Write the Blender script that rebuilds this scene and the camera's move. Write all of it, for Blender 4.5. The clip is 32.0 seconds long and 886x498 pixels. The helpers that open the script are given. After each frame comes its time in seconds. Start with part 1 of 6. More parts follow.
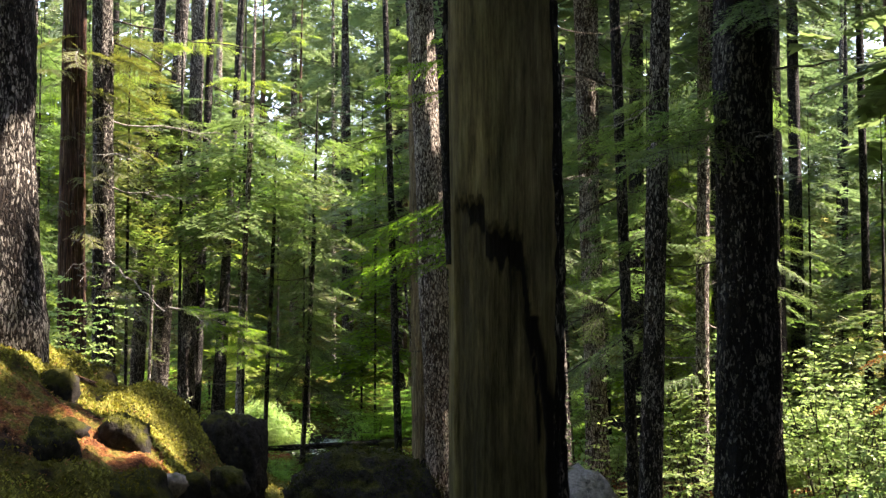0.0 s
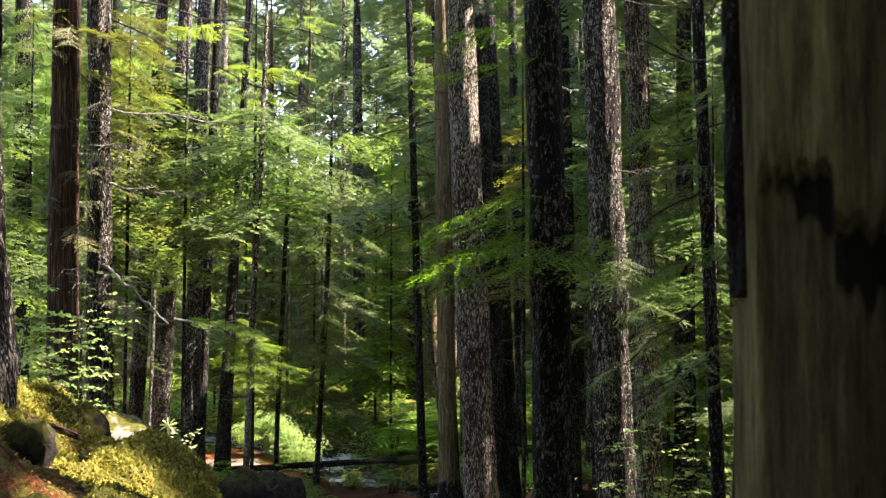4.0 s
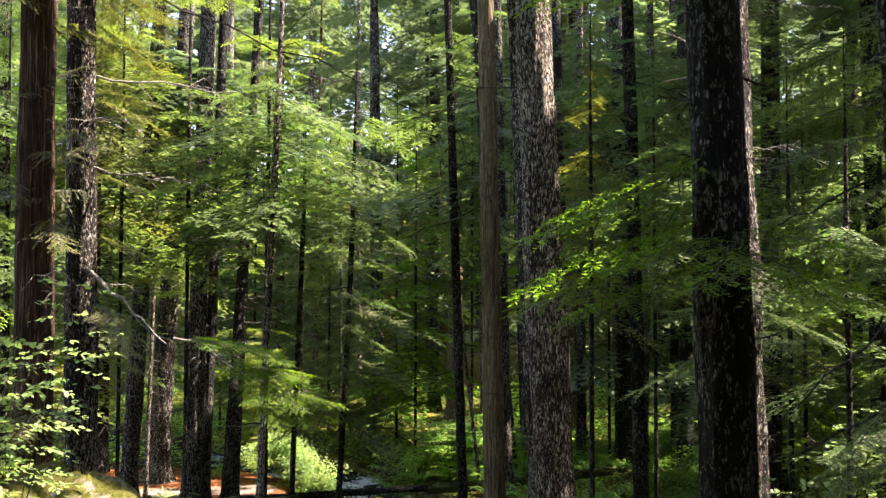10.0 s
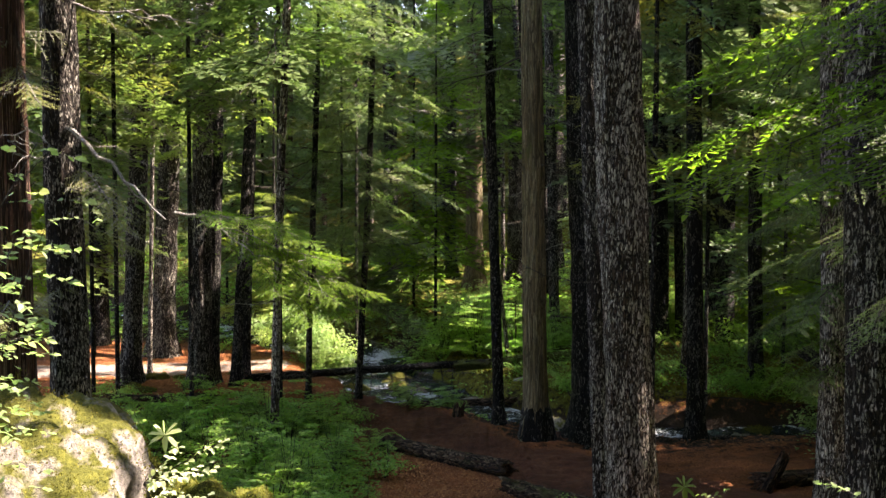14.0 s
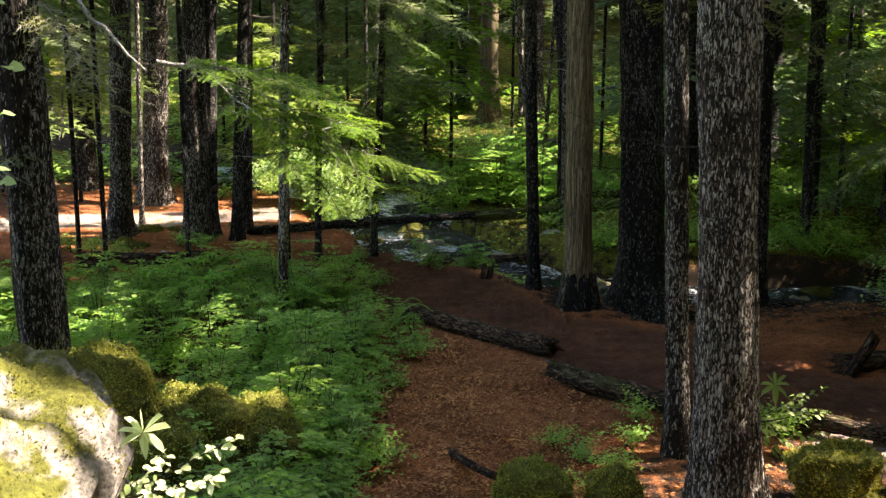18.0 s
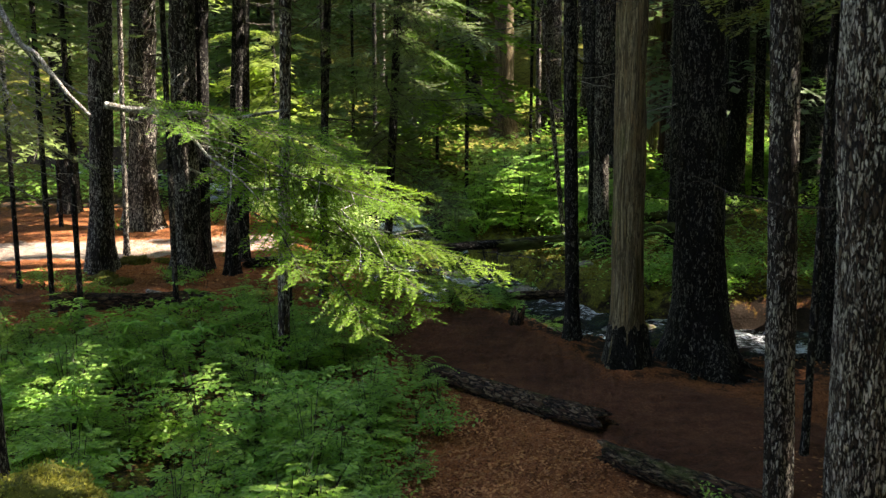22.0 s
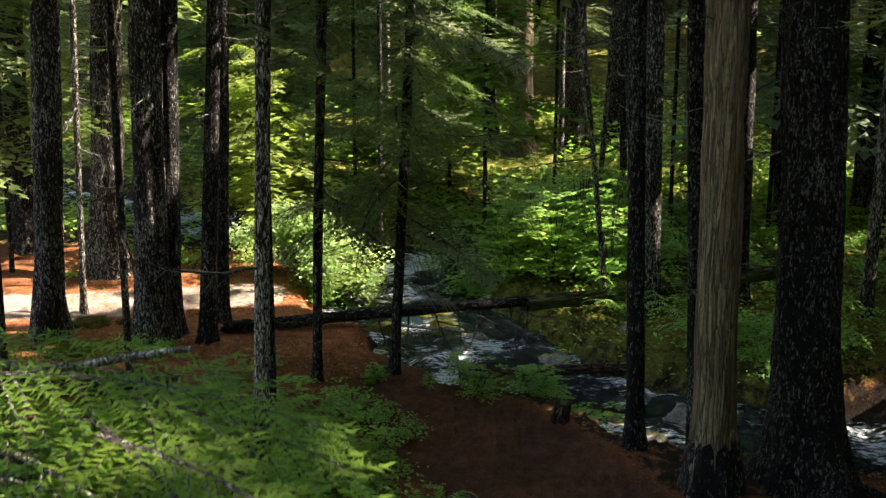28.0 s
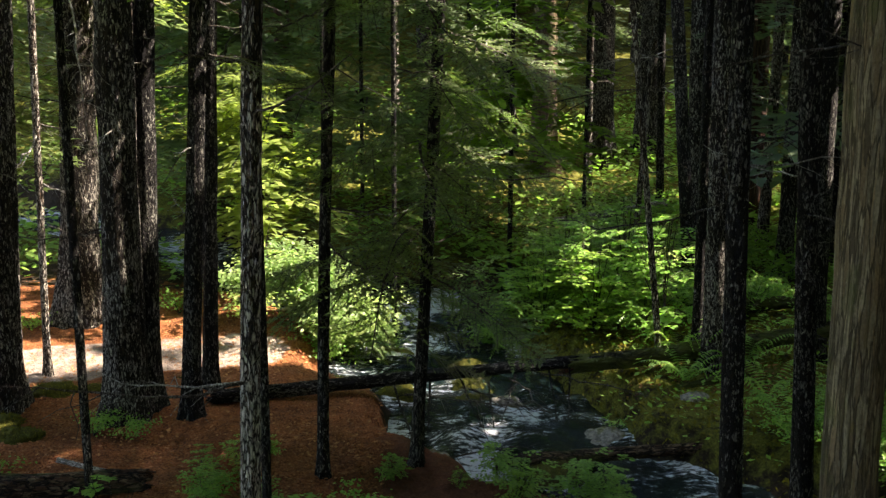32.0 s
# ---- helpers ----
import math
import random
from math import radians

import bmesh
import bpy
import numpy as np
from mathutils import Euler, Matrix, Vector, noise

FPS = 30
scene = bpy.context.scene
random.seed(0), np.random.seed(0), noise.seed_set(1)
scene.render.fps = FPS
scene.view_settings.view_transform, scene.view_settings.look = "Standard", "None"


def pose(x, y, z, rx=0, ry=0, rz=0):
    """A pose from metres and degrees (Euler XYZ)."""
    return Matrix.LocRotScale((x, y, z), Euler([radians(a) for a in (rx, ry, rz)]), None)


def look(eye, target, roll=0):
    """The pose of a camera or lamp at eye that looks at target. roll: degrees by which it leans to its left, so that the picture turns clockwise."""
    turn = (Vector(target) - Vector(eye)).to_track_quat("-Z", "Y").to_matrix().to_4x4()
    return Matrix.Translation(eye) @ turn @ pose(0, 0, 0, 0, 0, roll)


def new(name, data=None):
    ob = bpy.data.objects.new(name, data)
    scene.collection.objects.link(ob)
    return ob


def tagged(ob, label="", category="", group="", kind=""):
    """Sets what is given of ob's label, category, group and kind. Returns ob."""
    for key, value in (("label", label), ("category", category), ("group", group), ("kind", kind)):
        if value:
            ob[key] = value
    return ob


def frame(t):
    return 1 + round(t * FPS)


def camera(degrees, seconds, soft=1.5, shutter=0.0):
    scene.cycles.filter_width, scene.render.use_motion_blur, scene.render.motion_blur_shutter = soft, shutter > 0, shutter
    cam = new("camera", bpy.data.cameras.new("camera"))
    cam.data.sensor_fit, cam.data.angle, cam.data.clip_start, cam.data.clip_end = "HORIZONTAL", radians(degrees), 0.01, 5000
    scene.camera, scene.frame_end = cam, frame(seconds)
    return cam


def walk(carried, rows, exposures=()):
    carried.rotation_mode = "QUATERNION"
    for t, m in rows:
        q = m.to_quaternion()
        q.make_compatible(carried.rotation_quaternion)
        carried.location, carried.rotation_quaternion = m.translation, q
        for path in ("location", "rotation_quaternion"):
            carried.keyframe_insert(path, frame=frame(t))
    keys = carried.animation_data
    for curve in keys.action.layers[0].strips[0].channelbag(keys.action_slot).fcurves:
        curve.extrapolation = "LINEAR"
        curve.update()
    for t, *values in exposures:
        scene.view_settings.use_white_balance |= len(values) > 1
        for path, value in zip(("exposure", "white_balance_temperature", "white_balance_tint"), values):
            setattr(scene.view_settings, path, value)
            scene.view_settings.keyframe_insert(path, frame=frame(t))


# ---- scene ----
cam = camera(41.3, 32.0, soft=1.4, shutter=0.5)
METRES, EYE, TILT, LEAN, TURN = 20.0, 4.0, 3.0, 0.0, 0.0
ROWS = [
    (0.0, 0.0, 0.0, 0.0, 0.0, 0.0, -0.0),
    (0.5, -0.002, 0.0137, 0.0002, 0.01, 0.02, 0.0),
    (1.0, -0.0046, 0.0291, 0.0007, 0.01, 0.03, -0.02),
    (1.5, -0.008, 0.0448, 0.0007, 0.02, 0.05, -0.03),
    (2.0, -0.012, 0.0603, 0.001, 0.02, 0.07, -0.05),
    (2.5, -0.0167, 0.076, 0.0009, 0.03, 0.08, -0.02),
    (3.0, -0.0206, 0.0889, 0.0013, 0.05, 0.07, -0.05),
    (3.5, -0.0249, 0.1033, 0.0016, 0.07, 0.06, -0.07),
    (5.5, -0.0426, 0.162, 0.0014, 0.14, 0.09, -0.11),
    (6.0, -0.0465, 0.1776, 0.0012, 0.17, 0.11, -0.11),
    (6.5, -0.0493, 0.1922, 0.0011, 0.2, 0.12, -0.09),
    (7.0, -0.0521, 0.2077, 0.0013, 0.22, 0.11, -0.1),
    (7.5, -0.0547, 0.2229, 0.0014, 0.24, 0.11, -0.1),
    (8.0, -0.0571, 0.2369, 0.0015, 0.26, 0.12, -0.09),
    (8.5, -0.0599, 0.2518, 0.0018, 0.26, 0.11, -0.09),
    (9.0, -0.0626, 0.2673, 0.0019, 0.25, 0.11, -0.11),
    (9.5, -0.0655, 0.2827, 0.0016, 0.23, 0.11, -0.1),
    (10.0, -0.0686, 0.2981, 0.0017, 0.24, 0.1, -0.1),
    (10.5, -0.0715, 0.3119, 0.0011, 0.25, 0.12, -0.09),
    (11.0, -0.0748, 0.327, 0.0012, 0.26, 0.06, -0.11),
    (11.5, -0.0777, 0.3429, 0.001, 0.3, -0.28, -0.08),
    (12.0, -0.0814, 0.3583, 0.0006, 0.31, -1.28, -0.11),
    (12.5, -0.085, 0.3737, 0.0002, 0.32, -2.68, -0.11),
    (13.0, -0.0883, 0.3879, 0.0001, 0.33, -3.97, -0.16),
    (13.5, -0.092, 0.4038, -0.0001, 0.35, -5.38, -0.14),
    (14.0, -0.0958, 0.4194, -0.0002, 0.36, -6.76, -0.16),
    (14.5, -0.0995, 0.4355, -0.0006, 0.38, -8.15, -0.15),
    (15.0, -0.1028, 0.4512, -0.0011, 0.41, -9.53, -0.13),
    (15.5, -0.1057, 0.4653, -0.0014, 0.43, -10.74, -0.14),
    (17.5, -0.1185, 0.53, -0.0026, 0.36, -14.74, -0.21),
    (18.0, -0.1209, 0.5436, -0.0025, 0.21, -15.22, -0.22),
    (18.5, -0.1238, 0.5611, -0.0026, 0.11, -15.3, -0.19),
    (19.0, -0.1261, 0.5762, -0.0025, 0.11, -15.31, -0.17),
    (19.5, -0.1286, 0.5916, -0.0027, 0.12, -15.29, -0.18),
    (20.0, -0.131, 0.6072, -0.0036, 0.14, -15.27, -0.14),
    (20.5, -0.1328, 0.6204, -0.0043, 0.16, -15.25, -0.15),
    (21.0, -0.1345, 0.6358, -0.0049, 0.18, -15.24, -0.15),
    (21.5, -0.1359, 0.651, -0.0051, 0.2, -15.24, -0.14),
    (22.0, -0.1375, 0.6668, -0.0052, 0.22, -15.24, -0.14),
    (22.5, -0.1388, 0.6819, -0.0053, 0.23, -15.21, -0.08),
    (23.0, -0.1401, 0.6956, -0.0052, 0.24, -15.2, -0.1),
    (23.5, -0.1415, 0.7102, -0.0049, 0.24, -15.2, -0.12),
    (24.0, -0.1425, 0.7247, -0.0043, 0.27, -15.19, -0.13),
    (24.5, -0.1433, 0.7391, -0.004, 0.27, -15.18, -0.12),
    (25.0, -0.1437, 0.7533, -0.0038, 0.3, -15.18, -0.1),
    (25.5, -0.144, 0.7665, -0.0038, 0.31, -15.19, -0.11),
    (27.5, -0.1492, 0.8307, -0.007, 0.3, -15.29, -0.24),
    (28.0, -0.1514, 0.8462, -0.0078, 0.3, -15.34, -0.19),
    (28.5, -0.1539, 0.8636, -0.0083, 0.32, -15.38, -0.2),
    (29.0, -0.1566, 0.8815, -0.0085, 0.31, -15.42, -0.22),
    (29.5, -0.1589, 0.899, -0.0089, 0.31, -15.44, -0.19),
    (30.0, -0.1612, 0.9161, -0.0089, 0.31, -15.47, -0.2),
    (30.5, -0.1629, 0.9322, -0.009, 0.33, -15.48, -0.2),
    (31.0, -0.1647, 0.9491, -0.0088, 0.35, -15.5, -0.22),
    (31.5, -0.1664, 0.9663, -0.0083, 0.37, -15.54, -0.23),
    (32.0, -0.1683, 0.9831, -0.0081, 0.38, -15.57, -0.2),
]
walk(cam, [(t, pose(0, 0, EYE, TILT, LEAN, TURN) @ pose(METRES * x, METRES * y, METRES * z, 90 + pitch, roll, yaw)) for t, x, y, z, yaw, pitch, roll in ROWS], [(0.0, 2.85, 7200, 29), (13.0, 2.75, 7200, 31), (18.0, 2.95, 7300, 26), (22.0, 2.7, 7200, 22), (28.0, 2.65, 7200, 24), (32.0, 2.65, 7200, 24)])


# ---- world, sun ----
SUN_AZ, SUN_EL = 84.0, 50.0
SUN_DIR = Vector((math.cos(radians(SUN_EL)) * math.sin(radians(SUN_AZ)), math.cos(radians(SUN_EL)) * math.cos(radians(SUN_AZ)), math.sin(radians(SUN_EL))))
world = bpy.data.worlds.new("sky")
scene.world = world
world.use_nodes = True
wn = world.node_tree.nodes
wn.clear()
sky = wn.new("ShaderNodeTexSky")
sky.sky_type = "NISHITA"
sky.sun_disc = False
sky.sun_elevation, sky.sun_rotation = radians(SUN_EL), radians(SUN_AZ)
back = wn.new("ShaderNodeBackground")
back.inputs["Strength"].default_value = 0.15
wout = wn.new("ShaderNodeOutputWorld")
world.node_tree.links.new(sky.outputs[0], back.inputs[0])
world.node_tree.links.new(back.outputs[0], wout.inputs[0])
sun_data = bpy.data.lights.new("sun", "SUN")
sun_data.energy, sun_data.angle, sun_data.color = 5.0, radians(0.6), (1.0, 0.95, 0.84)
sun = new("sun", sun_data)
sun.matrix_world = look(SUN_DIR * 60, (0, 0, 0))


# ---- materials ----
def nodes_of(name):
    m = bpy.data.materials.new(name)
    m.use_nodes = True
    nt = m.node_tree
    b = nt.nodes["Principled BSDF"]
    return m, nt, b


def node(nt, kind, **values):
    n = nt.nodes.new(kind)
    for k, v in values.items():
        n.inputs[k.replace("_", " ")].default_value = v
    return n


def ramp(nt, source, stops):
    r = nt.nodes.new("ShaderNodeValToRGB")
    el = r.color_ramp.elements
    while len(el) < len(stops):
        el.new(0.5)
    for e, (p, c) in zip(el, stops):
        e.position, e.color = p, (*c, 1) if len(c) == 3 else c
    nt.links.new(source, r.inputs[0])
    return r.outputs[0]


def coords(nt, scale, kind="Object"):
    tc = nt.nodes.new("ShaderNodeTexCoord")
    mp = nt.nodes.new("ShaderNodeMapping")
    mp.inputs["Scale"].default_value = scale
    nt.links.new(tc.outputs[kind], mp.inputs[0])
    return mp.outputs[0]


def mixed(nt, fac, a, b, mode="MIX"):
    m = nt.nodes.new("ShaderNodeMix")
    m.data_type, m.blend_type = "RGBA", mode
    for s, v in ((m.inputs[0], fac), (m.inputs[6], a), (m.inputs[7], b)):
        if isinstance(v, (int, float)):
            s.default_value = v
        elif isinstance(v, tuple):
            s.default_value = (*v, 1)
        else:
            nt.links.new(v, s)
    return m.outputs[2]


def bump(nt, b, height, strength, distance):
    n = nt.nodes.new("ShaderNodeBump")
    n.inputs["Strength"].default_value, n.inputs["Distance"].default_value = strength, distance
    nt.links.new(height, n.inputs["Height"])
    nt.links.new(n.outputs[0], b.inputs["Normal"])


def noise_tex(nt, vec, scale, detail=4.0, rough=0.6):
    n = node(nt, "ShaderNodeTexNoise", Scale=scale, Detail=detail, Roughness=rough)
    nt.links.new(vec, n.inputs["Vector"])
    return n.outputs["Fac"]


def bark_material(name, dark, mid, lichen, plate=(38, 38, 13), flecks=0.36, moss=0.0, depth=0.03, joint=0.15):
    """Bark in upright flakes: most dark, some bleached by lichen, with deep joints between them."""
    m, nt, b = nodes_of(name)
    info = nt.nodes.new("ShaderNodeObjectInfo")

    def place(scale):
        v = nt.nodes.new("ShaderNodeVectorMath")
        v.operation = "MULTIPLY_ADD"
        nt.links.new(info.outputs["Random"], v.inputs[0])
        v.inputs[1].default_value = (91, 47, 63)
        nt.links.new(coords(nt, scale), v.inputs[2])
        return v.outputs[0]

    def weigh(a, k, rest):
        n = nt.nodes.new("ShaderNodeMath")
        n.operation = "MULTIPLY_ADD"
        nt.links.new(a, n.inputs[0])
        n.inputs[1].default_value = k
        if isinstance(rest, float):
            n.inputs[2].default_value = rest
        else:
            nt.links.new(rest, n.inputs[2])
        return n.outputs[0]

    vec = place(plate)
    warp = node(nt, "ShaderNodeTexNoise", Scale=0.55, Detail=3.0, Roughness=0.6)
    nt.links.new(vec, warp.inputs["Vector"])
    wv = nt.nodes.new("ShaderNodeVectorMath")
    wv.operation = "MULTIPLY_ADD"
    nt.links.new(warp.outputs["Color"], wv.inputs[0])
    wv.inputs[1].default_value = (2.4, 2.4, 2.0)
    nt.links.new(vec, wv.inputs[2])
    edge = node(nt, "ShaderNodeTexVoronoi", Scale=1.0)
    edge.feature = "DISTANCE_TO_EDGE"
    cell = node(nt, "ShaderNodeTexVoronoi", Scale=1.0)
    chip = node(nt, "ShaderNodeTexVoronoi", Scale=2.3)
    for v in (edge, cell, chip):
        nt.links.new(wv.outputs[0], v.inputs["Vector"])
    sep = nt.nodes.new("ShaderNodeSeparateColor")
    nt.links.new(cell.outputs["Color"], sep.inputs[0])
    chips = nt.nodes.new("ShaderNodeSeparateColor")
    nt.links.new(chip.outputs["Color"], chips.inputs[0])
    big = noise_tex(nt, place((2.6, 2.6, 1.1)), 1.0, 4)
    spots = noise_tex(nt, place((plate[0] * 1.1, plate[1] * 1.1, plate[2] * 1.5)), 1.0, 6, 0.7)
    grain = noise_tex(nt, place((80, 80, 26)), 1.0, 5, 0.75)
    lit = weigh(sep.outputs[0], 0.34, weigh(chips.outputs[0], 0.44, weigh(big, 0.9, weigh(spots, 0.6, -0.59))))
    at = 0.74 - 0.42 * flecks
    mask = ramp(nt, lit, [(at - 0.03, (0, 0, 0)), (at + 0.03, (1, 1, 1))])
    shade = ramp(nt, sep.outputs[1], [(0.0, (0.4, 0.4, 0.4)), (1.0, (1.5, 1.42, 1.34))])
    plates = mixed(nt, 1.0, ramp(nt, grain, [(0.3, tuple(c * 0.45 for c in mid)), (0.6, mid), (0.8, tuple(c * 1.7 for c in mid))]), shade, "MULTIPLY")
    pale = mixed(nt, 1.0, ramp(nt, grain, [(0.32, tuple(c * 0.4 for c in lichen)), (0.62, lichen)]), ramp(nt, chips.outputs[1], [(0.0, (0.5, 0.5, 0.5)), (1.0, (1.2, 1.2, 1.15))]), "MULTIPLY")
    col = mixed(nt, mask, plates, pale)
    crack = ramp(nt, edge.outputs["Distance"], [(0.02, (0, 0, 0)), (joint, (1, 1, 1))])
    col = mixed(nt, crack, dark, col)
    if moss:
        mm = ramp(nt, noise_tex(nt, place((3, 3, 1.6)), 1.0, 5), [(0.62 - moss, (0, 0, 0)), (0.8 - moss, (1, 1, 1))])
        col = mixed(nt, mm, col, (0.07, 0.085, 0.02))
    nt.links.new(col, b.inputs["Base Color"])
    b.inputs["Roughness"].default_value = 0.9
    b.inputs["Specular IOR Level"].default_value = 0.2
    bump(nt, b, weigh(sep.outputs[2], 0.5, weigh(grain, 0.4, crack)), 1.0, depth)
    return m


def leaf_material(name, dark, light, through_col, amount=0.45, rough=0.5):
    """Leaf: diffuse and gloss, and light that comes through from behind."""
    m, nt, b = nodes_of(name)
    geo = nt.nodes.new("ShaderNodeNewGeometry")
    info = nt.nodes.new("ShaderNodeObjectInfo")
    vec = coords(nt, (1, 1, 1))
    patch = noise_tex(nt, vec, 0.9, 3)
    add = nt.nodes.new("ShaderNodeMath")
    add.operation = "MULTIPLY_ADD"
    nt.links.new(geo.outputs["Random Per Island"], add.inputs[0])
    add.inputs[1].default_value = 0.45
    nt.links.new(patch, add.inputs[2])
    col = ramp(nt, add.outputs[0], [(0.25, dark), (0.65, tuple((a + c) / 2 for a, c in zip(dark, light))), (1.0, light)])
    tint = ramp(nt, info.outputs["Random"], [(0.0, (0.86, 0.95, 0.95)), (0.5, (1, 1, 1)), (1.0, (1.1, 1.03, 0.8))])
    col = mixed(nt, 1.0, col, tint, "MULTIPLY")
    nt.links.new(col, b.inputs["Base Color"])
    b.inputs["Roughness"].default_value = rough
    b.inputs["Specular IOR Level"].default_value = 0.28
    tr = nt.nodes.new("ShaderNodeBsdfTranslucent")
    tcol = mixed(nt, 1.0, col, through_col, "MULTIPLY")
    nt.links.new(tcol, tr.inputs[0])
    mx = nt.nodes.new("ShaderNodeMixShader")
    mx.inputs[0].default_value = amount
    nt.links.new(b.outputs[0], mx.inputs[1])
    nt.links.new(tr.outputs[0], mx.inputs[2])
    nt.links.new(mx.outputs[0], nt.nodes["Material Output"].inputs[0])
    return m


M_FIR = bark_material("fir_bark", (0.004, 0.0035, 0.003), (0.028, 0.023, 0.017), (0.40, 0.385, 0.33), plate=(40, 40, 11), flecks=0.30)
M_FIR_PALE = bark_material("lichen_bark", (0.006, 0.005, 0.004), (0.066, 0.049, 0.034), (0.52, 0.485, 0.41), plate=(38, 38, 9.5), flecks=0.50)
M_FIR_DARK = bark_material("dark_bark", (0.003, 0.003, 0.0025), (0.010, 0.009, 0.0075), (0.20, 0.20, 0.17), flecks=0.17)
M_CEDAR = bark_material("cedar_bark", (0.022, 0.011, 0.007), (0.085, 0.042, 0.026), (0.19, 0.125, 0.085), plate=(40, 40, 1.1), flecks=0.3)
M_WOOD = bark_material("weathered_wood", (0.055, 0.044, 0.024), (0.145, 0.113, 0.06), (0.24, 0.20, 0.12), plate=(26, 26, 1.6), flecks=0.42, depth=0.016, moss=0.04, joint=0.07)
M_TWIG = bark_material("twig_bark", (0.015, 0.012, 0.009), (0.05, 0.04, 0.03), (0.2, 0.2, 0.17), plate=(60, 60, 20), flecks=0.3, depth=0.004)
M_PALE_TWIG = bark_material("lichen_twig", (0.08, 0.075, 0.06), (0.25, 0.24, 0.21), (0.5, 0.5, 0.45), plate=(60, 60, 20), flecks=0.6, depth=0.004)
M_LOG = bark_material("log_bark", (0.006, 0.004, 0.003), (0.066, 0.036, 0.020), (0.20, 0.14, 0.085), plate=(20, 20, 6), flecks=0.34, moss=0.07, depth=0.04)
M_ROT = bark_material("rotten_wood", (0.02, 0.009, 0.005), (0.10, 0.048, 0.026), (0.20, 0.12, 0.07), plate=(30, 30, 8), flecks=0.3, depth=0.02)
M_MOSSLOG = bark_material("mossy_log_bark", (0.010, 0.009, 0.005), (0.045, 0.04, 0.018), (0.13, 0.13, 0.05), plate=(15, 15, 5), flecks=0.3, moss=0.26)
M_NEEDLE = leaf_material("hemlock_needles", (0.042, 0.078, 0.028), (0.145, 0.215, 0.075), (1.6, 1.8, 1.05), 0.43)
M_NEEDLE_FRESH = leaf_material("fresh_needles", (0.048, 0.095, 0.014), (0.155, 0.265, 0.036), (1.7, 1.95, 0.75), 0.55, 0.75)
M_NEEDLE_FRESH.node_tree.nodes["Principled BSDF"].inputs["Specular IOR Level"].default_value = 0.12
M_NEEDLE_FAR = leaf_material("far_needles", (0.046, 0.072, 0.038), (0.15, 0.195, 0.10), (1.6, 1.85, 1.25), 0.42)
M_NEEDLE_OLIVE = leaf_material("olive_needles", (0.048, 0.062, 0.020), (0.15, 0.175, 0.055), (1.6, 1.6, 0.8), 0.4)
# lit copy of the hemlock needles, with the sun's brightness in its colour
M_NEEDLE_SUNLIT = leaf_material("sunlit_needles", (0.085, 0.135, 0.030), (0.27, 0.35, 0.10), (1.6, 1.8, 0.8), 0.5)
M_DEAD = leaf_material("dead_needles", (0.18, 0.05, 0.012), (0.48, 0.17, 0.04), (1.3, 1.2, 0.8), 0.4)
M_LEAF = leaf_material("maple_leaves", (0.095, 0.160, 0.052), (0.30, 0.39, 0.16), (1.5, 1.8, 1.15), 0.5, 0.42)
M_LEAF_DARK = leaf_material("shrub_leaves", (0.062, 0.135, 0.028), (0.235, 0.39, 0.085), (1.5, 2.0, 0.9), 0.45, 0.38)
# leaves of the shoot in sun, whose glare is put into the pale colour
M_LEAF_SUNLIT = leaf_material("sunlit_shoot_leaves", (0.28, 0.34, 0.17), (0.52, 0.58, 0.36), (1.3, 1.5, 0.9), 0.35, 0.3)
M_MOSS = leaf_material("moss_tuft", (0.06, 0.065, 0.012), (0.16, 0.15, 0.03), (1.3, 1.3, 0.8), 0.25, 0.9)
M_MOSS_BRIGHT = leaf_material("bright_moss_tuft", (0.12, 0.13, 0.022), (0.34, 0.34, 0.065), (1.3, 1.3, 0.8), 0.3, 0.9)
# moss on the shaded boulders: the shade is in this dark colour
M_MOSS_SHADE = leaf_material("shade_moss_tuft", (0.010, 0.016, 0.004), (0.05, 0.062, 0.014), (1.2, 1.3, 0.8), 0.2, 0.9)
M_MOSS.node_tree.nodes["Principled BSDF"].inputs["Specular IOR Level"].default_value = 0.05
M_MOSS_SHADE.node_tree.nodes["Principled BSDF"].inputs["Specular IOR Level"].default_value = 0.05
M_DUFF_LEAF = leaf_material("litter", (0.10, 0.030, 0.010), (0.52, 0.215, 0.075), (1, 1, 1), 0.1, 0.8)


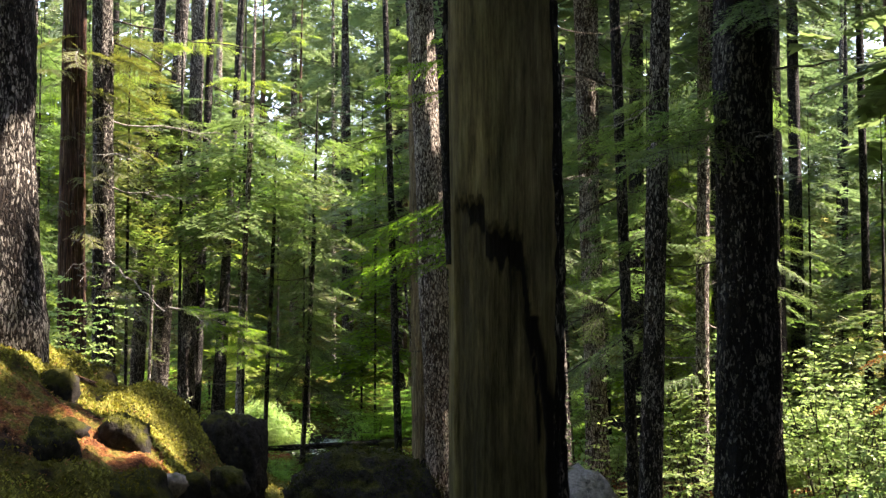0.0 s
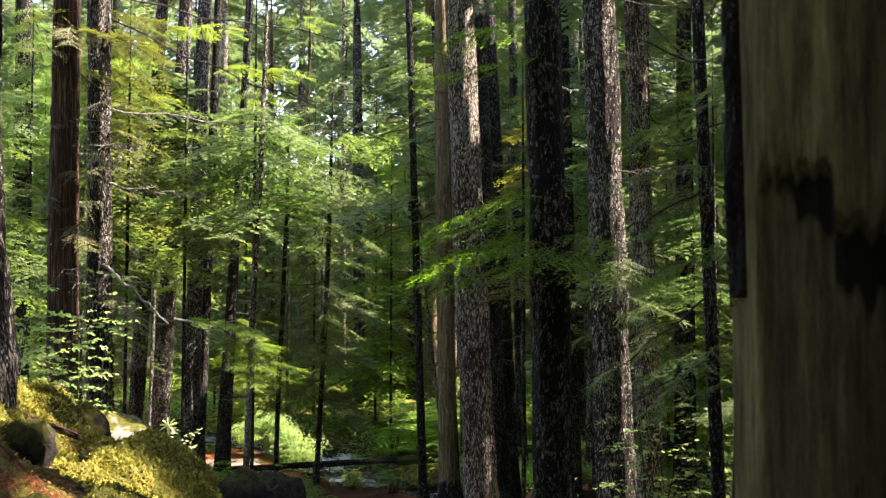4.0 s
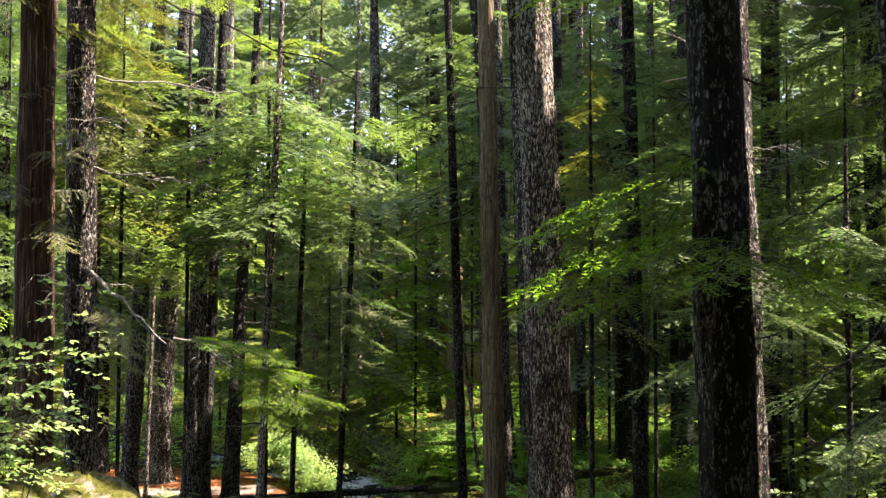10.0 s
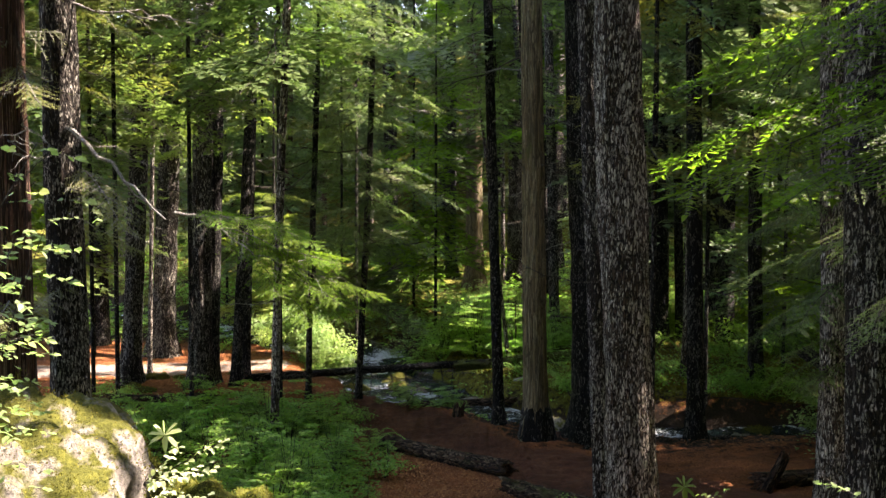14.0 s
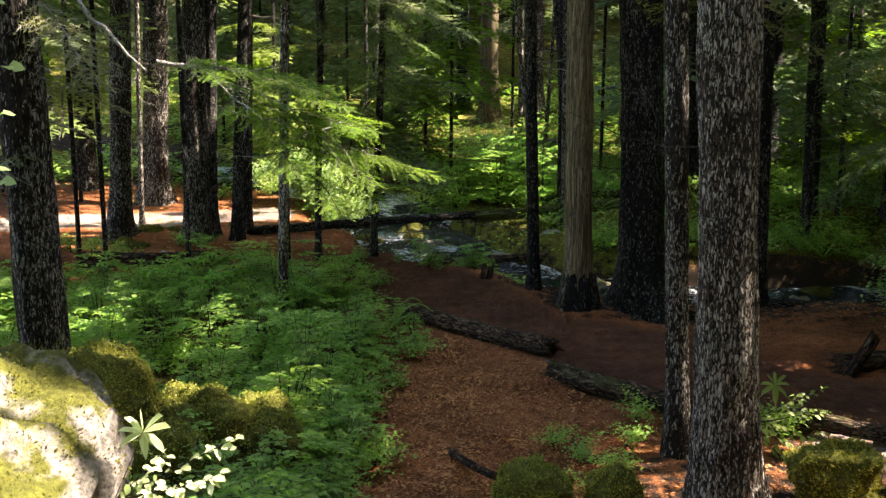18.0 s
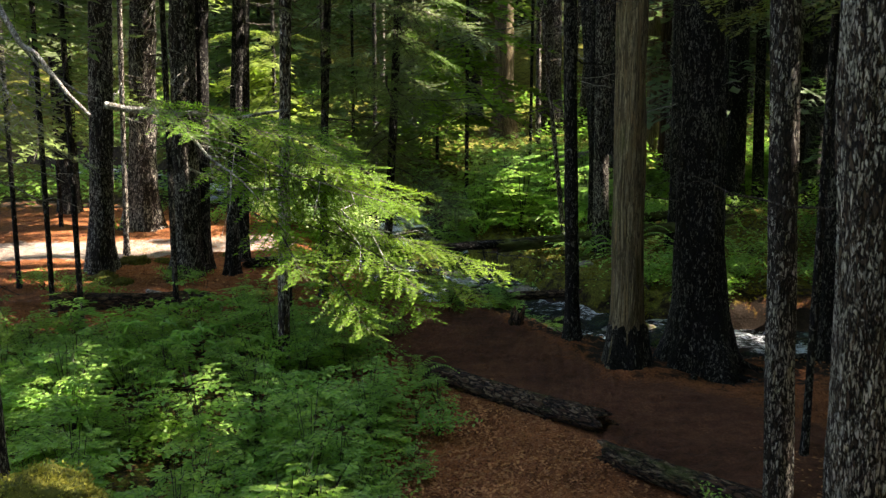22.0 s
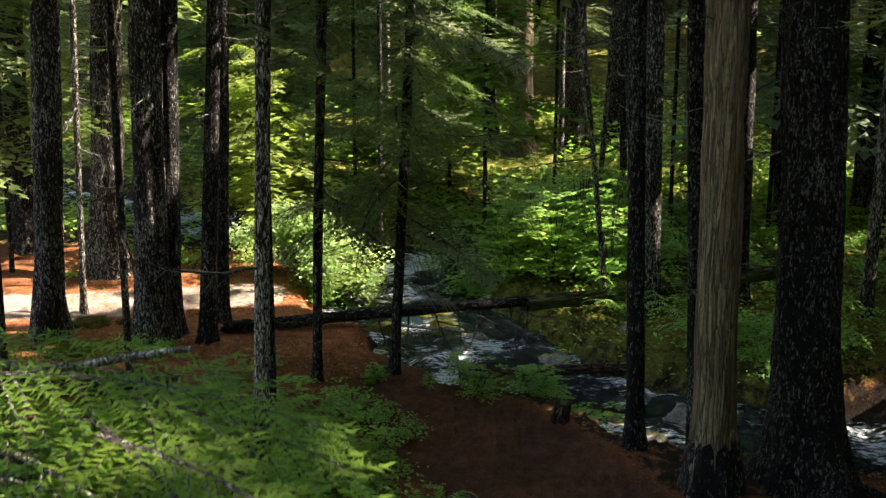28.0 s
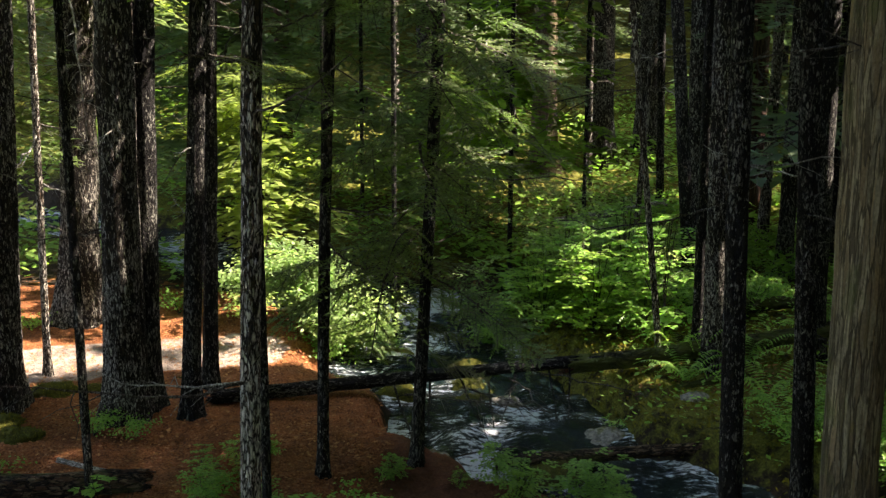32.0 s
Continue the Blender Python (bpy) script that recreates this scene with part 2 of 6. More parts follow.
def snag_material():
    """Bleached wood with upright grain, blackened in the hollow by char and painted rim shade."""
    m, nt, b = nodes_of("scorched_shaded_wood")
    streak = noise_tex(nt, coords(nt, (24, 24, 3.0)), 1.0, 6, 0.75)
    fibre = noise_tex(nt, coords(nt, (95, 95, 3.5)), 1.0, 4, 0.7)
    blot = noise_tex(nt, coords(nt, (5, 5, 1.8)), 1.0, 4, 0.6)
    wood = ramp(nt, streak, [(0.30, (0.035, 0.031, 0.016)), (0.44, (0.12, 0.104, 0.052)), (0.58, (0.21, 0.186, 0.095)), (0.74, (0.33, 0.30, 0.17))])
    wood = mixed(nt, 1.0, wood, ramp(nt, fibre, [(0.3, (0.6, 0.6, 0.6)), (0.65, (1.15, 1.15, 1.15))]), "MULTIPLY")
    wood = mixed(nt, 1.0, wood, ramp(nt, blot, [(0.35, (0.7, 0.74, 0.7)), (0.65, (1.1, 1.06, 1.0))]), "MULTIPLY")
    att = nt.nodes.new("ShaderNodeAttribute")
    att.attribute_name = "char_shade"
    torn = nt.nodes.new("ShaderNodeMath")
    torn.operation = "MULTIPLY_ADD"
    nt.links.new(streak, torn.inputs[0])
    torn.inputs[1].default_value = -0.35
    nt.links.new(att.outputs["Fac"], torn.inputs[2])
    k = ramp(nt, torn.outputs[0], [(-0.05, (0.0, 0.0, 0.0)), (0.75, (1, 1, 1))])
    nt.links.new(mixed(nt, k, wood, (0.006, 0.005, 0.004)), b.inputs["Base Color"])
    b.inputs["Roughness"].default_value = 0.88
    b.inputs["Specular IOR Level"].default_value = 0.2
    hs = nt.nodes.new("ShaderNodeMath")
    hs.operation = "MULTIPLY_ADD"
    nt.links.new(streak, hs.inputs[0])
    hs.inputs[1].default_value = 1.6
    nt.links.new(fibre, hs.inputs[2])
    bump(nt, b, hs.outputs[0], 1.0, 0.02)
    return m


def ground_material():
    m, nt, b = nodes_of("forest_floor")
    vec = coords(nt, (1, 1, 1))
    fine = noise_tex(nt, vec, 38, 6, 0.75)
    midn = noise_tex(nt, vec, 5, 5, 0.65)
    wide = noise_tex(nt, vec, 0.8, 4)
    duff = ramp(nt, fine, [(0.34, (0.036, 0.012, 0.005)), (0.47, (0.20, 0.071, 0.024)), (0.60, (0.36, 0.138, 0.050)), (0.74, (0.52, 0.27, 0.12))])
    dirt = ramp(nt, fine, [(0.3, (0.05, 0.021, 0.011)), (0.55, (0.135, 0.055, 0.028)), (0.75, (0.23, 0.11, 0.06))])
    # pale dust, also used to whiten the sunlit strip of the trail
    dust_and_sun = ramp(nt, fine, [(0.3, (0.15, 0.115, 0.09)), (0.7, (0.46, 0.39, 0.32))])
    moss = ramp(nt, fine, [(0.3, (0.03, 0.036, 0.007)), (0.52, (0.135, 0.14, 0.024)), (0.72, (0.29, 0.27, 0.05))])
    soil = ramp(nt, fine, [(0.3, (0.012, 0.009, 0.006)), (0.7, (0.06, 0.042, 0.026))])
    att = [nt.nodes.new("ShaderNodeAttribute") for _ in range(4)]
    for a, nm in zip(att, ("duff", "moss", "dust_and_sun", "dirt")):
        a.attribute_name = nm
    def mask(a):
        s = nt.nodes.new("ShaderNodeMath")
        s.operation = "MULTIPLY_ADD"
        nt.links.new(midn, s.inputs[0])
        s.inputs[1].default_value = 1.1
        nt.links.new(a.outputs["Fac"], s.inputs[2])
        return ramp(nt, s.outputs[0], [(0.82, (0, 0, 0)), (1.08, (1, 1, 1))])
    col = mixed(nt, mask(att[0]), soil, duff)
    col = mixed(nt, mask(att[1]), col, moss)
    col = mixed(nt, mask(att[3]), col, dirt)
    col = mixed(nt, mask(att[2]), col, dust_and_sun)
    shade = ramp(nt, wide, [(0.3, (0.55, 0.52, 0.5)), (0.5, (0.95, 0.95, 0.95)), (0.7, (1.25, 1.22, 1.2))])
    col = mixed(nt, 1.0, col, ramp(nt, midn, [(0.32, (0.6, 0.56, 0.54)), (0.55, (1.05, 1.05, 1.05)), (0.7, (1.3, 1.27, 1.22))]), "MULTIPLY")
    col = mixed(nt, 1.0, col, shade, "MULTIPLY")
    nt.links.new(col, b.inputs["Base Color"])
    b.inputs["Roughness"].default_value = 0.95
    b.inputs["Specular IOR Level"].default_value = 0.15
    hs = nt.nodes.new("ShaderNodeMath")
    hs.operation = "MULTIPLY_ADD"
    nt.links.new(midn, hs.inputs[0])
    hs.inputs[1].default_value = 1.5
    nt.links.new(fine, hs.inputs[2])
    bump(nt, b, hs.outputs[0], 1.0, 0.05)
    return m


def rock_material(name, moss_at, shade=1.0):
    m, nt, b = nodes_of(name)
    vec = coords(nt, (1, 1, 1))
    fine = noise_tex(nt, vec, 22, 6, 0.7)
    mid = noise_tex(nt, vec, 4, 5)
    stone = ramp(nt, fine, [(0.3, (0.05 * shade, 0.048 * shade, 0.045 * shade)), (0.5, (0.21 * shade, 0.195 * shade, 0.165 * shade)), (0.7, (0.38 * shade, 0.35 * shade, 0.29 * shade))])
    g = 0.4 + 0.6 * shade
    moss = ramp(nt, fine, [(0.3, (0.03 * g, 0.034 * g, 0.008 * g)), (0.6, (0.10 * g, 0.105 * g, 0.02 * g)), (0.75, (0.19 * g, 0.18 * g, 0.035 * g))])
    geo = nt.nodes.new("ShaderNodeNewGeometry")
    sep = nt.nodes.new("ShaderNodeSeparateXYZ")
    nt.links.new(geo.outputs["Normal"], sep.inputs[0])
    s = nt.nodes.new("ShaderNodeMath")
    s.operation = "MULTIPLY_ADD"
    nt.links.new(sep.outputs[2], s.inputs[0])
    s.inputs[1].default_value = 0.35
    nt.links.new(mid, s.inputs[2])
    k = ramp(nt, s.outputs[0], [(moss_at, (0, 0, 0)), (moss_at + 0.12, (1, 1, 1))])
    nt.links.new(mixed(nt, k, stone, moss), b.inputs["Base Color"])
    b.inputs["Roughness"].default_value = 0.95
    b.inputs["Specular IOR Level"].default_value = 0.1
    bump(nt, b, fine, 0.9, 0.03)
    return m


def water_material():
    """Fast shallow water: dark and glossy, with torn white foam on the steeper runs."""
    m, nt, b = nodes_of("creek_water")
    runs = noise_tex(nt, coords(nt, (1.0, 1.0, 1.0)), 0.9, 3, 0.55)
    ripple = noise_tex(nt, coords(nt, (4, 6, 5)), 1.6, 6, 0.72)
    torn = noise_tex(nt, coords(nt, (7, 16, 7)), 1.0, 5, 0.75)
    mix = nt.nodes.new("ShaderNodeMath")
    mix.operation = "MULTIPLY_ADD"
    nt.links.new(torn, mix.inputs[0])
    mix.inputs[1].default_value = 0.8
    nt.links.new(runs, mix.inputs[2])
    foam = ramp(nt, mix.outputs[0], [(0.90, (0, 0, 0)), (0.98, (0.22, 0.22, 0.22)), (1.06, (1, 1, 1))])
    col = mixed(nt, foam, (0.008, 0.020, 0.020), (0.70, 0.77, 0.82))
    nt.links.new(col, b.inputs["Base Color"])
    nt.links.new(ramp(nt, foam, [(0, (0.07, 0.07, 0.07)), (1, (0.65, 0.65, 0.65))]), b.inputs["Roughness"])
    b.inputs["IOR"].default_value = 1.33
    bump(nt, b, ripple, 1.0, 0.22)
    return m


M_SNAG = snag_material()
M_GROUND = ground_material()
M_ROCK = rock_material("granite", 0.78)
M_MOSSROCK = rock_material("mossy_granite", 0.36, 0.5)
M_MOSSFULL = rock_material("thick_moss", 0.10, 1.15)
M_PALEROCK = rock_material("lichen_granite", 0.66, 0.85)
# near-black stone: the shade on the slope's rocks is put into the colour
M_SHADEMOSS = rock_material("shade_moss", 0.60, 0.10)
M_SHADEROCK = rock_material("shade_rock", 0.74, 0.09)
M_WATER = water_material()

# ---- mesh helpers ----


def mesh_of(name, V, groups, mats, smooth=True):
    """groups: list of (faces n x k, material index)."""
    me = bpy.data.meshes.new(name)
    V = np.asarray(V, dtype=np.float32)
    me.vertices.add(len(V))
    me.vertices.foreach_set("co", V.ravel())
    groups = [(np.asarray(f, dtype=np.int32), k) for f, k in groups if len(f)]
    loops = np.concatenate([f.ravel() for f, _ in groups])
    sizes = np.concatenate([np.full(len(f), f.shape[1], dtype=np.int32) for f, _ in groups])
    me.loops.add(len(loops))
    me.loops.foreach_set("vertex_index", loops)
    me.polygons.add(len(sizes))
    me.polygons.foreach_set("loop_start", np.concatenate([[0], np.cumsum(sizes)[:-1]]).astype(np.int32))
    me.polygons.foreach_set("material_index", np.concatenate([np.full(len(f), k, dtype=np.int32) for f, k in groups]))
    me.polygons.foreach_set("use_smooth", np.full(len(sizes), smooth))
    for m in mats:
        me.materials.append(m)
    me.update(calc_edges=True)
    return me


def thing(name, at, label, category, group=""):
    ob = new(name)
    ob.location = at
    ob.empty_display_size = 0.1
    return tagged(ob, label, category, group)


def part(name, me, parent, label=""):
    ob = new(name, me)
    ob.parent = parent
    return tagged(ob, label) if label else ob


def smooth01(a, b, v):
    t = np.clip((np.asarray(v, float) - a) / (b - a), 0, 1)
    return t * t * (3 - 2 * t)


def line_distance(x, y, pts):
    """Distance of (x, y) to a polyline, and how far along it lies (0 to 1)."""
    x, y = np.asarray(x, float), np.asarray(y, float)
    best, along = np.full(x.shape, 1e9), np.zeros(x.shape)
    n = len(pts) - 1
    for i in range(n):
        (ax, ay), (bx, by) = pts[i], pts[i + 1]
        dx, dy = bx - ax, by - ay
        t = np.clip(((x - ax) * dx + (y - ay) * dy) / (dx * dx + dy * dy), 0, 1)
        d = np.hypot(x - ax - t * dx, y - ay - t * dy)
        along = np.where(d < best, (i + t) / n, along)
        best = np.minimum(best, d)
    return best, along


def waves(x, y, k, seed):
    """Cheap smooth unevenness, about -1 to 1."""
    r = np.random.default_rng(seed)
    out = np.zeros(np.broadcast(x, y).shape)
    for i in range(7):
        a, p = r.uniform(0, 6.28, 2)
        f = k * r.uniform(0.6, 1.8)
        out += np.sin(f * (x * math.cos(a) + y * math.sin(a)) + p)
    return out / 4.0


CREEK = [(-14, 46), (-9, 42.3), (-6.2, 40), (-3.9, 37.6), (-3.5, 34.9), (-2.6, 32.9), (-1.45, 31.3), (0.1, 30.2), (2.2, 29.4), (4.5, 29.4), (8, 29.8), (14, 28.5), (30, 27)]
TRAIL = [(-2.3, 17.5), (-2.45, 21), (-2.2, 24), (-2.0, 26.4), (-3.0, 28.9), (-4.7, 31), (-5.9, 33.6), (-7.4, 34.9), (-10, 35.2), (-15, 37.5), (-30, 42)]
SPUR = [(-2.1, 26.0), (-0.4, 25.6), (1.6, 23.4), (3.4, 22.4), (6.5, 22.0), (14, 24)]
SUN_STRIP = [(-6.3, 35.05), (-6.8, 34.95), (-7.5, 34.75), (-8.2, 34.55), (-8.9, 34.35), (-11, 34.2)]
RIDGE = [(-3.4, 10.2), (-2.85, 9.3), (-2.3, 9.0), (-1.9, 8.8), (-1.4, 8.4)]
WATER_Z = -0.42


def ground_z(x, y):
    x, y = np.asarray(x, float), np.asarray(y, float)
    hill = 2.65 * (1 - smooth01(10.5, 20.5, y))
    left = smooth01(0.5, 4.0, -x)
    hill = hill * (0.72 + 0.28 * left) + 0.45 * left * (1 - smooth01(15, 22, y)) + 0.38 * smooth01(2.0, 3.1, -x) * (1 - smooth01(9.5, 13.5, y))
    hill = hill + 0.72 * smooth01(1.15, 2.3, -x) * (1 - 0.6 * smooth01(2.1, 3.0, -x)) * (1 - smooth01(9.4, 11.8, y)) * (0.55 + 0.45 * smooth01(7.2, 8.8, y))
    hill = hill + 0.5 * smooth01(5.5, 9, -x) * (1 - smooth01(16, 24, y))
    z = hill + (0.14 * waves(x, y, 3.0, 14) + 0.10 * waves(x, y, 6.5, 15)) * (1 - smooth01(13, 18, y)) + 0.10 * waves(x, y, 0.9, 3) + 0.05 * waves(x, y, 2.6, 4)
    z = z + (0.05 * waves(x, y, 13.0, 16) - 0.10 * np.clip(waves(x, y, 4.2, 17) - 0.25, 0, 1)) * (1 - smooth01(11, 14, y))
    d, _ = line_distance(x, y, CREEK)
    bank = smooth01(0.75, 1.55, d - 0.35 * smooth01(32.5, 34.5, y) * (1 - smooth01(39, 41, y)) + 0.3 * waves(x, y, 1.9, 9) + 0.12 * waves(x, y, 5.0, 10))
    tr = np.minimum(line_distance(x, y, TRAIL)[0], line_distance(x, y, SPUR)[0])
    flat = 1 - smooth01(0.7, 1.6, tr)
    z = z * (1 - 0.7 * flat * smooth01(20, 24, y))
    z = z * bank + (1 - bank) * (WATER_Z - 0.28)
    z = z + 16.0 * smooth01(50, 110, y) + 1.2 * smooth01(38, 60, y)
    return z


def gz(x, y):
    return float(ground_z(x, y))


# ---- ground ----
def build_ground():
    fine_x, fine_y = np.arange(-14, 12.01, 0.14), np.arange(3, 47.01, 0.14)
    out = np.array([16, 19, 23, 30, 42, 60, 90, 150, 300, 700, 2000], float)
    fine_x = np.unique(np.round(np.concatenate([fine_x, np.arange(-4.6, -0.6, 0.055)]), 3))
    fine_y = np.unique(np.round(np.concatenate([fine_y, np.arange(6.4, 11.0, 0.055)]), 3))
    xs = np.concatenate([-out[::-1], fine_x, out[0:] - 2])
    ys = np.concatenate([-out[::-1] + 18, [3.0 - 0.7], fine_y, out + 34])
    ys = np.unique(np.round(ys, 3))
    X, Y = np.meshgrid(xs, ys)
    Z = ground_z(X, Y)
    jit = np.random.default_rng(1).normal(0, 0.012, Z.shape)
    V = np.stack([X, Y, Z + jit], -1).reshape(-1, 3)
    ny, nx = X.shape
    i = (np.arange(ny - 1)[:, None] * nx + np.arange(nx - 1)[None]).ravel()
    F = np.stack([i, i + 1, i + nx + 1, i + nx], 1)
    me = mesh_of("ground", V, [(F, 0)], [M_GROUND])
    dt, ds = line_distance(X, Y, TRAIL)[0], line_distance(X, Y, SPUR)[0]
    dc = line_distance(X, Y, CREEK)[0]
    near = np.minimum(dt, ds + 0.1)
    duff = 1.0 - smooth01(0.9, 1.9, near)
    duff = np.maximum(duff, 0.62 * smooth01(-3, -1, X) * smooth01(20, 23, Y) * (1 - smooth01(26, 29, Y)))
    duff = np.maximum(duff, 0.70 * smooth01(28, 30, Y) * (1 - smooth01(37, 40, Y)) * smooth01(3.6, 4.6, -X))
    patch = waves(X, Y, 2.4, 33) + 0.6 * waves(X, Y, 6.0, 34)
    ridge = line_distance(X, Y, RIDGE)[0]
    duff = np.maximum(duff, (0.26 - 0.34 * patch) * (1 - smooth01(14, 19, Y)))
    duff = np.maximum(duff, 0.62 * (1 - smooth01(0.5, 1.0, np.hypot(X, Y - 33.2))))
    duff = np.maximum(duff, 0.30 - 0.2 * smooth01(37, 42, Y)) * smooth01(1.0, 1.5, dc)
    moss = np.maximum(np.maximum(0.58 + 0.50 * patch, 0.34), 0.55 * (1 - smooth01(0.12, 0.5, ridge))) * (1 - smooth01(15, 19, Y)) + 0.45 * smooth01(0.8, 1.3, dc) * smooth01(30, 32, Y) * smooth01(-3.5, -2, X) * (1 - smooth01(38, 44, Y)) + 0.35 * smooth01(2.6, 3.6, -X) * smooth01(17, 19, Y) * (1 - smooth01(26, 28, Y))
    moss = np.maximum(moss, 0.5 * smooth01(38, 41, Y) * smooth01(1.0, 1.5, dc))
    moss = moss * smooth01(0.8, 1.4, near)
    dust_and_sun = (1 - smooth01(0.15, 0.75, ds)) * 0.55 * smooth01(1.8, 3.2, X)
    # paler along the sun's strip: its glare is partly put into the colour
    dust_and_sun = np.maximum(dust_and_sun, (1 - smooth01(0.4, 1.0, line_distance(X, Y, SUN_STRIP)[0])) * 0.80)
    dust_and_sun = np.maximum(dust_and_sun, (1 - smooth01(0.35, 0.9, np.hypot((X - 2.0) * 0.7, Y - 21.95))) * 0.66)
    trodden = smooth01(-0.1, 0.45, (X + 3.0) * 0.786 + (Y - 27.1) * 0.618) * smooth01(-4.6, -3.6, X) * (1 - smooth01(0.9, 1.9, near))
    for nm, a in (("duff", duff), ("moss", moss), ("dust_and_sun", dust_and_sun), ("dirt", np.maximum(0.62 * trodden, 0.16 * (1 - smooth01(13, 17, Y))))):
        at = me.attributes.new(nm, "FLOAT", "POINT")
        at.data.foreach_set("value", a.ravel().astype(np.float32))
    tagged(new("ground", me), "forest floor of brown needle litter and patchy moss", "ground", kind="structure")


def build_creek():
    s = np.linspace(0, 1, 420)
    n = len(CREEK) - 1
    px = np.interp(s * n, range(n + 1), [p[0] for p in CREEK])
    py = np.interp(s * n, range(n + 1), [p[1] for p in CREEK])
    k = np.ones(25) / 25
    pad = lambda a: np.convolve(np.concatenate([np.full(12, a[0]), a, np.full(12, a[-1])]), k, "valid")
    px, py = pad(px), pad(py)
    tx, ty = np.gradient(px), np.gradient(py)
    ln = np.hypot(tx, ty)
    w = np.linspace(-2.0, 2.0, 40)
    X = px[:, None] - (ty / ln)[:, None] * w[None]
    Y = py[:, None] + (tx / ln)[:, None] * w[None]
    Z = WATER_Z + 0.06 * waves(X, Y, 4.0, 21) + 0.035 * waves(X, Y, 11.0, 22) + 0.25 * smooth01(34, 45, Y)
    V = np.stack([X, Y, Z], -1).reshape(-1, 3)
    ny, nx = X.shape
    i = (np.arange(ny - 1)[:, None] * nx + np.arange(nx - 1)[None]).ravel()
    me = mesh_of("creek", V, [(np.stack([i, i + 1, i + nx + 1, i + nx], 1), 0)], [M_WATER])
    tagged(new("water", me), "shallow rushing creek with white foam on dark water", "creek", kind="structure")


build_ground()
build_creek()


# ---- foliage templates ----
def bough(nsub, npair, leaf, width, droop=0.25, seed=1, spread=55):
    """A flat conifer spray along +x, one metre long: leaflets (triangles) and a stem (thin strips)."""
    r = np.random.default_rng(seed)
    V, L, S = [], [], []

    def strip(a, b, w):
        i = len(V)
        d = (b - a) / max(np.linalg.norm(b - a), 1e-6)
        side = np.cross(d, (0, 0, 1.0))
        side = side / max(np.linalg.norm(side), 1e-6) * w
        V.extend([a - side, a + side, b + side * 0.5, b - side * 0.5])
        S.append((i, i + 1, i + 2, i + 3))

    def leaflet(p, d, ln, along, w):
        i = len(V)
        up = np.array((0, 0, r.normal(0, 0.13) * ln))
        V.extend([p - along * w, p + along * w, p + d * ln + up])
        L.append((i, i + 1, i + 2))

    stem = lambda t: np.array((t, 0.05 * math.sin(4 * t + seed), -droop * t * t))
    n = 6
    for i in range(n):
        strip(stem(i / n), stem((i + 1) / n), 0.010 * (1.2 - i / n))
    for i in range(nsub):
        t = 0.12 + 0.86 * (i + r.uniform(-0.3, 0.3)) / nsub
        p = stem(t)
        for sgn in (-1, 1):
            ln = (0.44 * (1 - t) ** 0.8 + 0.07) * r.uniform(0.45, 1.2) * min(1.0, 0.5 + 2.2 * t)
            a = math.radians(spread + r.uniform(-12, 12)) * sgn
            d = np.array((math.cos(a), math.sin(a), r.normal(-0.10, 0.08)))
            d = d / np.linalg.norm(d)
            cross = np.array((-d[1], d[0], 0.0))
            if npair == 0:
                leaflet(p + d * ln * 0.3, d, ln * 0.8, cross, width)
                leaflet(p + d * ln * 0.3, -d, ln * 0.35, cross, width)
                continue
            e = p + d * ln + np.array((0, 0, -r.uniform(0.0, 0.3) * ln))
            if npair > 8:
                strip(p, e, 0.003)
            gap = ln / npair
            for j in range(npair):
                u = (j + 0.6) / npair
                q = p + (e - p) * u
                for s2 in (-1, 1):
                    if npair > 4 and r.random() < 0.12:
                        continue
                    b2 = a + s2 * math.radians(50 + r.uniform(-12, 12))
                    dd = np.array((math.cos(b2), math.sin(b2), r.normal(-0.05, 0.15)))
                    leaflet(q, dd, leaf * (1.15 - 0.65 * u) * r.uniform(0.65, 1.2), d, min(width, gap * 0.5) * r.uniform(0.7, 1.0))
            leaflet(e - d * gap * 0.3, d, leaf * 0.9, cross, width)
    return np.array(V), np.array(L), np.array(S)


def shrub(stems, leaves, size, leaf, seed, up=0.6):
    """A small bush: arching stems with folded oval leaves in loose layers."""
    r = np.random.default_rng(seed)
    V, L, S = [], [], []
    for _ in range(stems):
        az, reach, high = r.uniform(0, 6.28), size * r.uniform(0.35, 1.0), size * up * r.uniform(0.6, 1.3)
        prev = np.zeros(3)
        for j in range(5):
            t = (j + 1) / 5
            p = np.array((math.cos(az) * reach * t, math.sin(az) * reach * t, high * math.sin(1.9 * t) + r.normal(0, 0.01)))
            i = len(V)
            w = 0.006 * (1.3 - t)
            V.extend([prev - (w, 0, 0), prev + (w, 0, 0), p + (w * 0.6, 0, 0), p - (w * 0.6, 0, 0)])
            S.append((i, i + 1, i + 2, i + 3))
            prev = p
        for _ in range(leaves):
            t = r.uniform(0.25, 1.05)
            c = np.array((math.cos(az) * reach * t, math.sin(az) * reach * t, high * math.sin(1.9 * t))) + r.normal(0, (0.16 * size, 0.16 * size, 0.07 * size))
            a = r.uniform(0, 6.28)
            d = np.array((math.cos(a), math.sin(a), r.normal(-0.25, 0.25)))
            side = np.array((-math.sin(a), math.cos(a), r.normal(0, 0.3)))
            ln = leaf * r.uniform(0.6, 1.25)
            i = len(V)
            fold = np.array((0, 0, 0.12 * ln))
            V.extend([c, c + d * ln * 0.45 - side * ln * 0.34 + fold, c + d * ln, c + d * ln * 0.45 + side * ln * 0.34 + fold])
            L.extend([(i, i + 1, i + 2), (i, i + 2, i + 3)])
    return np.array(V), np.array(L), np.array(S)


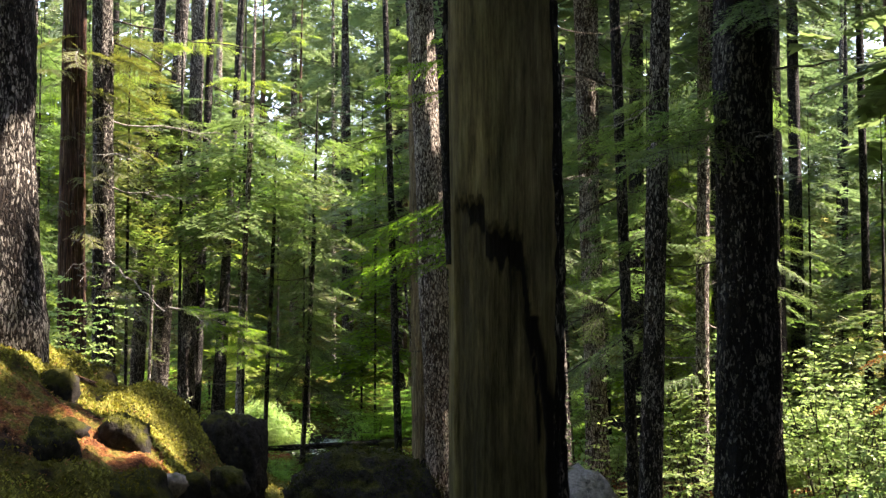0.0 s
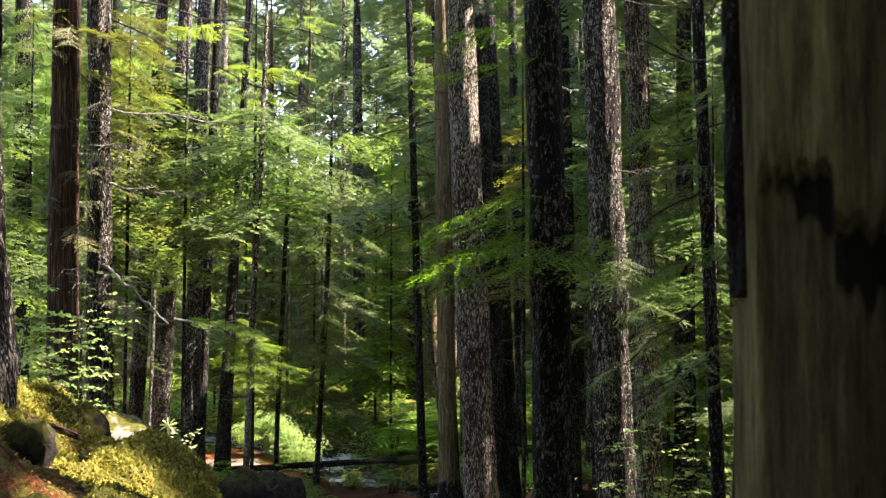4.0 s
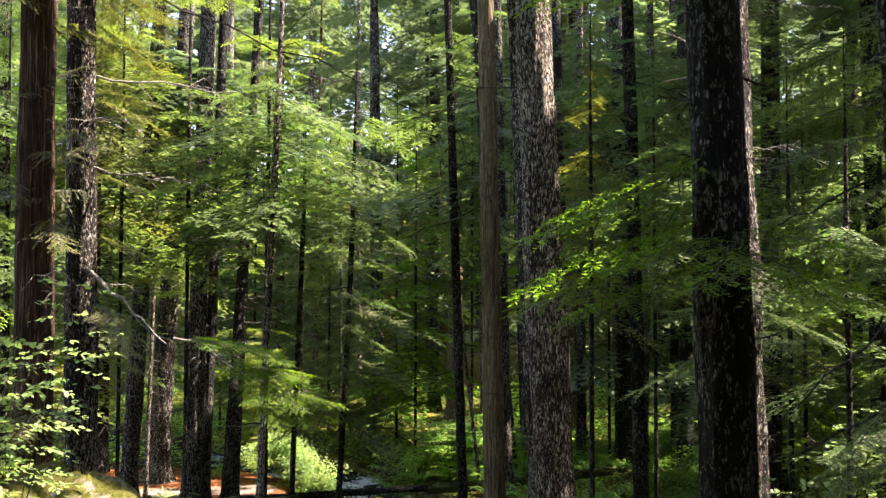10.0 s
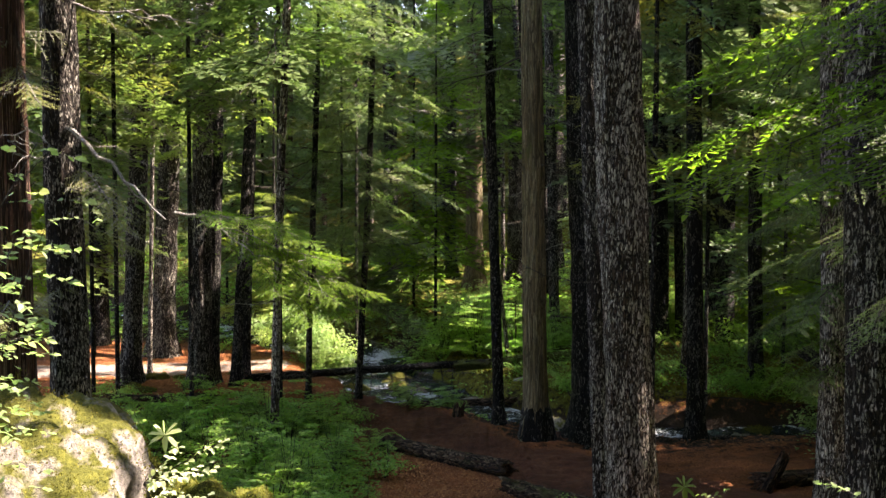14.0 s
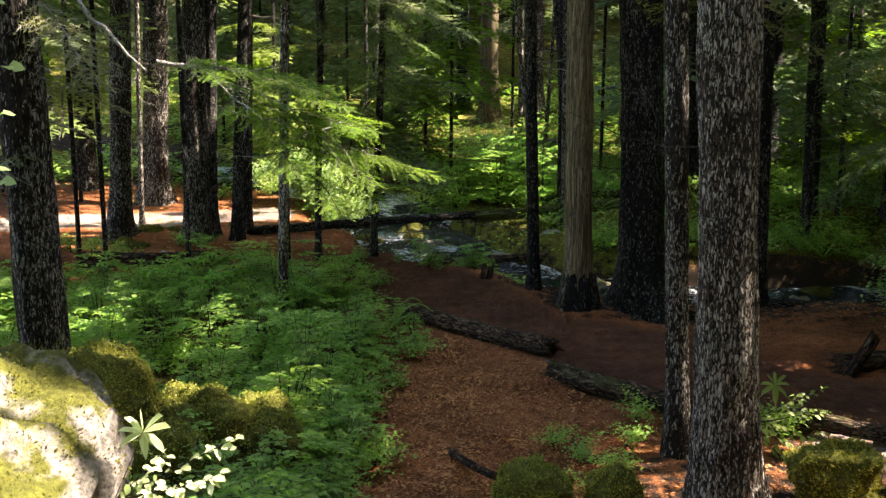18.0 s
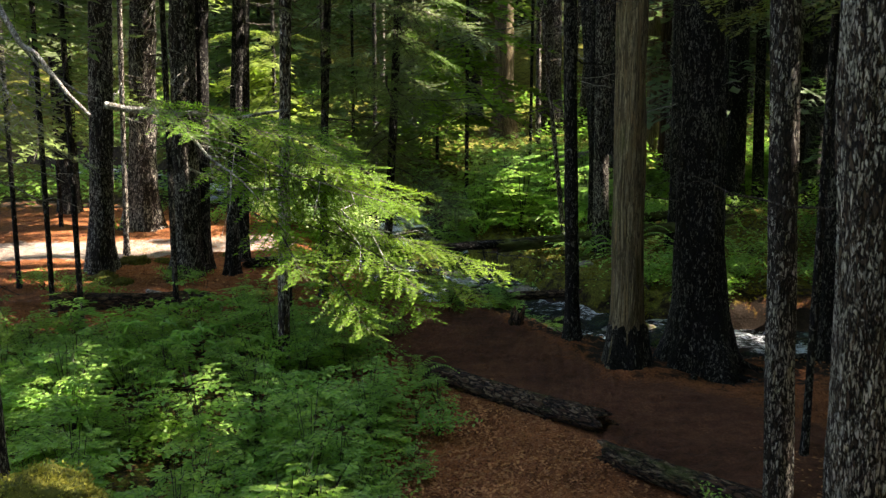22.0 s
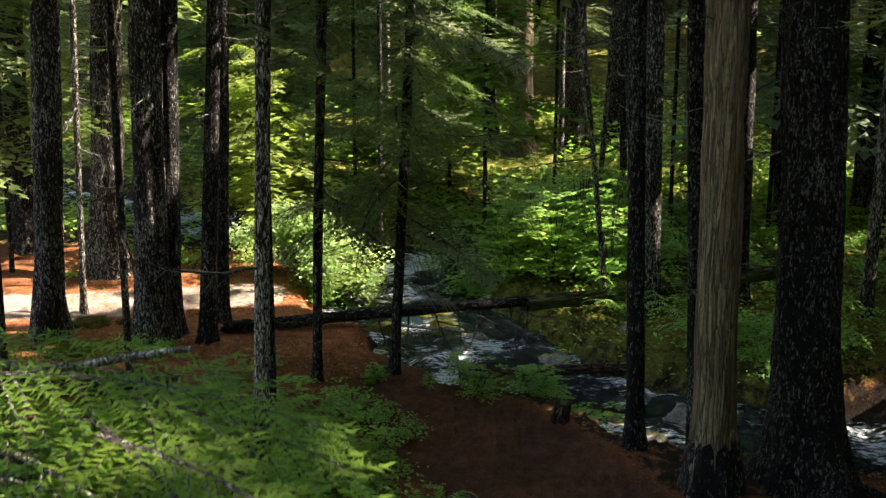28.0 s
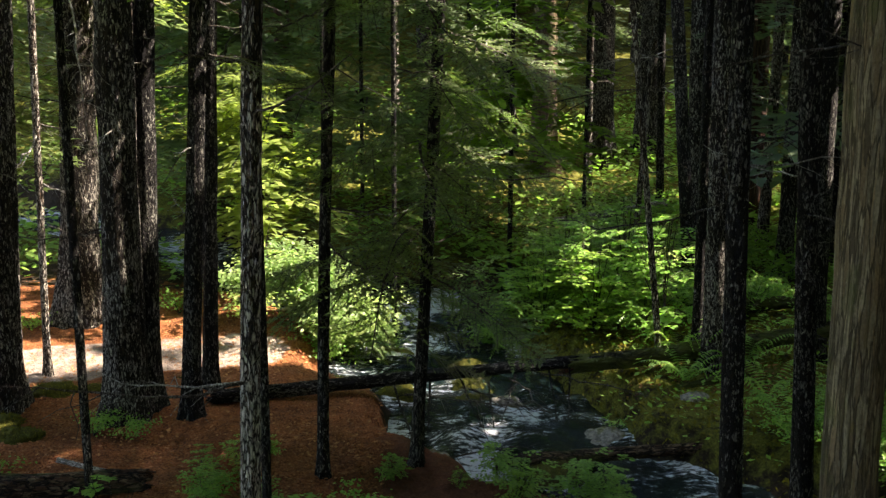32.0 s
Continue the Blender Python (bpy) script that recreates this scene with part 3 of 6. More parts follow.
def fern(fronds, seed):
    r = np.random.default_rng(seed)
    V, L = [], []
    for k in range(fronds):
        az = 6.28 * k / fronds + r.uniform(-0.2, 0.2)
        ln, high = r.uniform(0.45, 0.75), r.uniform(0.25, 0.45)
        d = np.array((math.cos(az), math.sin(az), 0))
        s = np.array((-math.sin(az), math.cos(az), 0))
        for j in range(20):
            t = (j + 1) / 20
            p = d * ln * t + np.array((0, 0, high * math.sin(2.3 * t)))
            w = 0.11 * math.sin(min(1, t * 2.2) * 1.57) * (1.05 - t) + 0.008
            for sg in (-1, 1):
                i = len(V)
                V.extend([p - d * 0.012, p + s * sg * w + d * 0.02 - np.array((0, 0, 0.02)), p + d * 0.016])
                L.append((i, i + 1, i + 2))
    return np.array(V), np.array(L), np.zeros((0, 4), int)


BOUGH_HI = [bough(24, 13, 0.042, 0.0095, 0.16, s) for s in (1, 2, 3)]
BOUGH_OPEN = [bough(20, 12, 0.048, 0.0105, 0.12, s, 52) for s in (31, 32, 33)]
BOUGH_NARROW = [bough(19, 10, 0.050, 0.011, 0.20, s, 50) for s in (21, 22, 23)]
BOUGH_MID = [bough(13, 5, 0.074, 0.025, 0.18, s) for s in (4, 5, 6)]
BOUGH_LO = [bough(10, 3, 0.12, 0.05, 0.2, s) for s in (7, 8, 9)]
BOUGH_FAR = [bough(10, 2, 0.15, 0.075, 0.2, s) for s in (12, 13, 14)]
BOUGH_FINE = [bough(12, 4, 0.088, 0.042, 0.2, s) for s in (16, 17, 18)]
BOUGH_TOP = [bough(9, 0, 0.2, 0.09, 0.2, s) for s in (10, 11)]
# crowns high above the view: coarse, only for the shade they cast
BOUGH_SHADE = [(V, L, np.zeros((0, 4), int)) for V, L, S in (bough(5, 0, 0.2, 0.16, 0.2, s) for s in (10, 11, 19))]


def spread_templates(templates, mats3, pick):
    """Copies of templates, each moved by a 4x4 matrix, as one vertex and face set."""
    VV, LL, SS, base = [], [], [], 0
    for k, (V, L, S) in enumerate(templates):
        ms = mats3[pick == k]
        if not len(ms):
            continue
        W = np.einsum("nij,vj->nvi", ms[:, :3, :3], V) + ms[:, None, :3, 3]
        off = base + np.arange(len(ms))[:, None, None] * len(V)
        VV.append(W.reshape(-1, 3))
        LL.append((L[None] + off).reshape(-1, L.shape[1]))
        SS.append((S[None] + off).reshape(-1, 4))
        base += len(ms) * len(V)
    return np.concatenate(VV), np.concatenate(LL), np.concatenate(SS)


def spray_matrix(p, heading, length, dip, roll=0.0):
    """A bough at p, out along heading (degrees, 0 is +x), dipping by dip degrees."""
    return np.array(pose(p[0], p[1], p[2], 0, 0, heading) @ pose(0, 0, 0, 0, dip, 0) @ pose(0, 0, 0, roll, 0, 0)) @ np.diag((length, length, length, 1.0))


# Openings in the canopy where the sun reaches the ground, a trunk or a bush: centre and radius.
SUN_SPOTS = [
    ((3.4, 22.3, 0.1), -0.25), ((-5.6, 34.0, 0.1), -0.2),
    ((-5.83, 20.8, 5.6), 0.3), ((-5.83, 20.8, 6.5), 0.3), ((-6.1, 20.0, 7.2), 0.3), ((-6.1, 20.0, 5.2), 0.25), ((1.77, 16.9, 3.0), 0.3), ((2.2, 22.9, 2.6), 0.0), ((2.6, 23.2, 1.8), -0.1), ((-4.6, 27.8, 8.9), 0.7),
    ((-2.9, 18.6, 3.55), -0.12), ((-3.5, 18.9, 3.7), 0.02), ((-4.2, 18.9, 3.75), 0.0), ((-5.2, 19.8, 1.8), 0.2), ((-8.43, 34.0, 3.3), 0.25), ((-8.41, 34.0, 4.3), 0.25), ((-4.5, 14.1, 3.6), 0.1), ((-0.6, 14.0, 4.6), 0.12), ((7.2, 21.5, 1.2), 1.2), ((6.5, 18, 1.5), 1.0), ((-7.0, 20.5, 8.0), 0.6),
    ((-4.0, 14.8, 2.8), 0.5), 
    ((-5.3, 35.9, 0.7), 0.8), ((-4.8, 36.4, 1.0), 0.6), ((-1.3, 37.0, 2.0), -0.1), ((-0.3, 37.6, 1.6), -0.15), ((1.6, 18.2, 6.9), 0.5), ((1.6, 18.2, 5.9), 0.4), ((-6.0, 20.8, 8.5), 0.5), ((-6.0, 20.8, 7.3), 0.5),
    ((-6.3, 20.0, 6.2), 0.3), ((5.6, 19.0, 1.3), 1.2), ((-2.6, 9.0, 3.2), 0.25), ((-2.4, 7.9, 3.1), -0.15), ((-1.8, 7.8, 2.8), -0.15), ((-3.6, 10.0, 3.3), 0.1), ((-7.5, 28, 8.5), 1.6), ((-5.5, 30, 8.0), 1.5),
    ((-4.0, 33, 9.0), 1.5), ((-8.5, 31, 5.5), 1.2), ((-6.5, 34, 4.2), 0.5), ((9, 24, 2), 1.2),
    ((-4.2, 14.2, 3.3), 0.0), ((7.0, 20.3, 0.9), 1.2), ((7.8, 22.0, 0.9), 1.2), ((4.4, 21.0, 1.2), 0.7), ((-3.3, 14.1, 2.75), 0.55), ((-4.5, 19.05, 4.15), 0.12), ((-4.1, 18.8, 4.03), 0.08), ((1.8, 18.2, 5.0), 0.4), ((1.8, 18.2, 7.8), 0.5), ((-2.85, 9.3, 3.35), 0.15), ((-2.2, 9.0, 3.15), 0.05), ((-1.9, 8.8, 2.95), -0.2), ((-8.44, 34.0, 2.2), 0.0), ((-8.45, 34.0, 1.2), -0.1), ((4.75, 18.8, 5.2), 0.4), ((4.75, 18.8, 3.8), 0.4),
    ((-2.05, 8.3, 3.0), -0.15), ((-1.85, 8.9, 2.9), 0.0), ((-1.8, 9.9, 3.1), -0.2), ((-3.5, 15.2, 2.75), 0.25), ((-4.3, 15.2, 3.0), 0.35), ((1.75, 22.2, 0.2), -0.3), ((2.3, 21.7, 0.2), -0.25), ((-1.5, 20.5, 0.5), -0.3), ((1.1, 20.7, 0.6), -0.28), ((-8.5, 34.45, 0), -0.25), ((-7.9, 34.62, 0), -0.12), ((-7.3, 34.8, 0), -0.05), ((-6.6, 35.0, 0), -0.05),
]


# Small gaps that dapple the shrubs beside the trail.
random.seed(21)
SUN_SPOTS += [((random.uniform(-5.4, -3.2), random.uniform(20.4, 25.5), 0.8), random.uniform(-0.26, -0.12)) for _ in range(11)]
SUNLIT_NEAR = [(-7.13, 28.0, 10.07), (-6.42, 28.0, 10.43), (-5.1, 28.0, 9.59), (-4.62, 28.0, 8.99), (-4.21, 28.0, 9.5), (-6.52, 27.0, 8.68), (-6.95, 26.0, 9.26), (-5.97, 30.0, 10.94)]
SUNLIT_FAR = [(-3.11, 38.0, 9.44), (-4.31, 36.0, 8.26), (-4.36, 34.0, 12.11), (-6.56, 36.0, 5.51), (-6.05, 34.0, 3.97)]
SUN_SPOTS += [(p, 0.0) for p in SUNLIT_NEAR + SUNLIT_FAR]
# The wide gap over the creek and the stand beyond the slope.
SUN_AREAS = [((3.8, 20.6, 4.8), 0.7, 0.8), ((4.9, 22.3, 4.5), 0.7, 0.8), ((4.3, 25.5, 5.2), 0.6, 0.8), ((5.2, 23.8, 3.2), 0.6, 0.8), ((4.7, 19.0, 3.2), 0.4, 0.8), ((5.0, 25.0, 4.2), 0.8, 1.0), ((6.2, 21.5, 4.5), 0.8, 1.0), ((-3.2, 31.3, 4.6), 0.3, 1.0), ((-3.0, 31.3, 3.2), 0.1, 1.0), ((-3.4, 44.7, 10.3), 0.8, 1.0), ((6.8, 18.5, 1.4), 1.2, 1.2), ((6.0, 16.8, 1.4), 1.0, 1.2), ((8.0, 24.6, 1.4), 1.2, 1.2)] + [((x, y, 7.5), 1.5, 4.5) for x in (-11, -8.5, -6, -4) for y in (26, 29, 32, 35, 38)] + [((-6.8, 38.0, 3.4), 0.9, 1.5), ((-5.7, 37.0, 1.9), 0.6, 0.8), ((-5.1, 36.1, 0.9), 1.2, 0.6), ((-6.6, 37.8, 2.6), 0.95, 0.8), ((-6.2, 37.9, 1.6), 0.6, 0.8), ((-4.2, 26.9, 8.5), 1.3, 1.0), ((-5.8, 26.6, 8.5), 1.3, 1.0), ((-7.2, 37.6, 3.9), 1.0, 0.8), ((6, 30, 5), 1.5, 3.0), ((8, 24, 4), 1.6, 3.0)] + [((x, y, 5.5), 1.1, 3.0) for x, y in ((3.5, 24), (5, 27), (6.5, 30), (4, 31), (8, 27), (7, 34), (2.5, 35))] + [((x, y, 3.5), 1.5, 2.0) for x, y in ((6.4, 18.5), (8, 21), (7, 24), (9.5, 20.5), (9.5, 26), (11, 29), (8.5, 28.5))] + [((x, y, 5.0), 1.4, 1.6) for x, y in ((5, 22), (5.6, 25), (7.2, 20.5), (8.6, 23.5))] + [((2.7, 18.0, 3.4), 0.4, 0.6), ((3.3, 18.0, 2.8), 0.4, 0.6), ((3.6, 18.2, 4.0), 0.4, 0.6), ((3.0, 20.0, 5.2), 0.4, 0.6), ((3.8, 20.0, 2.6), 0.5, 0.6), ((4.9, 22.4, 2.4), 1.0, 0.7), ((5.6, 23.4, 2.2), 1.0, 0.7)] + [((x, y, 1.4), 1.2, 1.2) for x, y in ((4.7, 16.5), (5.4, 18), (6.1, 19.6), (6.8, 21.4), (7.7, 23.2))]


def carve(root, tip, ln):
    """True for the boughs from root to tip (n x 3) that leave the sun's way to the openings free."""
    keep = np.ones(len(root), bool)
    s = np.array(SUN_DIR)
    for p, r, start in [(p, r, 1.2) for p, r in SUN_SPOTS] + SUN_AREAS:
        for u, w in ((0.2, 0.16), (0.55, 0.26), (0.95, 0.12)):
            d = root + (tip - root) * u - np.array(p)
            t = d @ s
            off = np.linalg.norm(d - t[:, None] * s, axis=1)
            keep &= ~((t > start) & (off < r + w * ln))
    return keep


WAY = np.array([((METRES * q[1]), (METRES * q[2])) for q in ROWS])


def clear_of_walk(c, gap):
    d = np.min(np.hypot(c[:, None, 0] - WAY[None, :, 0], c[:, None, 1] - WAY[None, :, 1]), axis=1)
    return (d > gap) | (c[:, 2] > 8.5)


def crown_mesh(base, low, high, reach, count, templates, mats, slope, seed, dip=(-2, 20), gap=1.9, holes=True, limit=None):
    """Whorled boughs round a stem from height low to high; base is the stem's foot."""
    r = np.random.default_rng(seed)
    u = np.sort(r.uniform(0, 1, count))
    z = low + (high - low) * u
    ln = reach * ((1 - u) ** 0.75 * 0.85 + 0.15) * r.uniform(0.6, 1.15, count)
    hd = r.uniform(0, 360, count)
    mid = np.stack([base[0] + slope * z + np.cos(np.radians(hd)) * ln * 0.55, base[1] + np.sin(np.radians(hd)) * ln * 0.55, base[2] + z - 0.15 * ln], 1)
    keep = clear_of_walk(mid, gap)
    if holes:
        root = np.stack([base[0] + slope * z, np.full(count, base[1]), base[2] + z], 1)
        keep &= carve(root, root + (mid - root) / 0.55, ln)
    if not keep.any():
        return None
    ms = np.array([spray_matrix((slope * z[i], 0, z[i]), hd[i], ln[i], r.uniform(*dip), r.uniform(-11, 11)) for i in range(count) if keep[i]])
    pick = r.integers(0, len(templates), len(ms))
    if limit is not None:
        templates, pick = list(templates) + BOUGH_SHADE, np.where(base[2] + z[keep] > limit, len(templates) + pick % 3, pick)
    V, L, S = spread_templates(templates, ms, pick)
    return mesh_of("crown", V, [(L, 0), (S, 1)], mats, False)


# ---- trunks ----
def trunk_mesh(dia, height, slope, mat, seed, segs=28, step=0.16, detail_to=9.0, flare=0.5, rough=0.10, sweep=0.0, furrow=7.0):
    z = np.concatenate([np.arange(-0.45, detail_to, step), np.linspace(detail_to, height, 14)])
    th = np.linspace(0, 2 * math.pi, segs, endpoint=False)
    r0 = dia / 2 * np.clip(1.06 - 0.022 * z, 0.12, None) * (1 + flare * np.exp(-np.clip(z, 0, None) / (0.9 * dia + 0.08)))
    r0 = r0 * np.clip((height - z) / (height * 0.4), 0.05, 1) ** 0.6
    V = np.zeros((len(z), segs, 3))
    for i, zz in enumerate(z):
        cx, cy = slope * zz + sweep * math.sin(zz * 0.55 + seed), sweep * 0.6 * math.sin(zz * 0.4 + 2 * seed)
        lob = 1 + 0.22 * flare * math.exp(-max(zz, 0) / (0.8 * dia + 0.05)) * np.sin(th * 5 + seed)
        for j in range(segs):
            n = noise.noise(Vector((math.cos(th[j]) * furrow * 0.5 + seed, math.sin(th[j]) * furrow * 0.5, zz * 1.5)))
            n2 = noise.noise(Vector((math.cos(th[j]) * 1.3, math.sin(th[j]) * 1.3 + seed, zz * 0.8)))
            rr = r0[i] * lob[j] * (1 + rough * n + 0.08 * n2)
            V[i, j] = (cx + math.cos(th[j]) * rr, cy + math.sin(th[j]) * rr, zz)
    i = np.arange(len(z) - 1)[:, None] * segs
    j = np.arange(segs)[None]
    F = np.stack([i + j, i + (j + 1) % segs, i + segs + (j + 1) % segs, i + segs + j], -1).reshape(-1, 4)
    cap = np.array([(len(z) - 1) * segs + np.arange(segs)])
    return mesh_of("trunk", V.reshape(-1, 3), [(F, 0), (cap, 0)], [mat])


def limb_mesh(p, heading, length, dip, thick, mat, seed, curl=0.25, twigs=5, split=False):
    """A bare branch with side twigs, from p outwards."""
    r = np.random.default_rng(seed)
    V, F = [], []

    def tube(pts, r0, r1):
        b = len(V)
        n = len(pts)
        for k, q in enumerate(pts):
            rad = r0 + (r1 - r0) * k / (n - 1)
            t = (pts[min(k + 1, n - 1)] - pts[max(k - 1, 0)])
            t = t / np.linalg.norm(t)
            a = np.cross(t, (0.3, 0.2, 1.0))
            a = a / np.linalg.norm(a)
            c = np.cross(t, a)
            for m in range(5):
                V.append(q + rad * (math.cos(m * 1.2566) * a + math.sin(m * 1.2566) * c))
        for k in range(n - 1):
            for m in range(5):
                F.append((b + k * 5 + m, b + k * 5 + (m + 1) % 5, b + (k + 1) * 5 + (m + 1) % 5, b + (k + 1) * 5 + m))

    h = math.radians(heading)
    d = np.array((math.cos(h), math.sin(h), 0.0))
    s = np.array((-math.sin(h), math.cos(h), 0.0))
    main = []
    for k in range(9):
        t = k / 8
        main.append(np.array(p) + d * length * t * math.cos(math.radians(dip)) + np.array((0, 0, 1.0)) * (-math.tan(math.radians(dip)) * length * t + curl * length * t * t) + s * r.normal(0, 0.02) * length * t + np.array((0, 0, r.normal(0, 0.012) * length)))
    tube(main, thick, thick * 0.3)
    pieces = []
    for k in range(twigs):
        q = main[2 + (k * 6) // max(twigs, 1)]
        ln = length * r.uniform(0.15, 0.4)
        dd = d * r.uniform(0.3, 0.8) + s * r.choice((-1, 1)) * r.uniform(0.4, 0.9) + np.array((0, 0, r.uniform(-0.5, 0.2)))
        pts = [q + dd * ln * u + np.array((0, 0, -0.25 * ln * u * u)) + r.normal(0, 0.06 * ln, 3) * (u > 0) for u in (0, 0.35, 0.7, 1.0)]
        if split:
            pieces.append((np.array(V), np.array(F)))
            V.clear()
            F.clear()
        tube(pts, thick * 0.35, thick * 0.12)
    if split:
        pieces.append((np.array(V), np.array(F)))
        return [mesh_of("branch", v, [(f, 0)], [mat]) for v, f in pieces]
    return mesh_of("branch", np.array(V), [(np.array(F), 0)], [mat])


NEAR = "trees of the near stand"
BARKS = {
    "fir": (M_FIR, "tall fir trunk with dark furrowed bark and grey lichen flecks"),
    "pale": (M_FIR_PALE, "tall fir trunk with pale lichen-covered flaky bark"),
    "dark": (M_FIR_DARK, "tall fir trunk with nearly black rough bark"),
    "cedar": (M_CEDAR, "red-brown cedar trunk with stringy vertical bark"),
    "wood": (M_WOOD, "bare weathered standing trunk of yellow-grey wood"),
}


def tall_tree(x, y, dia, slope, bark, seed, height=24.0, crown=True, low=10.5, detail=True, flare=0.5, sweep=0.0, limbs=11, x_at=0.0, skirt=0):
    """x is where the stem stands at the height x_at."""
    z = gz(x, y)
    x0 = x - slope * (x_at - z)
    mat, label = BARKS[bark]
    t = thing("conifer_tree" if crown else "dead_tree", (x0, y, z), label, "tree", NEAR)
    furrow = 16.0 if bark in ("cedar", "wood") else 9.0
    part("trunk", trunk_mesh(dia, height, slope, mat, seed, segs=40 if detail else 18, step=0.09 if detail else 0.3, flare=flare, sweep=sweep, rough=0.13 if detail else 0.1, furrow=furrow), t)
    r = np.random.default_rng(seed + 50)
    for k in range(limbs):
        zz, hd = r.uniform(2.2, 9.5), r.uniform(0, 360)
        part("branch", limb_mesh((slope * zz, 0, zz), hd, r.uniform(0.4, 1.8), r.uniform(-5, 30), r.uniform(0.007, 0.016), M_PALE_TWIG if k % 3 == 2 else M_TWIG, seed * 31 + k, twigs=6), t)
    if crown:
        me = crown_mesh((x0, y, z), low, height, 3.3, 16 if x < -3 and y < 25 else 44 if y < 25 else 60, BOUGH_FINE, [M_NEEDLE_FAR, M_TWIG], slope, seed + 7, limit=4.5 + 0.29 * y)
        if me:
            part("crown", me, t)
    if skirt:
        me = crown_mesh((x0, y, z), 6.3, 11.5, 2.4, skirt, BOUGH_MID, [M_NEEDLE, M_TWIG], slope, seed + 9)
        if me:
            part("lower_crown", me, t)
    return t


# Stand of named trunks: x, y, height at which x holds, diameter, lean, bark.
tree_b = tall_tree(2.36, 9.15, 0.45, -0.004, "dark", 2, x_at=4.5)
tall_tree(-3.62, 9.43, 0.59, 0.005, "fir", 3, x_at=5)
tree_d = tall_tree(-6.34, 20.04, 0.46, -0.005, "cedar", 4, x_at=6)
tree_e = tall_tree(-6.03, 20.79, 0.40, -0.017, "fir", 5, x_at=6, limbs=3)
tall_tree(-10.6, 30.0, 0.44, -0.01, "fir", 6, x_at=8, detail=False, skirt=50)
tall_tree(-0.10, 20.41, 0.49, -0.045, "pale", 7, x_at=3, flare=0.7, limbs=2)
tree_h = tall_tree(-0.54, 27.45, 0.37, -0.018, "wood", 8, x_at=2.5, crown=False, height=15, limbs=3)
tall_tree(-1.1, 48.0, 0.56, -0.006, "wood", 9, x_at=3, detail=False)
tree_j = tall_tree(0.40, 13.57, 0.36, -0.021, "dark", 10, x_at=4.8)
tree_k = tall_tree(1.61, 18.19, 0.50, -0.031, "fir", 11, x_at=5)
tree_l = tall_tree(2.45, 15.92, 0.15, -0.032, "dark", 12, x_at=5, height=14, limbs=9)
tree_m = tall_tree(2.74, 15.09, 0.27, 0.03, "fir", 13, x_at=5)
tree_n = tall_tree(4.69, 18.79, 0.41, 0.021, "pale", 14, x_at=4.6)
tree_o = tall_tree(4.5, 27.28, 0.38, 0.011, "dark", 15, x_at=7, detail=False, skirt=40)
tall_tree(3.07, 23.78, 0.19, 0.006, "pale", 16, x_at=4.5, height=15, detail=False, skirt=30)
tree_q = tall_tree(4.93, 22.28, 0.26, 0.017, "pale", 17, x_at=5, detail=False, skirt=30)
tree_r = tall_tree(-7.05, 32.52, 0.42, 0.022, "fir", 18, x_at=2.3, skirt=40)
tall_tree(-6.83, 32.8, 0.25, 0.030, "dark", 19, x_at=2.3)
tall_tree(-6.22, 32.52, 0.20, 0.06, "dark", 20, x_at=2.3, height=17, skirt=36)
tall_tree(-6.25, 33.5, 0.17, 0.035, "dark", 21, x_at=2, height=17, skirt=36)
tree_t = tall_tree(-4.63, 26.85, 0.13, 0.033, "pale", 22, x_at=2.3, height=13, sweep=0.02, skirt=80)
tree_u = tall_tree(-4.58, 30.77, 0.11, 0.024, "dark", 23, x_at=1.3, height=9, sweep=0.03)
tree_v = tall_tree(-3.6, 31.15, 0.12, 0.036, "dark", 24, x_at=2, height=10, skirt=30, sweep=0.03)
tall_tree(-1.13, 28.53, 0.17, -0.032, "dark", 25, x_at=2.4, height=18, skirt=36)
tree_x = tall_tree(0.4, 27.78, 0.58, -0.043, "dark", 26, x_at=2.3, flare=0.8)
tall_tree(-0.18, 22.11, 0.22, -0.047, "fir", 27, x_at=2.6, limbs=2)
tree_z = tall_tree(3.0, 23.16, 0.42, -0.027, "pale", 28, x_at=2.1, flare=0.7)
tall_tree(2.18, 28.03, 0.27, -0.021, "dark", 29, x_at=3.2, skirt=40)
tall_tree(-8.5, 32.77, 0.38, 0.05, "fir", 30, x_at=2.2, skirt=44, limbs=2)
tall_tree(-8.46, 34.02, 0.09, 0.025, "pale", 31, x_at=2.5, height=10)
tall_tree(-8.75, 36.52, 0.51, 0.05, "fir", 32, x_at=2.4, flare=0.7, skirt=40)
tall_tree(-0.85, 34.52, 0.08, -0.115, "pale", 33, x_at=2.4, height=9)
tall_tree(-0.42, 29.03, 0.18, -0.049, "dark", 34, x_at=2.3, height=17, skirt=30)
tall_tree(0.85, 29.52, 0.38, -0.048, "dark", 35, x_at=2.2)
tall_tree(0.23, 37.5, 0.20, -0.09, "dark", 36, x_at=2.1, detail=False)
tall_tree(2.87, 45.0, 0.51, -0.037, "wood", 37, x_at=1.5, detail=False)

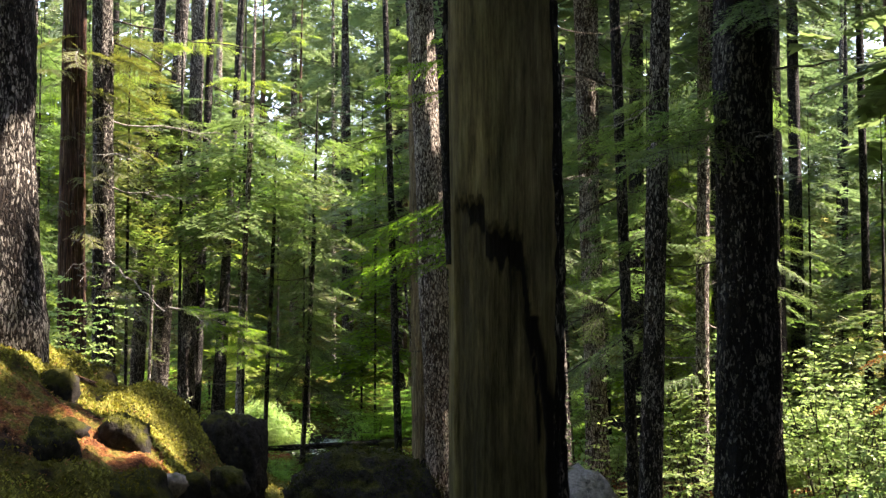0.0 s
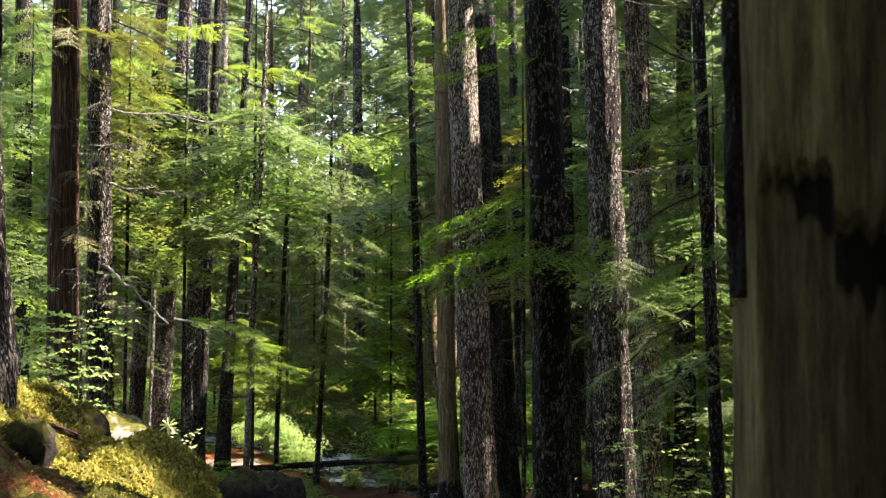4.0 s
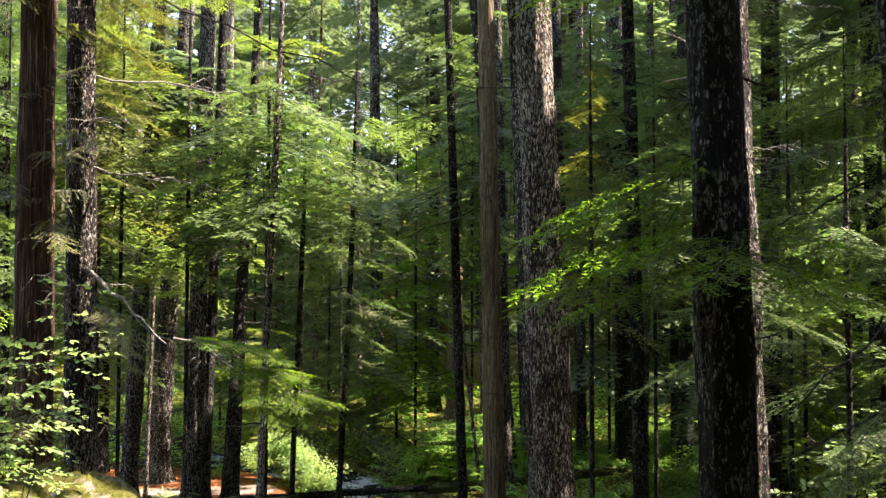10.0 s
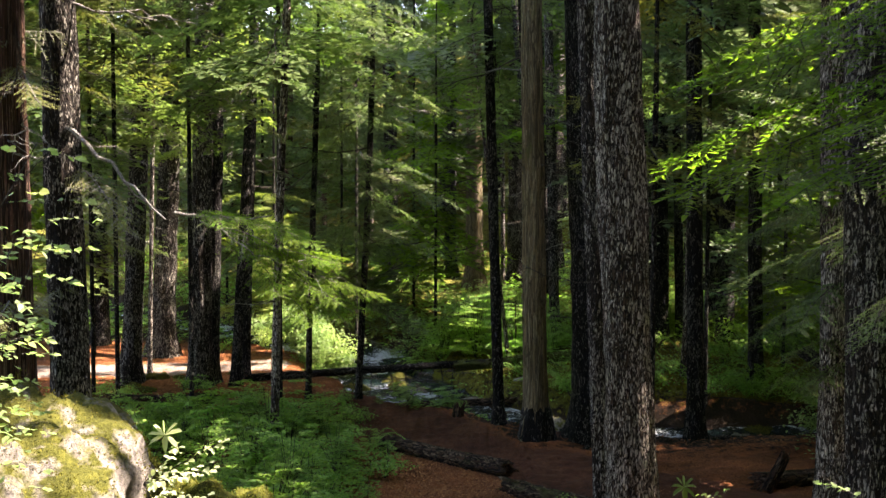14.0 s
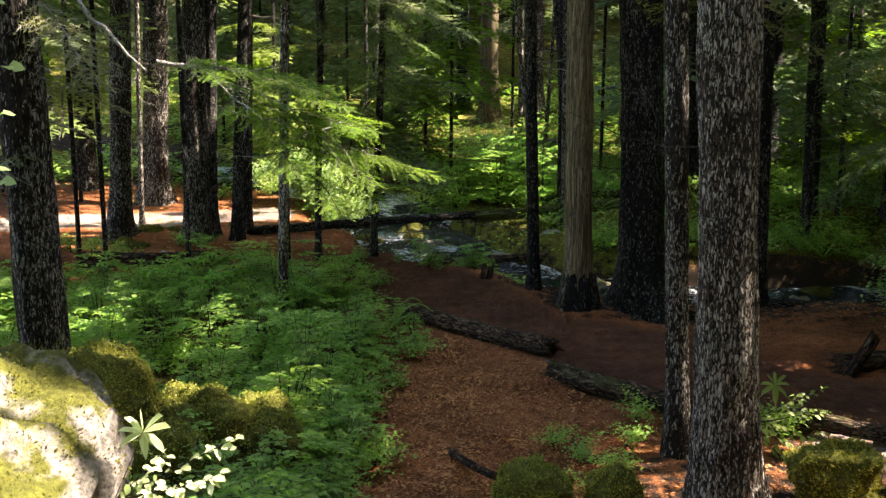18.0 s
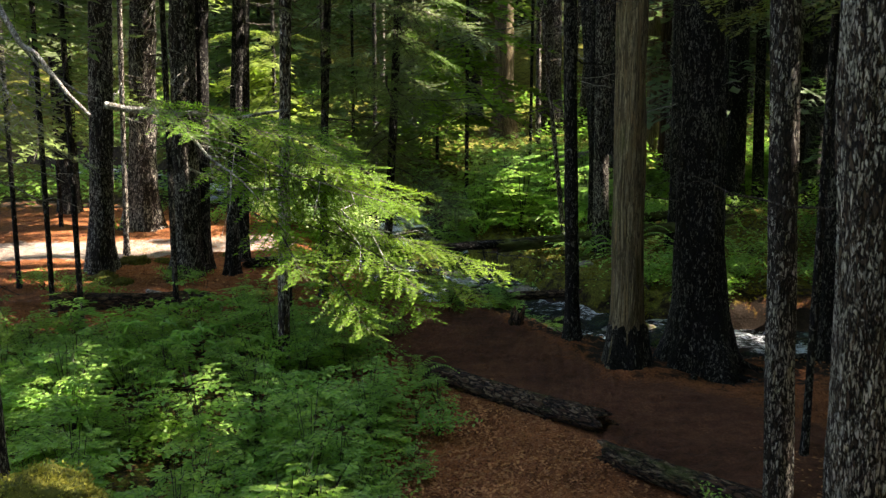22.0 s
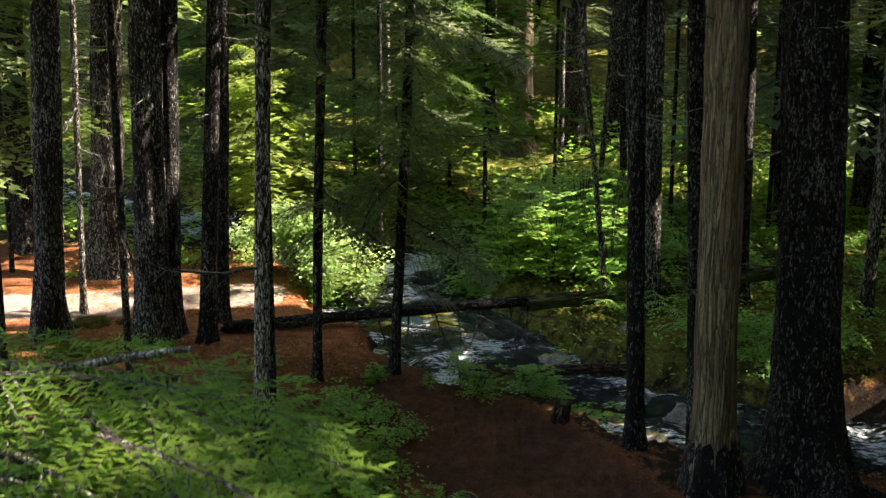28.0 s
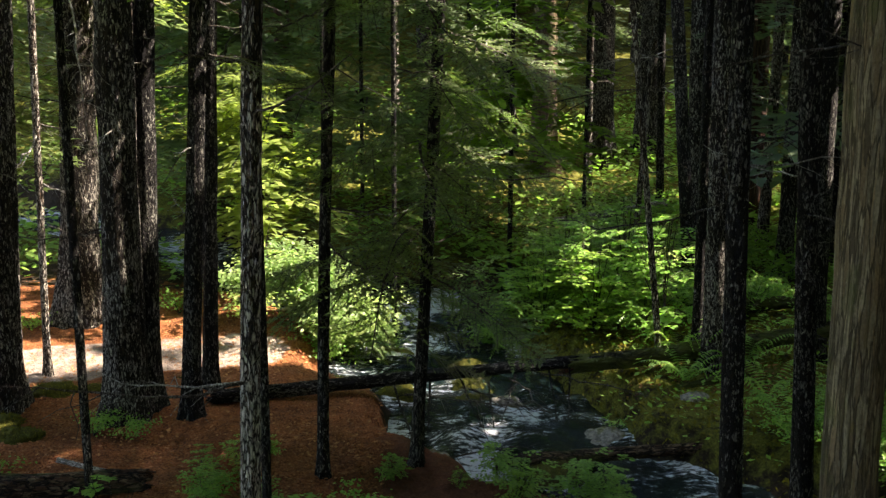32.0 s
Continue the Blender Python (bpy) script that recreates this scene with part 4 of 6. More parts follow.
# slim trunks past the creek: x, y, diameter, lean, bark
for k, (x, y, dia, lean, bark) in enumerate((
    (-0.1, 34.6, 0.13, -0.01, "dark"), (0.0, 34.15, 0.26, -0.02, "fir"), (0.85, 39.7, 0.26, -0.03, "fir"), (1.5, 34.85, 0.28, -0.02, "dark"), (2.4, 39.4, 0.26, 0.0, "fir"),
    (-0.2, 46.4, 0.14, -0.01, "pale"), (0.35, 48.5, 0.55, -0.01, "fir"), (1.75, 50.0, 0.60, 0.01, "fir"), (1.0, 44.0, 0.16, -0.03, "dark"), (2.6, 41.5, 0.20, 0.02, "pale"),
    (3.6, 40.0, 0.34, -0.02, "fir"), (4.4, 43.0, 0.28, 0.0, "dark"), (3.3, 34.0, 0.18, 0.02, "pale"), (-1.9, 50.0, 0.40, 0.0, "dark"), (0.2, 41.2, 0.10, 0.05, "pale"), (5.3, 40.2, 0.42, 0.0, "fir"),
)):
    tall_tree(x, y, dia, lean, bark, 140 + k, x_at=2.0, detail=False, limbs=5, low=9.0)

# ---- boughs on the named trees ----
ME_BOUGH = [mesh_of("bough", V, [(L, 0), (S, 1)], [M_NEEDLE, M_TWIG], False) for V, L, S in BOUGH_HI]
ME_BOUGH_OLIVE = [mesh_of("bough", V, [(L, 0), (S, 1)], [M_NEEDLE_OLIVE, M_PALE_TWIG], False) for V, L, S in BOUGH_HI]
ME_BOUGH_SUNLIT = [mesh_of("bough", V, [(L, 0), (S, 1)], [M_NEEDLE_SUNLIT, M_TWIG], False) for V, L, S in BOUGH_NARROW]
ME_BOUGH_FRESH = [mesh_of("bough", V, [(L, 0), (S, 1)], [M_NEEDLE_FRESH, M_TWIG], False) for V, L, S in BOUGH_OPEN]


def add_bough(tree, at, heading, length, dip=12, roll=0, k=0, olive=False, label="", fresh=False, limb=None):
    """A needle spray under a tree, or on one of its limbs, at a place in the world."""
    ob = part("bough", (ME_BOUGH_FRESH if fresh else ME_BOUGH_OLIVE if olive else ME_BOUGH)[k % 3], limb or tree, label)
    w = pose(*at, 0, 0, heading) @ pose(0, 0, 0, 0, dip, 0) @ pose(0, 0, 0, roll, 0, 0) @ Matrix.Scale(length, 4)
    ob.matrix_basis = Matrix.Translation(-Vector(tree.location)) @ w
    return ob


def add_limb(tree, at, heading, length, dip, thick, seed, pale=False, curl=0.1, twigs=6, label=""):
    p = Vector(at) - Vector(tree.location)
    return part("branch", limb_mesh(tuple(p), heading, length, dip, thick, M_PALE_TWIG if pale else M_TWIG, seed, curl, twigs), tree, label)


def fan(tree, n, seed, zs, headings, lengths, olive=False, reach=0.0):
    """Sprays at random places round a stem."""
    r = np.random.default_rng(seed)
    for k in range(n):
        z = r.uniform(*zs)
        hd = r.uniform(*headings)
        x, y = tree.location.x + reach * math.cos(radians(hd)), tree.location.y + reach * math.sin(radians(hd))
        add_bough(tree, (x, y, z), hd, r.uniform(*lengths), r.uniform(2, 24), r.uniform(-20, 20), k, olive)


# the long lichened limb over the shrubs, with its hanging sprays
lichen_limb = add_limb(tree_e, (-5.98, 20.72, 4.95), -45, 2.2, 24, 0.03, 5, True, 0.02, 2, "grey lichen-covered bare limb")
add_limb(tree_e, (-4.46, 19.2, 4.06), -3, 0.95, 14, 0.02, 15, True, 0.2, 4, "grey lichen-covered bare limb")
add_limb(tree_e, (-4.12, 19.1, 4.0), -48, 0.8, 20, 0.010, 16, True, 0.0, 5, "grey lichen-covered bare limb")
add_limb(tree_e, (-3.3, 19.1, 3.45), -20, 0.6, 25, 0.010, 17, True, 0.0, 5, "grey lichen-covered bare limb")
r = np.random.default_rng(90)
for tier, (z0, x0, n) in enumerate(((4.06, -4.0, 7), (3.84, -3.75, 8), (3.6, -3.55, 7), (3.36, -3.45, 5))):
    for k in range(n):
        u = r.uniform(0, 1)
        hd = r.uniform(-70, 40)
        add_bough(tree_e, (x0 - 0.3 + 0.75 * u, 19.15 - 0.35 * u + r.normal(0, 0.08), z0 - 0.12 * u + r.normal(0, 0.03)), hd, r.uniform(0.5, 0.9) * (1.15 - 0.3 * u), r.uniform(2, 14), r.uniform(-10, 10), k, fresh=True, limb=lichen_limb)
add_limb(tree_e, (-4.2, 19.1, 3.95), -25, 1.3, 8, 0.008, 6, True, -0.1, 7, "pale bare twiggy branch")
add_limb(tree_e, (-4.0, 19.0, 3.75), -12, 1.2, 10, 0.007, 7, True, -0.1, 7, "pale bare twiggy branch")
fan(tree_e, 16, 61, (3.2, 9.0), (-130, 60), (0.9, 1.5), True)
fan(tree_d, 10, 62, (2.8, 9.0), (-160, 20), (0.8, 1.3), True)
for k, (z, hd, ln, dip) in enumerate([(8.9, 18, 5.2, 22), (9.2, -8, 4.4, 14), (7.4, 10, 2.6, 8), (6.2, -15, 1.6, 12), (6.8, -60, 1.5, 10)]):
    add_limb(tree_e, (-6.0, 20.8, z), hd, ln, dip, 0.018, 70 + k, k > 1, 0.05, 9)
r = np.random.default_rng(93)
for k in range(16):
    z = r.uniform(3.4, 8.6)
    add_limb(tree_e, (-5.97 - 0.017 * (z - 6), 20.8, z), r.uniform(-110, 50), r.uniform(0.5, 1.3), r.uniform(5, 32), r.uniform(0.006, 0.011), 400 + k, k % 3 != 0, 0.05, 8)
for k in range(8):
    z = r.uniform(3.8, 8.8)
    add_limb(tree_d, (-6.3, 20.0, z), r.uniform(-110, 40), r.uniform(0.4, 1.0), r.uniform(5, 30), 0.007, 430 + k, k % 2 == 0, 0.05, 7)
for k in range(9):
    z = r.uniform(4.5, 9.5)
    add_limb(tree_h, (-0.54 - 0.018 * (z - 2.5), 27.45, z), r.choice((-1, 1)) * 90 + 90 + r.uniform(-40, 40), r.uniform(0.8, 2.6), r.uniform(-8, 22), r.uniform(0.010, 0.018), 450 + k, k % 3 == 0, 0.0, 8)
for k in range(6):
    z = r.uniform(5.5, 9.0)
    add_limb(tree_k, (1.61 - 0.031 * (z - 5), 18.19, z), r.uniform(-180, 180), r.uniform(0.6, 1.6), r.uniform(0, 25), 0.011, 470 + k, False, 0.0, 7)
# sprays round the dark fir over the trail
for k, (z, hd, ln, dip, roll) in enumerate([
    (5.0, 168, 1.5, 20, 5), (4.9, 195, 1.55, 22, -5), (4.7, 215, 1.4, 14, 8), (4.8, 250, 1.3, 12, 0), (4.75, 285, 1.4, 12, 5), (4.7, 320, 1.4, 10, -6), (4.6, 345, 1.3, 12, 4), (5.3, 205, 1.3, 18, 0),
    (5.4, 180, 1.3, 22, 0), (4.85, 225, 1.3, 8, 0), (4.9, 300, 1.2, 8, 6), (6.6, 200, 1.4, 10, 0), (7.0, 170, 1.3, 10, 0), (7.2, 250, 1.2, 12, 0), (5.1, 185, 1.45, 9, -6),
]):
    add_bough(tree_j, (0.42, 13.55, z), hd, ln, dip * 0.7, roll, k, fresh=True)
fan(tree_b, 5, 63, (6.3, 6.9), (-140, -40), (1.1, 1.6))
fan(tree_b, 4, 64, (5.3, 5.7), (150, 215), (1.0, 1.4))
fan(tree_k, 6, 65, (3.4, 5.2), (150, 330), (1.0, 1.5))
fan(tree_l, 7, 165, (3.2, 8.5), (-180, 180), (0.9, 1.6))
fan(tree_m, 5, 166, (3.4, 8.0), (-180, 180), (0.9, 1.5))
fan(tree_n, 9, 167, (3.0, 8.8), (-180, 180), (1.2, 1.9))
fan(tree_o, 22, 168, (2.2, 9.8), (-180, 180), (1.3, 2.2))
fan(tree_q, 18, 169, (2.2, 9.5), (-180, 180), (1.2, 2.0))
for k, (z, hd, ln, dip) in enumerate([(7.0, 190, 1.3, -20), (5.6, 170, 1.2, 25), (4.3, 200, 1.4, 30), (3.6, 160, 1.1, 28), (6.3, 20, 1.0, -15), (3.9, -30, 1.3, 10)]):
    add_limb(tree_l, (2.42, 15.9, z), hd, ln, dip, 0.016, 270 + k, False, 0.0, 6)
fan(tree_z, 12, 66, (1.6, 4.8), (130, 260), (0.8, 1.4))
fan(tree_u, 26, 67, (2.0, 8.5), (-180, 180), (0.5, 1.1))
fan(tree_v, 60, 68, (2.0, 9.0), (-180, 180), (1.0, 2.0))
fan(tree_v, 8, 69, (1.2, 2.4), (-180, 180), (0.5, 0.9), True)
fan(tree_t, 8, 70, (4.4, 9), (-180, 180), (0.6, 1.0), True)
# sprays that catch the sun high over the creek side, the highlight painted in paler needles
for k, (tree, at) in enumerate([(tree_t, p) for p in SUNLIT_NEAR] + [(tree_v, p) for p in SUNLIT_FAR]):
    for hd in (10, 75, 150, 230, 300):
        ob = part("bough", ME_BOUGH_SUNLIT[(k + hd) % 3], tree)
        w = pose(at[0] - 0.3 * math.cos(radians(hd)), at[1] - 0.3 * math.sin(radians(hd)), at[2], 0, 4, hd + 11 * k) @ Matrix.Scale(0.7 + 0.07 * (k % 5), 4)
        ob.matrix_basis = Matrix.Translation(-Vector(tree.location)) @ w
add_limb(tree_r, (-7.4, 32.3, 4.9), -70, 2.3, 30, 0.014, 81, True, -0.05, 7, "pale bare branch")


def add_roots(tree, dia, n, seed, reach=0.8):
    r = np.random.default_rng(seed)
    for k in range(n):
        hd = 360 * k / n + r.uniform(-20, 20)
        c, s2 = math.cos(radians(hd)), math.sin(radians(hd))
        me = limb_mesh((c * dia * 0.5, s2 * dia * 0.5, r.uniform(0.04, 0.10)), hd, reach * r.uniform(0.6, 1.2), r.uniform(10, 18), dia * r.uniform(0.09, 0.14), M_FIR_DARK, seed * 7 + k, 0.0, 2)
        part("root", me, tree)


add_roots(tree_x, 0.6, 9, 12, 0.8)
# a sleeve of darker bark round the lowest part of the trunk
part("root_collar", trunk_mesh(0.395, 0.8, -0.018, M_FIR_DARK, 8, segs=30, step=0.07, detail_to=0.55), tree_h, "black foot of the bare trunk")

# ---- broken snag beside the start ----
def snag(x, y, dia, height, seed):
    """Bare trunk, hollow in steps on one side with char and rim shade in its colour, with strips of bark left along
    both edges.
    """
    z0 = gz(x, y)
    t = thing("tree_snag", (x, y, z0), "bare broken snag of weathered wood, char and rim shade coloured into its hollow", "dead tree")
    segs = 170
    zs = np.concatenate([np.arange(-0.3, 1.0, 0.08), np.arange(1.0, 2.7, 0.018), np.arange(2.7, height, 0.07)])
    V = np.zeros((len(zs), segs, 3))
    kind = np.zeros((len(zs), segs), int)
    char_shade = np.zeros((len(zs), segs))
    n3 = lambda a, b2, c2: noise.noise(Vector((a, b2, c2)))
    for i, z in enumerate(zs):
        h = z + z0
        for j in range(segs):
            th = 2 * math.pi * j / segs
            c, s2 = math.cos(th), math.sin(th)
            front = math.degrees(math.atan2(c, -s2))
            r0 = dia / 2 * (1 + 0.025 * n3(c * 9 + seed, s2 * 9, z * 0.9) + 0.05 * n3(c * 2 + seed, s2 * 2, z * 0.9)) * (1 + 0.30 * math.exp(-max(z, 0) / 0.45)) * (1.03 - 0.012 * z)
            jag = 0.035 * n3(front * 0.16, 5.0, 0.0) + 0.022 * n3(front * 0.5, 9.0, 0.0)
            if front < -22:
                rim = 4.46 + jag
            elif front < 20:
                rim = 4.335 - 0.001 * front + jag
            else:
                rim = 4.30 - 0.034 * (front - 20) + jag
            if -66 < front < 40 and h < rim:
                under = rim - h
                deep = min(1.0, under * 16)
                r0 *= 1 - 0.085 * deep - 0.04 * deep * n3(c * 5, s2 * 5, z * 2.0)
                # the rim's shadow, painted as a black band that fades downwards
                black = math.exp(-max(0.0, under - (0.025 + 0.10 * max(0.0, min(1.0, (front + 52) / 22)) + 0.05 * n3(front * 0.11, 8.0, 0.0))) / 0.045)
                char_shade[i, j] = max(0.58 + 0.16 * n3(front * 0.05, 2.0, h * 1.5), 1.3 * min(black, deep))
            # the groove beside the bark, darkened through the same mask
            groove = 34 + 20 * max(0.0, min(1.0, (3.95 - h) / 0.4))
            side = abs(front - groove + 6 * n3(0.0, 4.0, h * 7)) / 12
            if h < 3.98 and side < 1:
                r0 *= 1 - 0.07 * (1 - side)
                char_shade[i, j] = max(char_shade[i, j], 1.2 * (1 - side * side))
            if front > 56 or (front < -80 and h > 4.17 + 0.03 * n3(front * 0.1, 1.0, 0.0)):
                r0 *= (1.14 if front > 0 else 1.05) + 0.07 * n3(c * 12, s2 * 12, z * 4) + 0.05 * n3(c * 30, s2 * 30, z * 11)
                kind[i, j] = 1
            V[i, j] = (c * r0 - 0.012 * z, s2 * r0, z)
    i = np.arange(len(zs) - 1)[:, None] * segs
    j = np.arange(segs)[None]
    F = np.stack([i + j, i + (j + 1) % segs, i + segs + (j + 1) % segs, i + segs + j], -1).reshape(-1, 4)
    kk = kind[:-1].ravel()
    W, C = V.reshape(-1, 3), char_shade.ravel()
    for q, nm, mat, lab in ((0, "trunk", M_SNAG, "weathered wood with char and rim shade coloured into the hollow"), (1, "bark_strip", M_FIR_DARK, "dark strip of remaining bark")):
        f = F[kk == q]
        used = np.unique(f)
        back_to = np.zeros(len(W), int)
        back_to[used] = np.arange(len(used))
        me = mesh_of(nm, W[used], [(back_to[f], 0)], [mat])
        at = me.attributes.new("char_shade", "FLOAT", "POINT")
        at.data.foreach_set("value", C[used].astype(np.float32))
        part(nm, me, t, lab)


snag(0.27, 4.81, 0.43, 6.0, 3)

# ---- background forest ----
def far_trees():
    r = np.random.default_rng(77)
    made = 0
    spots = []
    for _ in range(900):
        y = r.uniform(36, 72)
        x = r.uniform(-0.42 * y - 3, 0.40 * y + 2) - 1.5
        if line_distance(np.array(x), np.array(y), CREEK)[0] < 2.2 or line_distance(np.array(x), np.array(y), TRAIL)[0] < 1.4:
            continue
        if 0 < x < 12 and 36.4 < y < 38.0:
            continue
        if all(math.hypot(x - a, y - b) > 2.3 for a, b in spots):
            spots.append((x, y))
        if len(spots) >= 66:
            break
    for k, (x, y) in enumerate(spots):
        z = gz(x, y)
        dia, h = r.uniform(0.16, 0.5), r.uniform(15, 26)
        bark = r.choice(["fir", "dark", "dark", "pale", "cedar"])
        mat, label = BARKS[bark]
        t = thing("conifer_tree", (x, y, z), label.replace("tall", "distant"), "tree", "trees of the far stand")
        slope = r.normal(0, 0.015)
        part("trunk", trunk_mesh(dia, h, slope, mat, 100 + k, segs=10, step=0.8, detail_to=10, flare=0.4), t)
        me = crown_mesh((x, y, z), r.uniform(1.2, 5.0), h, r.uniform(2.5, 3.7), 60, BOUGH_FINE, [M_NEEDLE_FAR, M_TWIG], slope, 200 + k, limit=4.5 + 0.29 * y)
        if me:
            part("crown", me, t)


def near_shade():
    """Firs close beside the start of the walk, just out of view, added to shade the slope."""
    for k, (x, y) in enumerate([(7.2, 8.2), (9.4, 11.6), (8.6, 14.4), (6.6, 4.8), (10.8, 8.6), (11.6, 14.0), (9.2, 5.8), (12.6, 11.0)]):
        z = gz(x, y)
        t = thing("conifer_tree", (x, y, z), "unseen tall fir with a dense crown, added for its shade", "tree", "trees round the clearing")
        part("trunk", trunk_mesh(0.4, 22, 0.0, M_FIR, 860 + k, segs=10, step=1.0, flare=0.4), t)
        me = crown_mesh((x, y, z), 5.0, 22, 2.4, 170, BOUGH_SHADE, [M_NEEDLE_FAR, M_TWIG], 0.0, 870 + k)
        if me:
            part("crown", me, t)


def back_shade():
    """Dense firs behind the start of the walk, out of view, added to keep light off it."""
    r = np.random.default_rng(66)
    for k in range(20):
        x, y = -13 + 1.35 * k + r.uniform(-0.4, 0.4), -4.0 - 3.5 * (k % 2) + r.uniform(-0.8, 0.8)
        z = gz(x, y)
        t = thing("conifer_tree", (x, y, z), "unseen tall fir with a dense crown, added for its shade", "tree", "trees round the clearing")
        part("trunk", trunk_mesh(0.4, 22, 0.0, M_FIR, 960 + k, segs=8, step=1.5, flare=0.4), t)
        part("crown", crown_mesh((x, y, z), 1.5, 22, 3.0, 130, BOUGH_SHADE, [M_NEEDLE_FAR, M_TWIG], 0.0, 980 + k), t)


def trail_shade():
    """Firs added out of view on the sunny side, whose tops shade the trail."""
    for k, (x, y) in enumerate([(10.9, 27.4), (11.4, 25.2)]):
        z = gz(x, y)
        t = thing("conifer_tree", (x, y, z), "unseen tall fir with a dense crown, added for its shade", "tree", "trees round the clearing")
        part("trunk", trunk_mesh(0.38, 24, 0.0, M_FIR, 1060 + k, segs=8, step=1.5, flare=0.4), t)
        part("crown", crown_mesh((x, y, z), 9.0, 24, 2.4, 120, BOUGH_SHADE, [M_NEEDLE_FAR, M_TWIG], 0.0, 1080 + k, holes=False), t)


def shade_trees():
    """Crowns added out of the view, over and beside the walk, to shade it."""
    r = np.random.default_rng(5)
    spots = []
    for _ in range(4000):
        x, y = r.uniform(-16, 30), r.uniform(-12, 50)
        inside = y > -5 and abs(x + 1.6) < 0.40 * y + 5.5 and y < 60
        if inside or (abs(x) < 3 and y < 3):
            continue
        if all(math.hypot(x - a, y - b) > 2.7 for a, b in spots):
            spots.append((x, y))
        if len(spots) >= 105:
            break
    for k, (x, y) in enumerate(spots):
        z = gz(x, y)
        h = r.uniform(18, 27)
        t = thing("conifer_tree", (x, y, z), "unseen tall fir with a dense crown, added for its shade", "tree", "trees round the clearing")
        part("trunk", trunk_mesh(r.uniform(0.25, 0.5), h, 0.0, M_FIR, 400 + k, segs=8, step=1.5, flare=0.4), t)
        me = crown_mesh((x, y, z), 2.5, h, 4.2, 64, BOUGH_SHADE, [M_NEEDLE_FAR, M_TWIG], 0.0, 500 + k)
        if me:
            part("crown", me, t)


def far_woods():
    """The woods all round, too far and too many to count."""
    r = np.random.default_rng(31)
    front, n = 1900, 2400
    a = np.concatenate([r.uniform(0.30 * math.pi, 0.70 * math.pi, front), r.uniform(0, 2 * math.pi, n - front)])
    dist = r.uniform(40, 74, n)
    x, y = -2 + dist * np.cos(a), 20 + dist * np.sin(a)
    u = r.uniform(0, 1, n) ** 0.7
    z = ground_z(x, y) + u * r.uniform(16, 30, n)
    ms = np.array([spray_matrix((x[i], y[i], z[i]), r.uniform(0, 360), r.uniform(2.6, 4.6), r.uniform(5, 30), r.uniform(-20, 20)) for i in range(n)])
    pick = np.where((np.arange(n) < front) & (z < 4.5 + 0.30 * y), r.integers(0, 3, n), 3 + r.integers(0, 3, n))
    V, L, S = spread_templates(BOUGH_FINE + BOUGH_SHADE, ms, pick)
    # the closed wall of woods behind them
    m = 1000
    a, dist = r.uniform(0.26 * math.pi, 0.74 * math.pi, m), r.uniform(76, 96, m)
    x, y = -2 + dist * np.cos(a), 20 + dist * np.sin(a)
    z = ground_z(x, y) + r.uniform(0.0, 30, m)
    ms = np.array([spray_matrix((x[i], y[i], z[i]), r.uniform(0, 360), r.uniform(4.5, 7.5), r.uniform(10, 40), r.uniform(-30, 30)) for i in range(m)])
    V2, L2, S2 = spread_templates(BOUGH_FAR, ms, r.integers(0, 3, m))
    V, L, S = np.concatenate([V, V2]), np.concatenate([L, L2 + len(V)]), np.concatenate([S, S2 + len(V)])
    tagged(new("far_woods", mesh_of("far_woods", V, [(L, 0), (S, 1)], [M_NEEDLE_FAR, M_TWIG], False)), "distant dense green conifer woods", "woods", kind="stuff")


def side_trees():
    r = np.random.default_rng(8)
    spots = []
    for _ in range(600):
        x, y = r.uniform(8.5, 20), r.uniform(17, 36)
        if x > 0.37 * y + 1.0 and all(math.hypot(x - a, y - b) > 2.4 for a, b in spots):
            spots.append((x, y))
        if len(spots) >= 28:
            break
    for k, (x, y) in enumerate(spots):
        z = gz(x, y)
        h = r.uniform(19, 25)
        t = thing("conifer_tree", (x, y, z), "tall fir with dark bark and layered green boughs", "tree", "trees of the open side")
        part("trunk", trunk_mesh(r.uniform(0.2, 0.4), h, r.normal(0, 0.012), M_FIR, 700 + k, segs=14, step=0.4, flare=0.4), t)
        me = crown_mesh((x, y, z), r.uniform(2, 4), h, 3.2, 120, BOUGH_FINE, [M_NEEDLE_FAR, M_TWIG], 0.0, 720 + k, limit=4.5 + 0.29 * y)
        if me:
            part("crown", me, t)


def creek_stand():
    """Tall firs past the creek, whose dense tops keep the trail in shade."""
    r = np.random.default_rng(18)
    for k, (x, y) in enumerate([(4.6, 33.2), (6.8, 35.0), (5.2, 38.6), (8.4, 32.0), (9.0, 36.8), (7.0, 30.2), (3.6, 39.0), (10.2, 33.8), (6.6, 27.6), (8.2, 28.6), (11.0, 30.4)]):
        z = gz(x, y)
        t = thing("conifer_tree", (x, y, z), "tall dark fir with a dense green top past the creek", "tree", "firs past the creek")
        part("trunk", trunk_mesh(r.uniform(0.2, 0.42), 23, r.normal(-0.01, 0.012), M_FIR_DARK, 800 + k, segs=14, step=0.4, flare=0.4), t)
        me = crown_mesh((x, y, z), 7.5, 23, 2.2, 130, BOUGH_TOP, [M_NEEDLE_FAR, M_TWIG], 0.0, 820 + k)
        if me:
            part("crown", me, t)


far_trees()
creek_stand()
side_trees()
near_shade()
back_shade()
trail_shade()
shade_trees()
far_woods()


ME_BOUGH_DEAD = mesh_of("bough", BOUGH_NARROW[0][0], [(BOUGH_NARROW[0][1], 0), (BOUGH_NARROW[0][2], 1)], [M_DEAD, M_TWIG], False)


